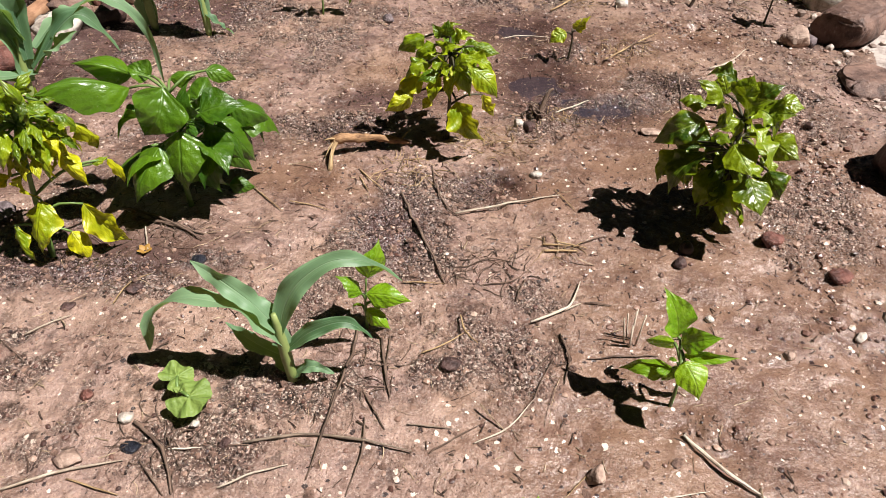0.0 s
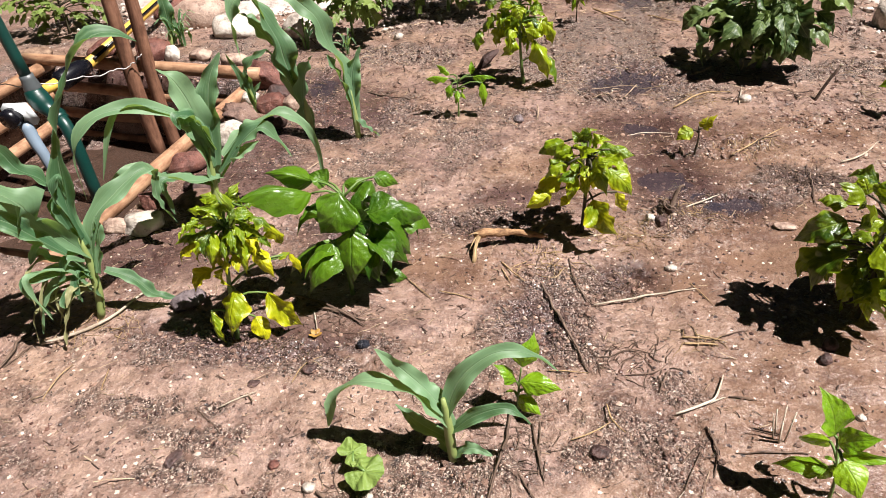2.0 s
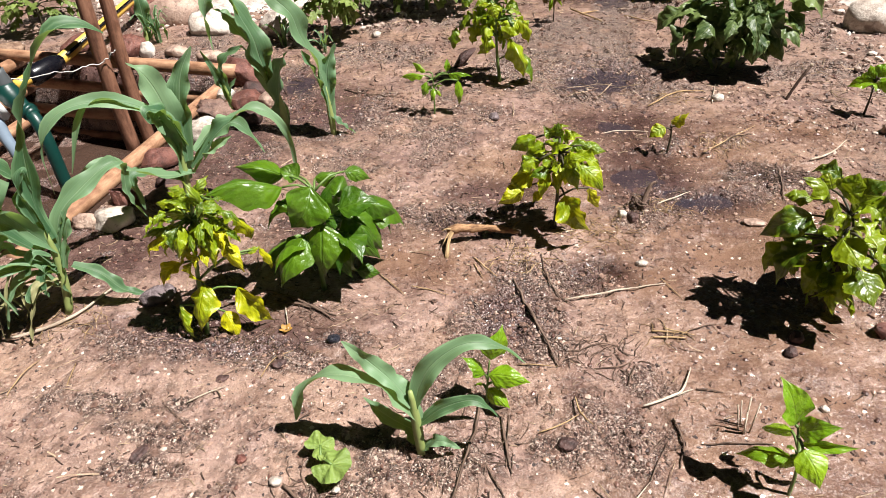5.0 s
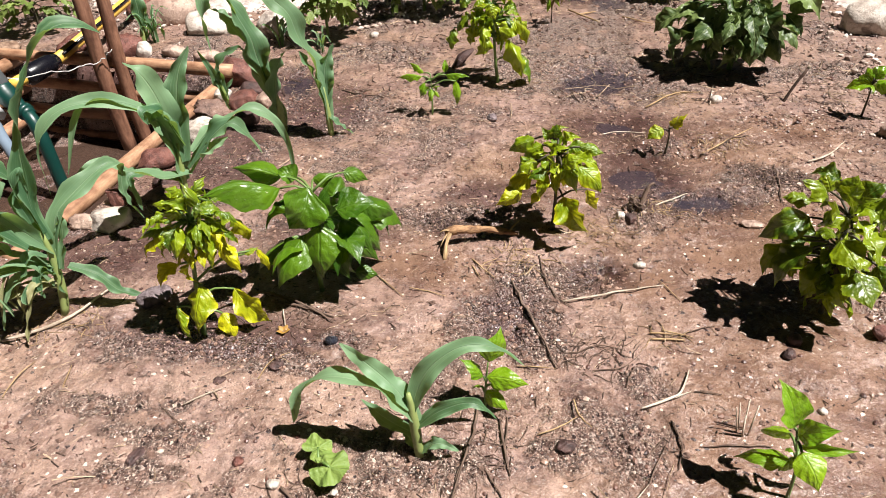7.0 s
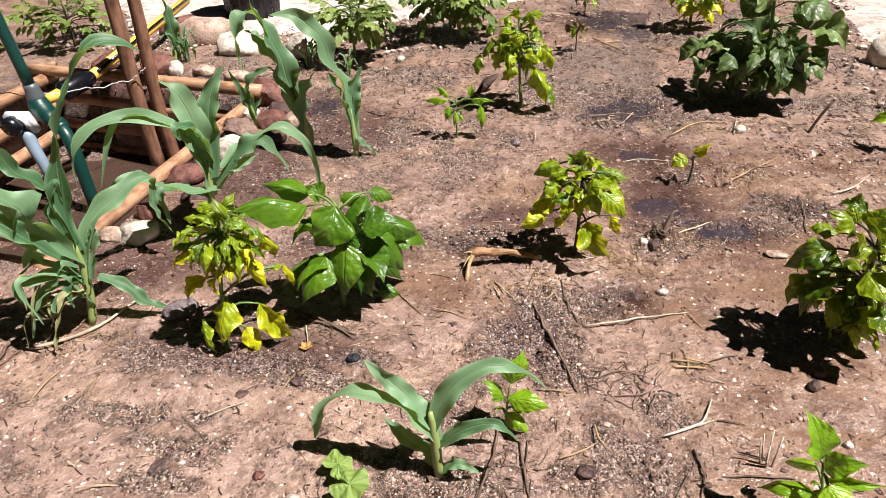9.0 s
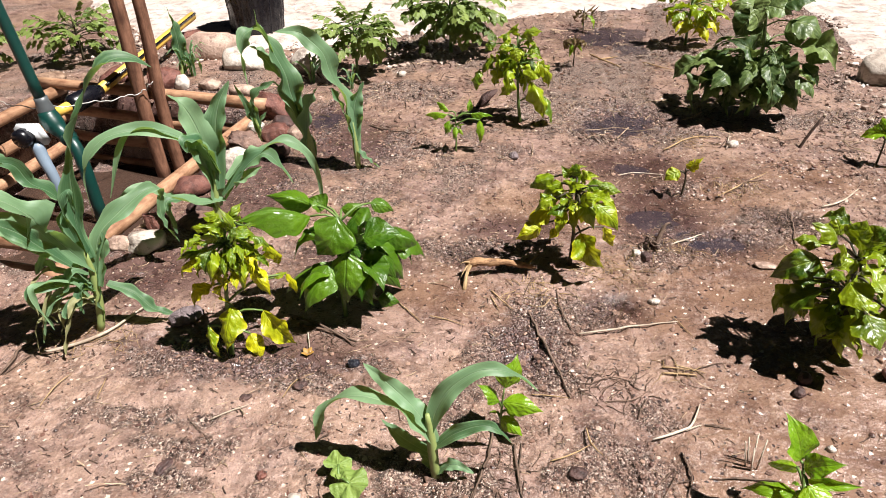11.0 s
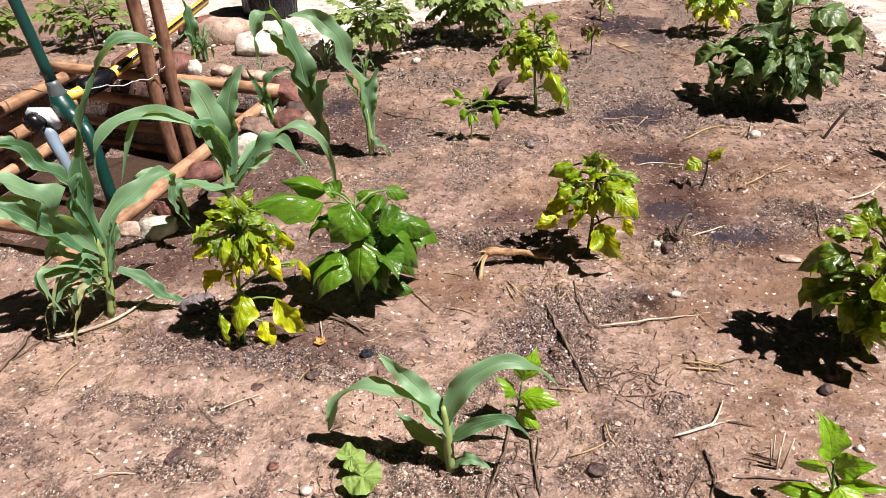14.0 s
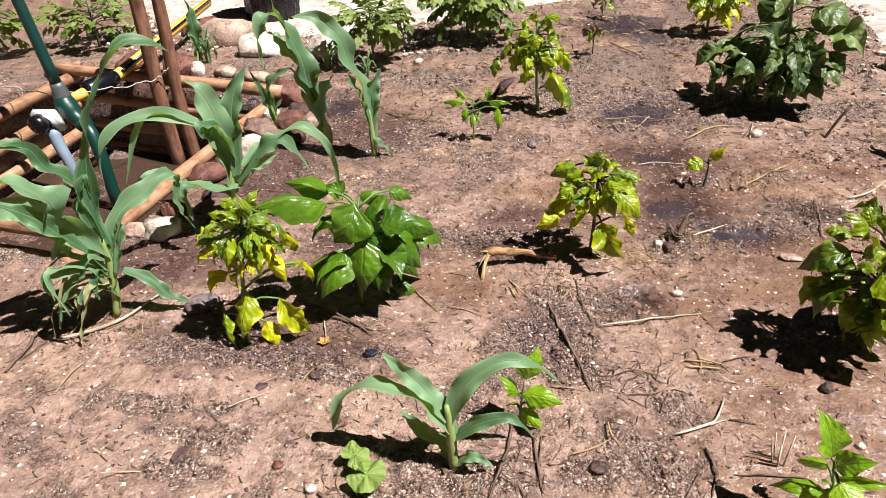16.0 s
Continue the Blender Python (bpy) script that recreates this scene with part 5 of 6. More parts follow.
bush("pepper_plant", 0.58, 3.38, -10, "far pepper plant with yellow mottled leaves", "pepper plant", (),
     ((0.02, 0, 0.17), (0.16, 0.13, 0.13)), 36, (0.07, 0.11), ((0, 0, 0), (0, 0, 0.1), (0, 0, 0.26)), STEM_GREEN, 37, BRIGHT, YELLOW, droop=0.7, group="pepper plants", radius=0.008)
bush("pepper_seedling", 0.369, 1.817, -12, "tiny yellow-green pepper seedling leaning at a puddle", "seedling",
     ((0.036, (-0.014, 0, 0.078), (-0.055, -0.02, 0.052)), (0.034, (0.01, 0, 0.085), (0.042, 0, 0.132)), (0.022, (0.0, 0.01, 0.085), (0.02, 0.02, 0.115))),
     ((0, 0, 0.05), (0.01, 0.01, 0.01)), 0, (0.02, 0.03), ((0, 0, 0), (0.004, 0, 0.05), (0.0, 0, 0.09)), STEM_DARK, 38, YELLOW, radius=0.0035)
bush("withered_seedling", 0.052, 2.986, -2, "withered brownish seedling hanging limp", "seedling", (),
     ((0, 0, 0.12), (0.03, 0.02, 0.03)), 9, (0.05, 0.08), ((0, 0, 0), (0, 0, 0.08), (0.0, 0, 0.15)), STEM_DARK, 39, WITHERED, SPROUT, droop=1.3, radius=0.003, slim=0.4)
bush("withered_seedling", 0.10, 3.62, -2, "withered brownish seedling hanging limp", "seedling", (),
     ((0, 0, 0.10), (0.03, 0.02, 0.03)), 8, (0.05, 0.08), ((0, 0, 0), (0, 0, 0.07), (0.0, 0, 0.13)), STEM_DARK, 40, WITHERED, SPROUT, droop=1.3, radius=0.003, slim=0.4)
bush("pepper_seedling", 1.005, 2.117, -24, "small pepper seedling with spreading leaves at the bed's edge", "seedling",
     ((0.035, (0, 0, 0.11), (-0.07, 0, 0.085)), (0.040, (0.01, 0, 0.12), (0.09, -0.01, 0.11)), (0.035, (0.005, 0, 0.125), (0.03, 0.02, 0.165)), (0.03, (0, 0, 0.12), (-0.03, 0.03, 0.15))),
     ((0, 0, 0.11), (0.03, 0.03, 0.015)), 4, (0.04, 0.06), ((0, 0, 0), (0.002, 0, 0.06), (0.0, 0, 0.13)), STEM_DARK, 41, SPROUT, PEPPER, droop=0.3, radius=0.004)
bush("pepper_seedling", 0.188, 0.52, -10, "tiny sprout just above the soil", "seedling",
     ((0.022, (0, 0, 0.012), (-0.022, 0, 0.034)), (0.020, (0, 0, 0.012), (0.026, -0.01, 0.022))),
     ((0, 0, 0.01), (0.01, 0.01, 0.01)), 0, (0.02, 0.03), ((0, 0, 0), (0, 0, 0.008), (0, 0, 0.014)), STEM_GREEN, 42, SPROUT, radius=0.002)
# tomatoes and thick foliage at the back
bush("tomato_plant", -0.885, 2.80, 17, "tomato plant with feathery grey-green divided leaves", "tomato plant", (),
     ((0.02, 0, 0.20), (0.15, 0.10, 0.09)), 40, (0.09, 0.15), ((0, 0, 0), (0, 0, 0.12), (0.0, 0, 0.26)), STEM_GREEN, 51, TOMATO, droop=0.5, slim=1.1, radius=0.007, push=0.3, group="tomato plants")
bush("tomato_plant", -0.53, 3.20, 9, "dense dark tomato plant with divided leaves", "tomato plant", (),
     ((0, 0, 0.22), (0.23, 0.15, 0.17)), 80, (0.10, 0.18), ((0, 0, 0), (0, 0, 0.15), (0.0, 0, 0.36)), STEM_GREEN, 52, TOMATO, (), droop=0.6, slim=0.9, radius=0.009, push=0.2, group="tomato plants")
bush("tomato_plant", -2.32, 2.95, 38, "sprawling tomato plant with sparse divided leaves", "tomato plant", (),
     ((0, 0, 0.14), (0.19, 0.15, 0.10)), 36, (0.09, 0.15), ((0, 0, 0), (0, 0, 0.1), (0.0, 0, 0.22)), STEM_DARK, 53, TOMATO, (), droop=0.4, slim=1.0, radius=0.007, push=0.3, group="tomato plants")
bush("tomato_plant", -2.72, 2.72, 43, "sprawling tomato plant with sparse divided leaves", "tomato plant", (),
     ((0, 0, 0.15), (0.16, 0.15, 0.12)), 40, (0.09, 0.15), ((0, 0, 0), (0, 0, 0.1), (0.0, 0, 0.26)), STEM_DARK, 54, TOMATO, (), droop=0.4, slim=1.0, radius=0.007, push=0.3, group="tomato plants")


# ---- stones ----
def stone(name, x, y, size, material, label, seed, turn=0.0, sink=0.25, sharp=0.16, detail=3, group="", round_off=0.8):
    """A weathered stone of that length, depth and height, bedded in the ground."""
    bm = bmesh.new()
    bmesh.ops.create_icosphere(bm, subdivisions=detail, radius=0.5)
    off = Vector((seed * 3.7, seed * 1.3, 0))
    rng = random.Random(seed)
    planes = [(Vector((rng.gauss(0, 1), rng.gauss(0, 1), rng.gauss(0.2, 0.8))).normalized(), rng.uniform(0.30, 0.44) + max(0, 0.2 - sharp) * 0.4) for k in range(int(6 + 30 * sharp))]
    for v in bm.verts:
        p = v.co.normalized()
        q = Vector([math.copysign(abs(c) ** round_off, c) for c in p]) * 0.5
        q *= 1 + sharp * noise.noise(p * 1.7 + off) + sharp * 0.5 * noise.noise(p * 4.1 + off) + 0.03 * noise.noise(p * 11 + off)
        for way, far in planes:
            over = q.dot(way) - far
            if over > 0:
                q -= way * over * 0.85
        q *= 1 + 0.06 * noise.noise(p * 4 + off) + 0.035 * noise.noise(p * 9 + off) + 0.02 * noise.noise(p * 22 + off)
        v.co = Vector((q.x * size[0], q.y * size[1], q.z * size[2]))
    ob = part(name, bm, material)
    ob.matrix_world = pose(x, y, height(x, y) + size[2] * (0.5 - sink), 0, 0, turn)
    return tagged(ob, label, "stone", group)


BORDER = "stones bordering the bed"
CLODS = [(-0.658, 0.669, 0.046, 0.030, 51), (-0.48, 0.89, 0.030, 0.034, 52), (0.065, 0.764, 0.036, 0.034, 53), (-0.584, 0.852, 0.028, 0.022, 54)]
stone("boulder", 1.12, 1.33, (0.26, 0.22, 0.20), ROCK_DARK, "large rounded dark red-brown boulder at the bed's edge", 1, 20, sharp=0.06, group=BORDER, detail=4)
stone("boulder", 0.93, 0.68, (0.24, 0.26, 0.22), ROCK_DARK, "large dark reddish boulder at the bed's edge", 2, -10, sharp=0.06, group=BORDER)
stone("rock", 1.165, 1.74, (0.24, 0.22, 0.075), ROCK_BROWN, "low mottled red-brown crumbling rock at the bed's edge", 3, 10, detail=4, group=BORDER, sharp=0.45, sink=0.52, round_off=0.6)
stone("rock", 1.235, 2.04, (0.23, 0.17, 0.125), ROCK_BROWN, "angular brown and grey rock at the bed's edge", 4, 34, detail=4, group=BORDER, sharp=0.06, round_off=0.34)
stone("rock", 1.27, 2.28, (0.21, 0.16, 0.17), ROCK_PALE, "smooth whitish rounded rock at the bed's edge", 5, 10, group=BORDER)
stone("rock", 1.042, 1.965, (0.10, 0.08, 0.075), ROCK_SAND, "small pale tan knobbly rock in soil", 6, 0, detail=4, group=BORDER, sharp=0.3)
stone("rock", 1.32, 2.92, (0.26, 0.2, 0.17), ROCK_PALE, "bleached rounded rock with a brown side at the pale path", 7, 20, group=BORDER)
stone("rock", 1.08, 1.97, (0.05, 0.05, 0.045), ROCK_GREY, "small grey stone in soil", 8, group=BORDER)
stone("rock", -1.70, 3.06, (0.32, 0.22, 0.16), ROCK_SAND, "large smooth pinkish tan border rock", 11, 10, group=BORDER, sharp=0.08)
stone("rock", -1.46, 2.89, (0.24, 0.17, 0.14), ROCK_PALE, "large white border rock", 12, 30, group=BORDER)
stone("rock", -1.13, 2.86, (0.19, 0.15, 0.13), ROCK_PALE, "white rounded border rock", 13, -15, group=BORDER)
stone("rock", -1.09, 2.33, (0.17, 0.14, 0.12), ROCK_RED, "dark red rough rock beside the pole box", 14, 40, detail=4, group=BORDER, sharp=0.25)
stone("rock", -1.035, 1.87, (0.14, 0.11, 0.09), ROCK_PALE, "bright white rounded rock beside the pole box", 15, 60, group=BORDER)
stone("rock", -1.07, 1.345, (0.11, 0.09, 0.06), ROCK_PALE, "white and dark flat stone by the pole end", 16, 15, group=BORDER)
stone("rock", -1.12, 1.70, (0.12, 0.09, 0.07), ROCK_RED, "wet reddish rough rock beside the pole", 17, 50, group=BORDER)
stone("rock", -1.11, 1.47, (0.085, 0.075, 0.065), ROCK_RED, "wet brick-red angular rock beside the pole", 18, 10, detail=4, group=BORDER, sharp=0.3)
stone("rock", -1.47, 2.58, (0.10, 0.08, 0.06), ROCK_SAND, "small tan rock behind the pole box", 19, group=BORDER)
stone("rock", -1.30, 2.52, (0.12, 0.09, 0.07), ROCK_SAND, "small tan rock behind the pole box", 20, 40, group=BORDER)
stone("rock", -1.60, 2.575, (0.07, 0.06, 0.075), ROCK_PALE, "small bleached rock behind the pole box", 29, 15, group=BORDER)
stone("rock", -1.01, 2.12, (0.11, 0.10, 0.08), ROCK_RED, "reddish rock between maize stalks", 21, 10, group=BORDER)
stone("rock", -0.95, 1.98, (0.10, 0.08, 0.07), ROCK_DARK, "dark wet rock between maize stalks", 22, 70, group=BORDER)
stone("rock", -1.03, 1.58, (0.10, 0.09, 0.06), ROCK_DARK, "dark wet rock beside the pole", 23, 30, group=BORDER)
stone("rock", -1.105, 2.17, (0.075, 0.06, 0.06), ROCK_PALE, "small whitish rock wedged beside the pole box", 61, 30, group=BORDER)
stone("rock", -1.00, 2.20, (0.11, 0.09, 0.085), ROCK_DARK, "dark wet rock between border rocks", 62, 15, detail=4, group=BORDER, sharp=0.25)
stone("rock", -0.93, 2.125, (0.085, 0.07, 0.065), ROCK_SAND, "small tan rock between maize stalks", 63, 50, group=BORDER)
stone("rock", -1.075, 2.02, (0.12, 0.10, 0.08), ROCK_BROWN, "brown and grey rough rock beside the pole box", 64, 20, detail=4, group=BORDER, sharp=0.25)
stone("rock", -1.00, 1.505, (0.16, 0.12, 0.045), ROCK_BROWN, "flat wet brown slab of rock in mud", 65, 25, detail=4, group=BORDER, sharp=0.3, round_off=0.55)
stone("rock", -1.135, 1.335, (0.075, 0.055, 0.045), ROCK_SAND, "small tan stone at the pole end", 66, 10, group=BORDER)
stone("rock", -1.10, 1.78, (0.075, 0.06, 0.055), ROCK_DARK, "small dark wet rock beside the pole", 67, 40, group=BORDER)
stone("rock", -1.70, 2.60, (0.17, 0.13, 0.10), ROCK_RED, "reddish rock behind the pole box", 24, 20, group=BORDER)
stone("rock", -1.93, 2.62, (0.16, 0.12, 0.10), ROCK_RED, "reddish rock behind the pole box", 25, 60, group=BORDER)
stone("rock", -2.20, 2.52, (0.16, 0.13, 0.10), ROCK_TAN, "brown rock behind the pole box", 26, 10, group=BORDER)
stone("rock", -1.90, 3.20, (0.22, 0.16, 0.12), ROCK_RED, "reddish rock at the pale ground's edge", 27, 10, group=BORDER)
stone("rock", -0.822, 1.078, (0.085, 0.065, 0.036), ROCK_GREY, "flat grey stone beside the yellowing pepper", 28, 20, detail=3)
stone("stone", 0.68, 1.075, (0.050, 0.042, 0.036), ROCK_RED, "brick-red angular stone on soil", 31, 20, sharp=0.3, detail=2)
stone("stone", 0.512, 1.052, (0.033, 0.030, 0.028), ROCK_DARK, "dark red rounded stone on soil", 32, 0, detail=2)
stone("stone", 0.492, 1.012, (0.034, 0.026, 0.018), ROCK_DARK, "dark red rounded stone on soil", 33, 30, detail=2)
stone("stone", -0.478, 0.674, (0.022, 0.022, 0.016), ROCK_RED, "small brick-red chip on soil", 34, 30, detail=2, sharp=0.3)
stone("stone", 0.217, 1.482, (0.032, 0.026, 0.022), ROCK_PALE, "small whitish stone on soil", 35, 0, detail=2)
stone("stone", 0.243, 1.285, (0.030, 0.022, 0.014), ROCK_PALE, "small greyish white stone on soil", 36, 0, detail=2)
stone("stone", 0.585, 2.205, (0.052, 0.042, 0.034), ROCK_PALE, "small whitish stone on soil", 37, 10, detail=2)
stone("stone", -0.139, 2.032, (0.036, 0.030, 0.024), ROCK_GREY, "small grey-brown stone on soil", 38, 0, detail=2)
stone("stone", -0.39, 0.967, (0.030, 0.026, 0.022), BLACK_STONE, "small shiny black stone on soil", 39, 0, detail=2)
stone("stone", 0.78, 0.99, (0.055, 0.04, 0.022), ROCK_RED, "flat reddish stone on soil", 40, 15, detail=2)
stone("stone", -0.69, 2.81, (0.045, 0.04, 0.035), ROCK_PALE, "small white stone on soil", 41, 15, detail=2)
stone("stone", 0.525, 1.455, (0.055, 0.030, 0.016), ROCK_SAND, "flat pinkish tan stone bedded in mud", 42, -8, detail=3)
stone("stone", 0.242, 1.476, (0.034, 0.030, 0.022), ROCK_DARK, "dark reddish lump by dead roots", 43, 30, detail=3)
stone("stone", -0.460, 0.569, (0.044, 0.034, 0.020), ROCK_SAND, "flat cream-tan stone on soil", 44, 20, detail=3, sharp=0.3)
stone("stone", -0.401, 0.635, (0.024, 0.020, 0.016), ROCK_PALE, "small whitish stone beside dry twigs", 71, 20, detail=2)
stone("stone", -0.300, 0.628, (0.016, 0.014, 0.012), ROCK_PALE, "tiny white pebble beside dry twigs", 72, 50, detail=2)
stone("stone", -0.382, 0.593, (0.032, 0.026, 0.018), BLACK_STONE, "wet black lump beside dry twigs", 73, 10, sink=0.45, detail=3, sharp=0.4)
stone("stone", -0.252, 0.606, (0.024, 0.018, 0.012), ROCK_DARK, "small dark wet lump beside a long stalk", 74, 70, sink=0.45, detail=3, sharp=0.4)
stone("stone", 0.836, 0.893, (0.046, 0.040, 0.030), ROCK_SAND, "pale tan angular stone on stony soil", 75, 30, detail=3, sharp=0.35)
stone("stone", 0.512, 0.880, (0.018, 0.015, 0.013), ROCK_PALE, "tiny white pebble beside a bean seedling", 76, 0, detail=2)
stone("stone", 0.626, 0.806, (0.024, 0.018, 0.014), ROCK_SAND, "small pinkish tan pebble on soil", 77, 20, detail=2)
stone("stone", 0.760, 0.848, (0.026, 0.018, 0.014), ROCK_PALE, "small whitish pebble on soil", 78, 40, detail=2)
stone("stone", 0.275, 0.575, (0.036, 0.030, 0.030), ROCK_SAND, "tan pointed stone on soil", 45, 60, detail=3, sharp=0.3)
bark = stone("bark_piece", -0.305, 2.505, (0.125, 0.045, 0.034), ROCK_DARK, "broken slab of dark red-brown bark leaning beside a pepper plant", 46, 30, detail=4, sharp=0.35)
bark.matrix_world = pose(-0.285, 2.50, height(-0.285, 2.50) + 0.030, 15, -38, 25)
tagged(bark, category="bark")

for x, y, a, b, k in CLODS:
    stone("soil_clod", x, y, (a, b, 0.014), ROCK_DARK, "flat dark wet clod of soil", k, k * 40, sink=0.45, sharp=0.35)


# ---- sticks and stalks ----
WOODS = {"dark": (DARK_STICK, "dark rotting stalk on soil", 0.10), "pale": (PALE_STICK, "bleached pale stick on soil", 0.05),
         "straw": (STRAW, "dry straw-coloured stalk on soil", 0.05), "grey": (GREY_STICK, "long grey-brown dry stalk on soil", 0.06)}
twig_count = 0


def twig(kind, radius, *points, lift=0.0):
    """A dry stalk along places on the ground, crooked, knotted and tapered."""
    global twig_count
    twig_count += 1
    random.seed(100 + twig_count)
    material, label, knots = WOODS[kind]
    flat = spline([(x, y, 0) for x, y in points], 10)
    bend = random.uniform(-1, 1) * radius
    line = []
    for i, p in enumerate(flat):
        s = i / 10
        p = p + Vector((random.uniform(-1, 1), random.uniform(-1, 1), 0)) * radius * (0.25 if kind == "dark" else 0.1)
        line.append(Vector((p.x, p.y, height(p.x, p.y) + radius * 0.75 + lift * s + 0.003 * math.sin(math.pi * s))))
    if kind != "dark":
        a, b = line[0].z, line[-1].z
        over = max(p.z - a - (b - a) * i / 10 for i, p in enumerate(line))
        for i, p in enumerate(line):
            p.z = 0.25 * p.z + 0.75 * (a + (b - a) * i / 10 + 0.6 * over)
    bm = bmesh.new()
    tube(bm, line, [radius * 0.45, radius * 0.54, radius * 0.47, radius * 0.22], 6, 0.08 + knots)
    return tagged(part("twig", bm, material), label, "twig", "dry stalks on the bed")


twig("dark", 0.0058, (-0.042, 1.213), (-0.013, 1.118), (0.018, 1.041), (0.055, 0.949))
twig("pale", 0.0044, (0.070, 1.148), (0.179, 1.182), (0.288, 1.213))
twig("dark", 0.0034, (0.017, 1.309), (0.040, 1.193), (0.094, 1.127))
twig("pale", 0.0049, (0.202, 0.858), (0.262, 0.889), (0.280, 0.909), (0.298, 0.955))
twig("pale", 0.0034, (0.262, 0.889), (0.293, 0.902))
twig("straw", 0.0034, (-0.139, 1.289), (-0.081, 1.219))
twig("straw", 0.0026, (-0.349, 1.205), (-0.275, 1.131))
twig("straw", 0.0026, (-0.267, 1.163), (-0.180, 1.134))
twig("straw", 0.0037, (0.239, 1.060), (0.293, 1.059))
twig("straw", 0.0042, (0.240, 1.039), (0.304, 1.043))
twig("straw", 0.0031, (0.265, 1.071), (0.324, 1.051))
twig("dark", 0.0024, (0.279, 1.053), (0.371, 1.090))
twig("straw", 0.0023, (-0.023, 0.946), (0.052, 0.949))
twig("straw", 0.0023, (-0.504, 0.854), (-0.496, 0.897), (-0.465, 0.928))
twig("pale", 0.0029, (-0.629, 0.791), (-0.565, 0.830))
twig("straw", 0.0026, (-0.977, 0.771), (-0.989, 0.832), (-0.983, 0.875))
twig("dark", 0.0063, (-1.125, 0.813), (-1.144, 0.907), (-1.151, 0.983))
twig("pale", 0.0071, (-1.087, 0.924), (-1.017, 0.962), (-0.968, 1.017), (-0.932, 1.129))
twig("dark", 0.0060, (-0.588, 1.120), (-0.495, 1.081), (-0.403, 1.027))
twig("dark", 0.0052, (-0.549, 1.084), (-0.465, 1.066), (-0.419, 1.040))
twig("pale", 0.0032, (-0.527, 1.067), (-0.495, 0.993))
twig("straw", 0.0026, (0.019, 0.786), (0.057, 0.804), (0.097, 0.836))
twig("straw", 0.0033, (0.083, 0.867), (0.092, 0.828), (0.112, 0.806))
twig("dark", 0.0053, (-0.089, 0.832), (-0.092, 0.757), (-0.111, 0.673))
twig("dark", 0.0048, (-0.047, 0.814), (-0.035, 0.741), (-0.023, 0.695))
twig("pale", 0.0039, (0.308, 1.533), (0.402, 1.609))
twig("dark", 0.0039, (0.248, 1.562), (0.288, 1.545))
twig("dark", 0.0031, (0.274, 1.543), (0.309, 1.633))
twig("pale", 0.0036, (0.196, 1.926), (0.248, 1.951), (0.332, 1.948))
twig("straw", 0.0050, (0.351, 2.128), (0.455, 2.244), (0.550, 2.272))
twig("pale", 0.0041, (0.559, 2.171), (0.602, 2.341))
twig("straw", 0.0083, (0.128, 3.154), (0.256, 3.000))
twig("straw", 0.0068, (0.164, 3.098), (0.254, 3.188))
twig("straw", 0.0054, (0.356, 3.061), (0.476, 2.976))
twig("pale", 0.0054, (0.745, 1.777), (0.820, 1.834), (0.891, 1.927))
twig("dark", 0.0042, (-0.689, 2.248), (-0.572, 2.196), (-0.465, 2.176))
twig("dark", 0.0037, (-0.408, 1.045), (-0.492, 1.072), (-0.569, 1.122))
twig("dark", 0.0023, (0.069, 0.990), (0.135, 1.016), (0.188, 1.007))
twig("dark", 0.0023, (0.121, 0.951), (0.174, 0.959), (0.214, 0.995))
twig("dark", 0.0028, (0.181, 0.916), (0.200, 0.963))
twig("dark", 0.0027, (-0.058, 1.277), (-0.042, 1.349))
twig("straw", 0.0020, (0.279, 1.236), (0.316, 1.163))
twig("dark", 0.0029, (0.299, 0.905), (0.346, 0.899))
twig("dark", 0.0033, (0.250, 0.833), (0.260, 0.786), (0.247, 0.733))
twig("dark", 0.0031, (0.199, 0.754), (0.237, 0.806))
twig("dark", 0.0038, (0.620, 1.934), (0.509, 1.850))
twig("dark", 0.0044, (0.656, 1.766), (0.620, 1.558))
twig("straw", 0.0035, (0.472, 1.811), (0.644, 1.974))
twig("dark", 0.0028, (-1.131, 0.855), (-1.106, 0.930))
twig("straw", 0.0025, (-0.878, 0.808), (-0.898, 0.870))
twig("dark", 0.0018, (-0.672, 0.785), (-0.601, 0.733))
twig("dark", 0.0028, (0.406, 0.796), (0.289, 0.784))
twig("straw", 0.0027, (-0.137, 1.266), (-0.112, 1.215))
twig("pale", 0.0042, (-0.530, 0.517), (-0.461, 0.548), (-0.384, 0.570))
twig("dark", 0.0056, (-0.388, 0.627), (-0.334, 0.588), (-0.301, 0.522))
twig("pale", 0.0027, (-0.326, 0.588), (-0.285, 0.599))
twig("pale", 0.0030, (-0.244, 0.536), (-0.200, 0.559), (-0.156, 0.573))
twig("grey", 0.0044, (-0.227, 0.606), (-0.141, 0.623), (-0.058, 0.617), (0.016, 0.602))
twig("dark", 0.0041, (-0.100, 0.748), (-0.107, 0.673), (-0.128, 0.553))
twig("dark", 0.0033, (-0.034, 0.821), (-0.034, 0.707))
twig("dark", 0.0030, (-0.058, 0.655), (-0.056, 0.599), (-0.071, 0.530))
twig("dark", 0.0027, (-0.068, 0.706), (-0.027, 0.637))
twig("pale", 0.0025, (0.105, 0.622), (0.155, 0.650), (0.196, 0.701))
twig("dark", 0.0022, (0.196, 0.701), (0.240, 0.797))
twig("pale", 0.0055, (0.413, 0.646), (0.463, 0.589), (0.507, 0.552))
twig("grey", 0.0022, (0.005, 0.648), (0.072, 0.646))
twig("straw", 0.0027, (-0.449, 0.539), (-0.372, 0.519))
twig("pale", 0.0021, (0.366, 0.547), (0.432, 0.562))
twig("dark", 0.0029, (0.040, 0.603), (0.114, 0.658))
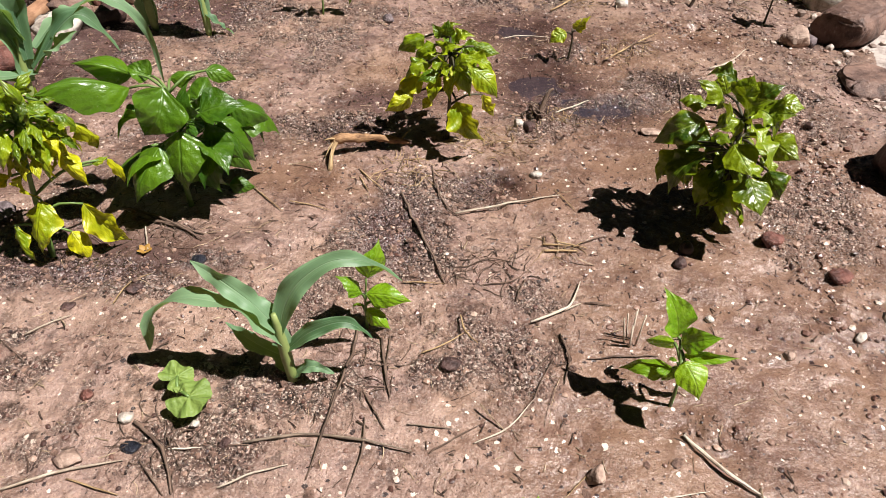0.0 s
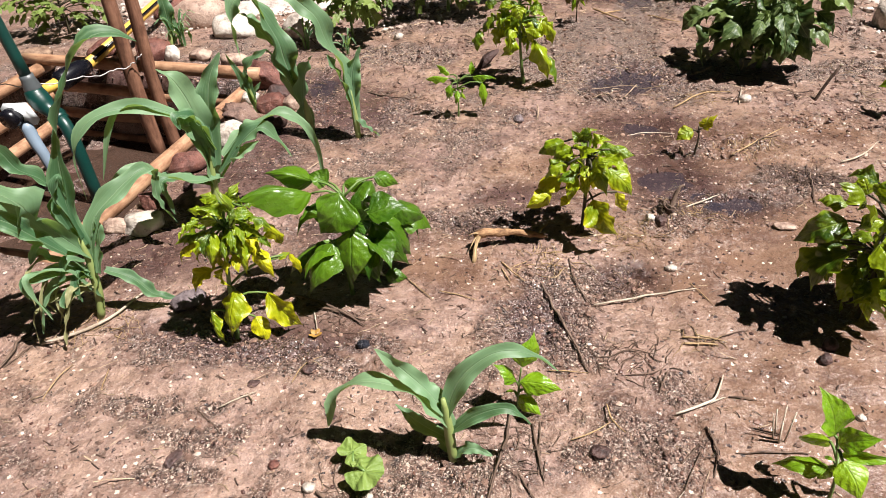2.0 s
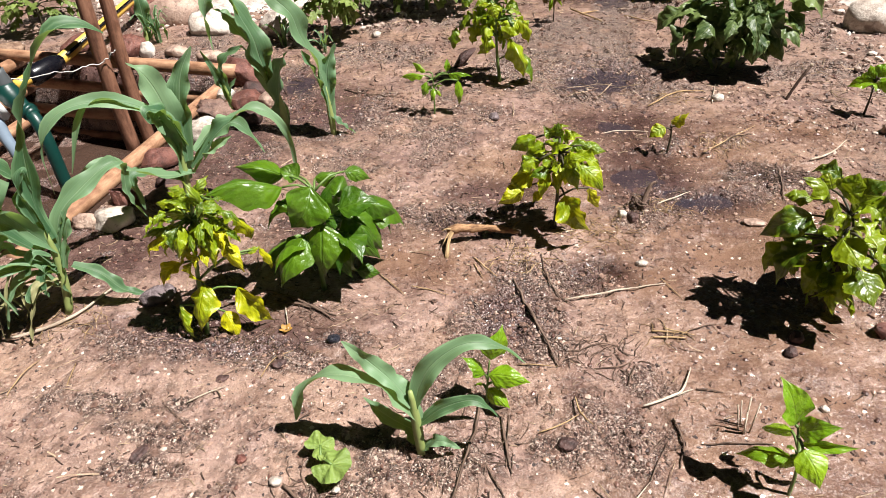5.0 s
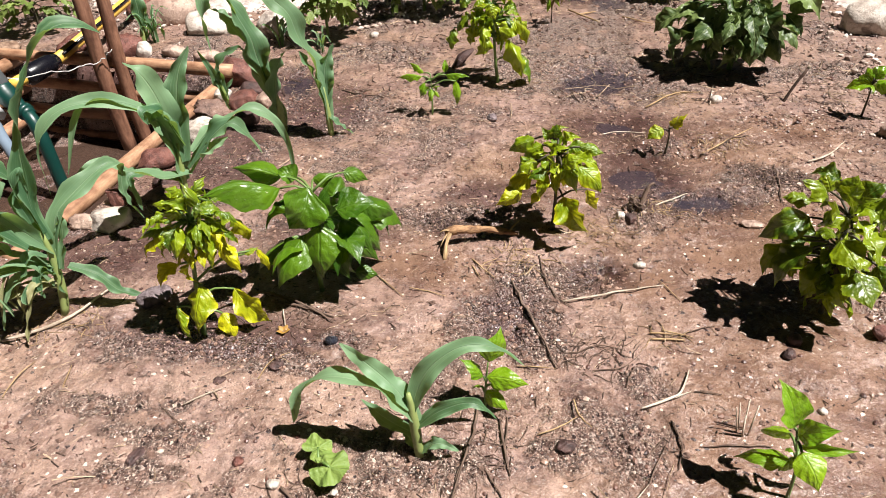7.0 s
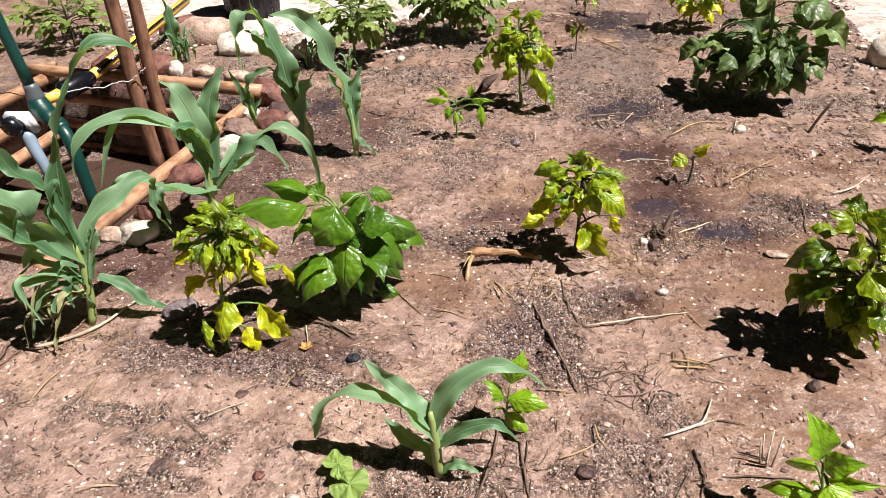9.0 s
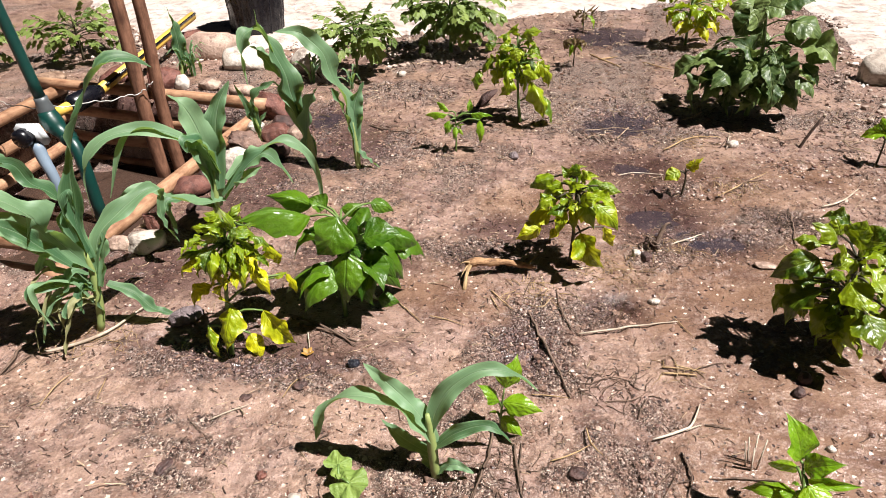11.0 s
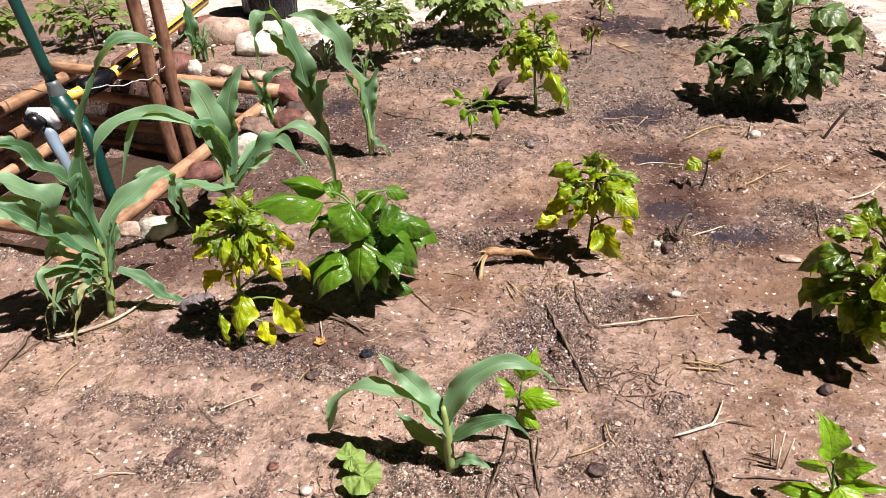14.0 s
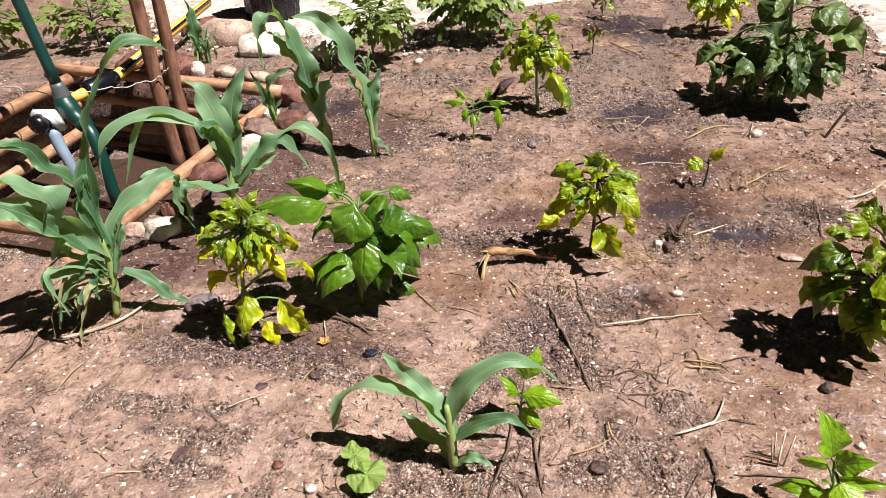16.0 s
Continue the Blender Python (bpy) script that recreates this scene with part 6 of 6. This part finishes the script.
twig("dark", 0.0027, (-0.360, 0.569), (-0.312, 0.521))
twig("straw", 0.0017, (0.262, 0.577), (0.227, 0.542))
twig("dark", 0.0022, (-0.219, 0.606), (-0.254, 0.600))

# the peeled branch with its shadowed foot
random.seed(7)
log = empty("broken_branch", pose(-0.12, 1.37, height(-0.12, 1.37)), "short peeled orange-brown branch lying by a pepper plant", "branch")
bm = bmesh.new()
tube(bm, spline(((-0.088, -0.03, 0.040), (-0.06, -0.022, 0.045), (-0.03, -0.008, 0.036), (0.01, 0.002, 0.034), (0.05, 0.014, 0.020), (0.085, 0.02, 0.012)), 22),
     [0.006, 0.0115, 0.009, 0.0105, 0.008, 0.009, 0.0065, 0.004], 10, 0.20)
part("limb", bm, BARK_LOG, log)
bm = bmesh.new()
tube(bm, spline(((-0.072, -0.026, 0.045), (-0.081, -0.055, 0.030), (-0.083, -0.09, 0.004)), 8), [0.0062, 0.0045, 0.005], 7, 0.15)
part("side_shoot", bm, STRAW, log)
for foot, tip in (((-0.075, -0.03, 0.046), (-0.098, -0.045, 0.052)), ((0.062, 0.016, 0.018), (0.085, 0.045, 0.030)), ((-0.08, -0.03, 0.040), (-0.096, -0.06, 0.020))):
    bm = bmesh.new()
    tube(bm, spline((Vector(foot), Vector(foot).lerp(Vector(tip), 0.5) + Vector((0, 0, 0.004)), Vector(tip)), 5), [0.003, 0.001], 5, 0.2)
    part("splinter", bm, STRAW, log)
random.seed(8)
# an upright stub of cane
stub = empty("cane_stub", pose(0.791, 2.208, height(0.791, 2.208)), "short broken grey cane stuck slanting in soil", "cane")
bm = bmesh.new()
tube(bm, spline(((0, 0, -0.02), (0.03, 0.01, 0.05), (0.062, 0.02, 0.105)), 6), [0.005, 0.0048], 7, 0.08)
part("cane", bm, DARK_LITTER, stub)
bm = bmesh.new()
tube(bm, [Vector((0.062, 0.02, 0.105)), Vector((0.066, 0.021, 0.112))], [0.0055, 0.005], 7, 0.08)
part("cut_end", bm, PALE_STICK, stub, "pale cut end")
# a tuft of cut straw by the seedling
tuft = empty("straw_tuft", pose(0.372, 0.825, height(0.372, 0.825)), "tuft of cut straw stubble standing in soil", "straw tuft")
for k in range(7):
    bm = bmesh.new()
    a, b = random.uniform(-0.03, 0.025), random.uniform(-0.012, 0.012)
    tube(bm, [Vector((a * 0.5, b, -0.01)), Vector((a, b * 1.5, random.uniform(0.05, 0.078)))], [0.0016, 0.0012], 5)
    part("straw", bm, PALE_STICK, tuft)
# a fallen yellow blossom
blossom = empty("fallen_blossom", pose(-0.502, 0.996, height(-0.502, 0.996)), "small wilted orange-yellow blossom on soil", "flower")
for k in range(5):
    bm = bmesh.new()
    t = k * 1.25
    d = Vector((math.cos(t), math.sin(t), 0.5))
    e = Vector((-d.y, d.x, 0.1)) * 0.006
    strip(bm, [[d * 0.002 - e * 0.3, d * 0.002, d * 0.002 + e * 0.3], [d * 0.008 - e, d * 0.008 + Vector((0, 0, 0.003)), d * 0.008 + e], [d * 0.014 - e * 0.3, d * 0.014, d * 0.014 + e * 0.3]])
    part("petal", bm, YELLOW_PETAL, blossom)


# the uprooted stub with curled roots beside the puddle
random.seed(15)
dead = empty("dead_stub", pose(0.278, 1.535, height(0.278, 1.535)), "uprooted dead stalk with curled dark roots on mud", "dead stalk")
bm = bmesh.new()
tube(bm, spline(((-0.012, -0.012, 0.0), (-0.004, -0.004, 0.03), (0.008, 0.006, 0.062), (0.020, 0.010, 0.070)), 9), [0.0065, 0.0055, 0.0045, 0.003], 8, 0.18)
part("stalk", bm, DARK_STICK, dead)
for k in range(9):
    bm = bmesh.new()
    turn, wide = random.uniform(1.8, 4.6), random.uniform(0.018, 0.040)
    line = [Vector((-0.008, -0.008, 0.006))]
    for i in range(1, 7):
        a = turn + (i - 3) * random.uniform(0.25, 0.55)
        line.append(Vector((math.cos(a) * wide * math.sin(i * 0.5), math.sin(a) * wide * 0.8 * math.sin(i * 0.5), 0.006 + random.uniform(0.3, 1.0) * wide * math.sin(i * 0.52))))
    tube(bm, spline(line, 14), [0.0022, 0.0016, 0.0007], 5, 0.15)
    part("root", bm, DARK_STICK, dead)
random.seed(16)


def root_clump(x, y, a, b, count, material, label, seed):
    """A flat tangle of dead rootlets and shreds."""
    rng = random.Random(seed)
    bm = bmesh.new()
    for k in range(count):
        t, d = rng.uniform(0, math.tau), math.sqrt(rng.random())
        px, py, way = x + a * d * math.cos(t), y + b * d * math.sin(t), rng.uniform(0, math.tau)
        length, line = rng.uniform(0.02, 0.06), []
        rise = rng.uniform(0.0, 0.014) * (1.1 - d)
        for i in range(5):
            way += rng.uniform(-0.5, 0.5)
            px, py = px + math.cos(way) * length / 4, py + math.sin(way) * length / 4
            line.append(Vector((px - x, py - y, height(px, py) - height(x, y) + 0.001 + rise * math.sin(i))))
        tube(bm, line, [rng.uniform(0.0006, 0.0013), 0.0004], 4)
    ob = part("root_clump", bm, material)
    ob.matrix_world = pose(x, y, height(x, y))
    return tagged(ob, label, "dead roots", "clumps of dead roots")


for k, (x, y, a, b, count) in enumerate([(0.63, 1.69, 0.10, 0.06, 150), (-0.21, 1.44, 0.09, 0.05, 110), (0.12, 0.99, 0.09, 0.05, 60), (0.10, 1.22, 0.05, 0.03, 30),
                                         (-0.06, 0.75, 0.05, 0.07, 40), (-0.52, 1.05, 0.12, 0.05, 60), (-0.34, 0.60, 0.07, 0.04, 40), (0.72, 1.62, 0.06, 0.04, 40)]):
    root_clump(x, y, a, b, count, DARK_STICK, "flat tangle of black dead rootlets on soil", 200 + k)
for k, (x, y, a, b, count) in enumerate([(0.15, 1.41, 0.08, 0.07, 70), (-0.04, 1.30, 0.06, 0.04, 40), (0.30, 1.52, 0.06, 0.04, 30), (-1.03, 1.00, 0.13, 0.05, 70),
                                         (0.27, 1.05, 0.04, 0.02, 16), (0.43, 2.22, 0.09, 0.04, 40), (0.52, 1.88, 0.09, 0.06, 40)]):
    root_clump(x, y, a, b, count, STRAW, "loose tangle of dry straw shreds on soil", 230 + k)


# ---- the sunken box of poles ----
def pole(name, a, b, radius, material, parent, seed):
    random.seed(seed)
    a, b = Vector(a), Vector(b)
    bend = (b - a).orthogonal().normalized() * random.uniform(-0.012, 0.012)
    bm = bmesh.new()
    line = spline((a, a.lerp(b, 0.35) + bend, a.lerp(b, 0.7) - bend * 0.5, b), 10)
    tube(bm, line, [radius * 1.05, radius, radius * 0.92], 12, 0.03)
    return part(name, bm, material, parent)


crib = empty("pole_crib", pose(0, 0, 0), "sunken box built log-cabin style of peeled orange-brown poles", "pole box")
corners = [Vector((x, y, 0)) for x, y in BOX]
seed = 60
for level, drop in enumerate((0, 0.112, 0.224, 0.33)):
    for k in range(4):
        a, b = corners[k], corners[(k + 1) % 4]
        way = (b - a).normalized() * 0.075
        z = 0.045 - drop + (-0.022, 0.0, -0.050, 0.012)[k]
        seed += 1
        out = 0.6 + 0.5 * random.random()
        pole("pole", a - way * out + Vector((0, 0, z)), b + way * out + Vector((0, 0, z)), 0.0235, POLE, crib, seed)

posts = [((-1.60, 2.285, PIT - 0.05), (-1.645, 2.33, 0.62)), ((-1.535, 2.31, PIT - 0.05), (-1.575, 2.36, 0.62))]
for k, (a, b) in enumerate(posts):
    stake = empty("wooden_stake", pose(a[0], a[1], a[2]), "weathered red-brown wooden stake standing in the pole box", "stake", "stakes in the pole box")
    pole("stake_body", (0, 0, 0), Vector(b) - Vector(a), 0.027 - 0.003 * k, POST, stake, 90 + k)

# the green standpipe with its valve
pump = empty("standpipe", pose(-1.806, 1.93, PIT), "green standpipe with a white-labelled valve and black cap", "standpipe")
bm = bmesh.new()
tube(bm, spline(((0.033, 0.03, 0.445), (-0.002, 0.04, 0.66), (-0.054, 0.05, 0.98)), 6), [0.019, 0.019], 14)
part("riser_pipe", bm, GREEN_PAINT, pump)
bm = bmesh.new()
tube(bm, [Vector((0.040, 0.03, 0.39)), Vector((0.038, 0.03, 0.41)), Vector((0.035, 0.03, 0.438)), Vector((0.033, 0.03, 0.452))], [0.029, 0.029, 0.023, 0.023], 16)
part("collar", bm, GREY_METAL, pump, "grey ring at the joint")
bm = bmesh.new()
tube(bm, spline(((0.037, 0.03, 0.40), (0.048, 0.025, 0.37), (0.070, 0.018, 0.345), (0.095, 0.010, 0.325), (0.130, 0.0, 0.305)), 12), [0.030, 0.037, 0.036, 0.027, 0.024, 0.024], 16)
valve = part("valve_body", bm, GREEN_PAINT, pump)
bm = bmesh.new()
tube(bm, [Vector((0.104, 0.006, 0.320)), Vector((0.118, 0.003, 0.312))], [0.030, 0.030], 16)
part("flange", bm, GREEN_PAINT, valve)
bm = bmesh.new()
bmesh.ops.create_cube(bm, size=1.0, matrix=pose(0.004, -0.03, 0.338, 24, 0, 6) @ Matrix.Diagonal((0.088, 0.032, 0.088, 1)))
bmesh.ops.bevel(bm, geom=bm.edges[:], offset=0.007, segments=2, affect="EDGES")
plate = part("label_plate", bm, WHITE_PLASTIC, pump, "white moulded housing")
bm = bmesh.new()
tube(bm, [Vector((-0.006, -0.045, 0.340)), Vector((-0.008, -0.080, 0.337)), Vector((-0.008, -0.088, 0.336))], [0.033, 0.033, 0.022], 16)
part("cap", bm, BLACK_PLASTIC, plate, "round black cap")
bm = bmesh.new()
tube(bm, spline(((0.006, -0.03, 0.31), (0.022, -0.042, 0.25), (0.045, -0.05, 0.18), (0.055, -0.05, 0.03)), 7), [0.022, 0.021, 0.018, 0.016], 14)
part("outlet_pipe", bm, SHADED_PLASTIC, pump, "bluish-white outlet pipe, shade in its colour, going down into the pit")
bm = bmesh.new()
tube(bm, spline(((0.120, 0.0, 0.308), (0.145, -0.015, 0.285), (0.165, -0.03, 0.20), (0.175, -0.04, 0.0)), 8), [0.022, 0.022], 12)
part("drop_pipe", bm, GREEN_PAINT, pump)

# the tool lying across the poles
tool = empty("garden_tool", pose(0, 0, 0), "yellow wooden tool handle with a black grip lying over the poles", "tool")
bm = bmesh.new()
tube(bm, [Vector((-1.775, 2.27, 0.095)), Vector((-1.84, 2.78, 0.105)), Vector((-1.915, 3.34, 0.115))], [0.021, 0.021], 12)
part("handle", bm, YELLOW_PAINT, tool)
bm = bmesh.new()
tube(bm, [Vector((-1.80, 2.115, 0.088)), Vector((-1.795, 2.13, 0.09)), Vector((-1.78, 2.24, 0.094)), Vector((-1.775, 2.275, 0.095))], [0.022, 0.036, 0.034, 0.024], 14)
part("grip", bm, BLACK_PLASTIC, tool, "black rubber grip")
bm = bmesh.new()
tube(bm, [Vector((-1.815, 2.06, 0.085)), Vector((-1.80, 2.12, 0.088))], [0.018, 0.021], 12)
part("ferrule", bm, YELLOW_PAINT, tool, "yellow end ring")
bm = bmesh.new()
tube(bm, [Vector((-1.757, 2.30, 0.109)), Vector((-1.897, 3.34, 0.129))], [0.006, 0.006], 6)
part("stripe", bm, BLACK_PLASTIC, tool, "narrow black stripe")
random.seed(12)
bm = bmesh.new()
line = spline(((-2.5, 2.12, 0.12), (-2.15, 2.10, 0.11), (-1.78, 1.97, 0.14), (-1.62, 2.25, 0.09), (-1.55, 2.29, 0.13)), 70)
line = [p + Vector((0, random.uniform(-0.004, 0.004), 0.004 * math.sin(i * 0.9) + random.uniform(-0.002, 0.002))) for i, p in enumerate(line)]
tube(bm, line, [0.0019, 0.0019], 6, 0.1)
tagged(part("wire", bm, WIRE), "thin grey wire strung from the standpipe to a stake", "wire")

# the dark wrapped pot at the back
pot = empty("plant_pot", pose(-1.62, 3.47, 0.0), "black crumpled plastic plant pot on pale ground", "pot")
bm = bmesh.new()
rings = []
for z, r in ((0.0, 0.125), (0.015, 0.13), (0.06, 0.132), (0.11, 0.135), (0.16, 0.138), (0.21, 0.141), (0.26, 0.144), (0.31, 0.147), (0.36, 0.149), (0.395, 0.158), (0.41, 0.158), (0.41, 0.145), (0.35, 0.138)):
    folds = [1 + 0.16 * noise.noise((j * 0.83, z * 3.0, 2.0)) + 0.10 * noise.noise((j * 1.9, z * 9.0, 7.0)) for j in range(96)]
    rings.append([bm.verts.new((math.cos(math.tau * j / 96) * r * folds[j], math.sin(math.tau * j / 96) * r * folds[j], z)) for j in range(96)])
for one, two in zip(rings, rings[1:]):
    for j in range(96):
        bm.faces.new((one[j], one[(j + 1) % 96], two[(j + 1) % 96], two[j]))
part("pot_wall", bm, BLACK_PLASTIC, pot)
bm = bmesh.new()
bm.faces.new([bm.verts.new((math.cos(math.tau * j / 48) * 0.139, math.sin(math.tau * j / 48) * 0.139, 0.36)) for j in range(48)])
part("potting_soil", bm, SOIL, pot)


# ---- grit and litter ----
def scatter_stones(name, count, low, high, area, seed, label, power=3.0, material=GRAVEL, even=0.3, lift=0.05):
    """Many small stones in one mesh: squashed twelve-cornered lumps, half sunk."""
    rng = np.random.default_rng(seed)
    base = bmesh.new()
    bmesh.ops.create_icosphere(base, subdivisions=1, radius=1.0)
    ball = np.array([v.co[:] for v in base.verts])
    tris = np.array([[v.index for v in f.verts] for f in base.faces])
    base.free()
    x, y = rng.uniform(area[0], area[1], count * 5), rng.uniform(area[2], area[3], count * 5)
    keep = np.flatnonzero(rng.uniform(0, 1, len(x)) < even + (1 - even) * grit_at(x, y) ** 1.3)[:count]
    x, y = x[keep], y[keep]
    z = ground_height(x, y)
    fine = z > -0.05
    x, y, z = x[fine], y[fine], z[fine]
    n = len(x)
    r = low + (high - low) * rng.uniform(0, 1, n) ** power
    shape = rng.uniform(0.65, 1.25, (n, 1, 3)) * np.array([1, 1, 0.7])
    lumps = ball[None] * shape * rng.uniform(0.8, 1.2, (n, len(ball), 1)) * r[:, None, None]
    t = rng.uniform(0, math.tau, n)
    c, s = np.cos(t)[:, None], np.sin(t)[:, None]
    px, py = lumps[..., 0] * c - lumps[..., 1] * s, lumps[..., 0] * s + lumps[..., 1] * c
    verts = np.stack([px + x[:, None], py + y[:, None], lumps[..., 2] + (z + r * lift)[:, None]], -1).reshape(-1, 3)
    faces = (tris[None] + (np.arange(n) * len(ball))[:, None, None]).reshape(-1, 3)
    mesh = bpy.data.meshes.new(name)
    mesh.from_pydata(verts.tolist(), [], faces.tolist())
    mesh.materials.append(material)
    return tagged(new(name, mesh), label, "gravel", kind="stuff")


scatter_stones("gravel", 15000, 0.0008, 0.0062, (-1.2, 1.15, 0.38, 2.2), 1, "mixed pale and reddish grit strewn over soil", 5.0, even=0.25)
scatter_stones("soil_crumbs", 24000, 0.0006, 0.0026, (-1.25, 1.2, 0.38, 2.3), 4, "dark crumbs of damp soil", 2.0, CRUMBS, 0.06)
scatter_stones("soil_clods", 3200, 0.0020, 0.0100, (-1.25, 1.2, 0.38, 2.3), 14, "clods of damp reddish-brown soil", 3.0, CLODDY, 0.20, -0.10)
scatter_stones("soil_crumbs", 9000, 0.0012, 0.006, (-2.6, 1.7, 2.0, 4.6), 5, "dark crumbs of damp soil", 2.5, CRUMBS, 0.04)
scatter_stones("soil_clods", 2600, 0.0035, 0.014, (-2.3, 1.5, 2.1, 4.2), 15, "clods of damp reddish-brown soil", 3.0, CLODDY, 0.3, -0.10)
scatter_stones("gravel", 8000, 0.0012, 0.008, (-2.6, 1.7, 1.9, 4.6), 2, "mixed pale and reddish grit strewn over soil", 3.5)
scatter_stones("gravel", 2200, 0.0012, 0.009, (0.66, 1.2, 0.4, 2.4), 3, "coarse grit along the bed's stony edge", 3.0, even=0.5)


def scatter_straws(name, count, area, seed, label, longest=0.085, thick=0.0016, lift=0.006, material=LITTER):
    rng = random.Random(seed)
    verts, faces = [], []
    for k in range(count):
        x, y = rng.uniform(area[0], area[1]), rng.uniform(area[2], area[3])
        if rng.random() > 0.35 + 0.65 * (0.5 + 0.5 * noise.noise((x * 2.6, y * 2.6, 4))):
            continue
        if x > 0.28 and y < 1.5 and rng.random() < 0.55:
            continue
        length, r, t = rng.uniform(0.1, 1) * longest * rng.uniform(0.3, 1), rng.uniform(0.3, 1) * thick, rng.uniform(0, math.tau)
        curl = rng.uniform(-0.7, 0.7) * rng.random()
        line = []
        for i in range(4):
            s = i / 3 - 0.5
            a = t + curl * s
            px, py = x + math.cos(a) * length * s, y + math.sin(a) * length * s
            line.append((px, py, a))
        at = len(verts)
        if height(x, y) < -0.05:
            continue
        tilt = rng.uniform(0, lift)
        for i, (px, py, a) in enumerate(line):
            z = height(px, py) + r * 0.6 + tilt * i / 3
            for dx, dz in ((1, -0.3), (0, 0.9), (-1, -0.3)):
                verts.append((px - math.sin(a) * dx * r, py + math.cos(a) * dx * r, z + dz * r))
        for i in range(3):
            for j in range(3):
                p, q = at + i * 3 + j, at + i * 3 + (j + 1) % 3
                faces.append((p, q, q + 3, p + 3))
    mesh = bpy.data.meshes.new(name)
    mesh.from_pydata(verts, [], faces)
    mesh.materials.append(material)
    return tagged(new(name, mesh), label, "litter", kind="stuff")


scatter_straws("straw_litter", 3000, (-1.25, 1.15, 0.4, 2.3), 5, "fine dry straw and rootlets strewn over soil", 0.040, 0.0010, 0.005)
scatter_stones("gravel", 3200, 0.002, 0.018, (1.1, 2.3, 1.2, 3.9), 7, "pale grit and small stones on the path", 3.5, PALE_GRIT, 0.6, 0.4)
scatter_stones("gravel", 2200, 0.002, 0.018, (-2.4, -0.5, 2.9, 4.2), 8, "pale grit and small stones on the path", 3.5, PALE_GRIT, 0.6, 0.4)
scatter_straws("straw_litter", 2600, (-1.2, 1.4, 2.2, 4.0), 6, "fine dry straw and rootlets strewn over soil", 0.07, 0.0016, 0.008)

scatter_straws("straw_litter", 190, (-1.2, 1.15, 0.42, 2.3), 9, "scattered longer dry stalks on soil", 0.10, 0.0015, 0.02)
scatter_straws("straw_litter", 130, (-1.2, 1.3, 2.2, 4.0), 10, "scattered longer dry stalks on soil", 0.20, 0.0030, 0.03)
scatter_straws("rootlet_litter", 3800, (-1.25, 1.15, 0.4, 2.3), 11, "dark broken rootlets strewn over soil", 0.030, 0.0014, 0.006, DARK_LITTER)
scatter_straws("rootlet_litter", 2600, (-1.6, 1.3, 2.2, 4.0), 12, "dark broken rootlets strewn over soil", 0.07, 0.0026, 0.010, DARK_LITTER)
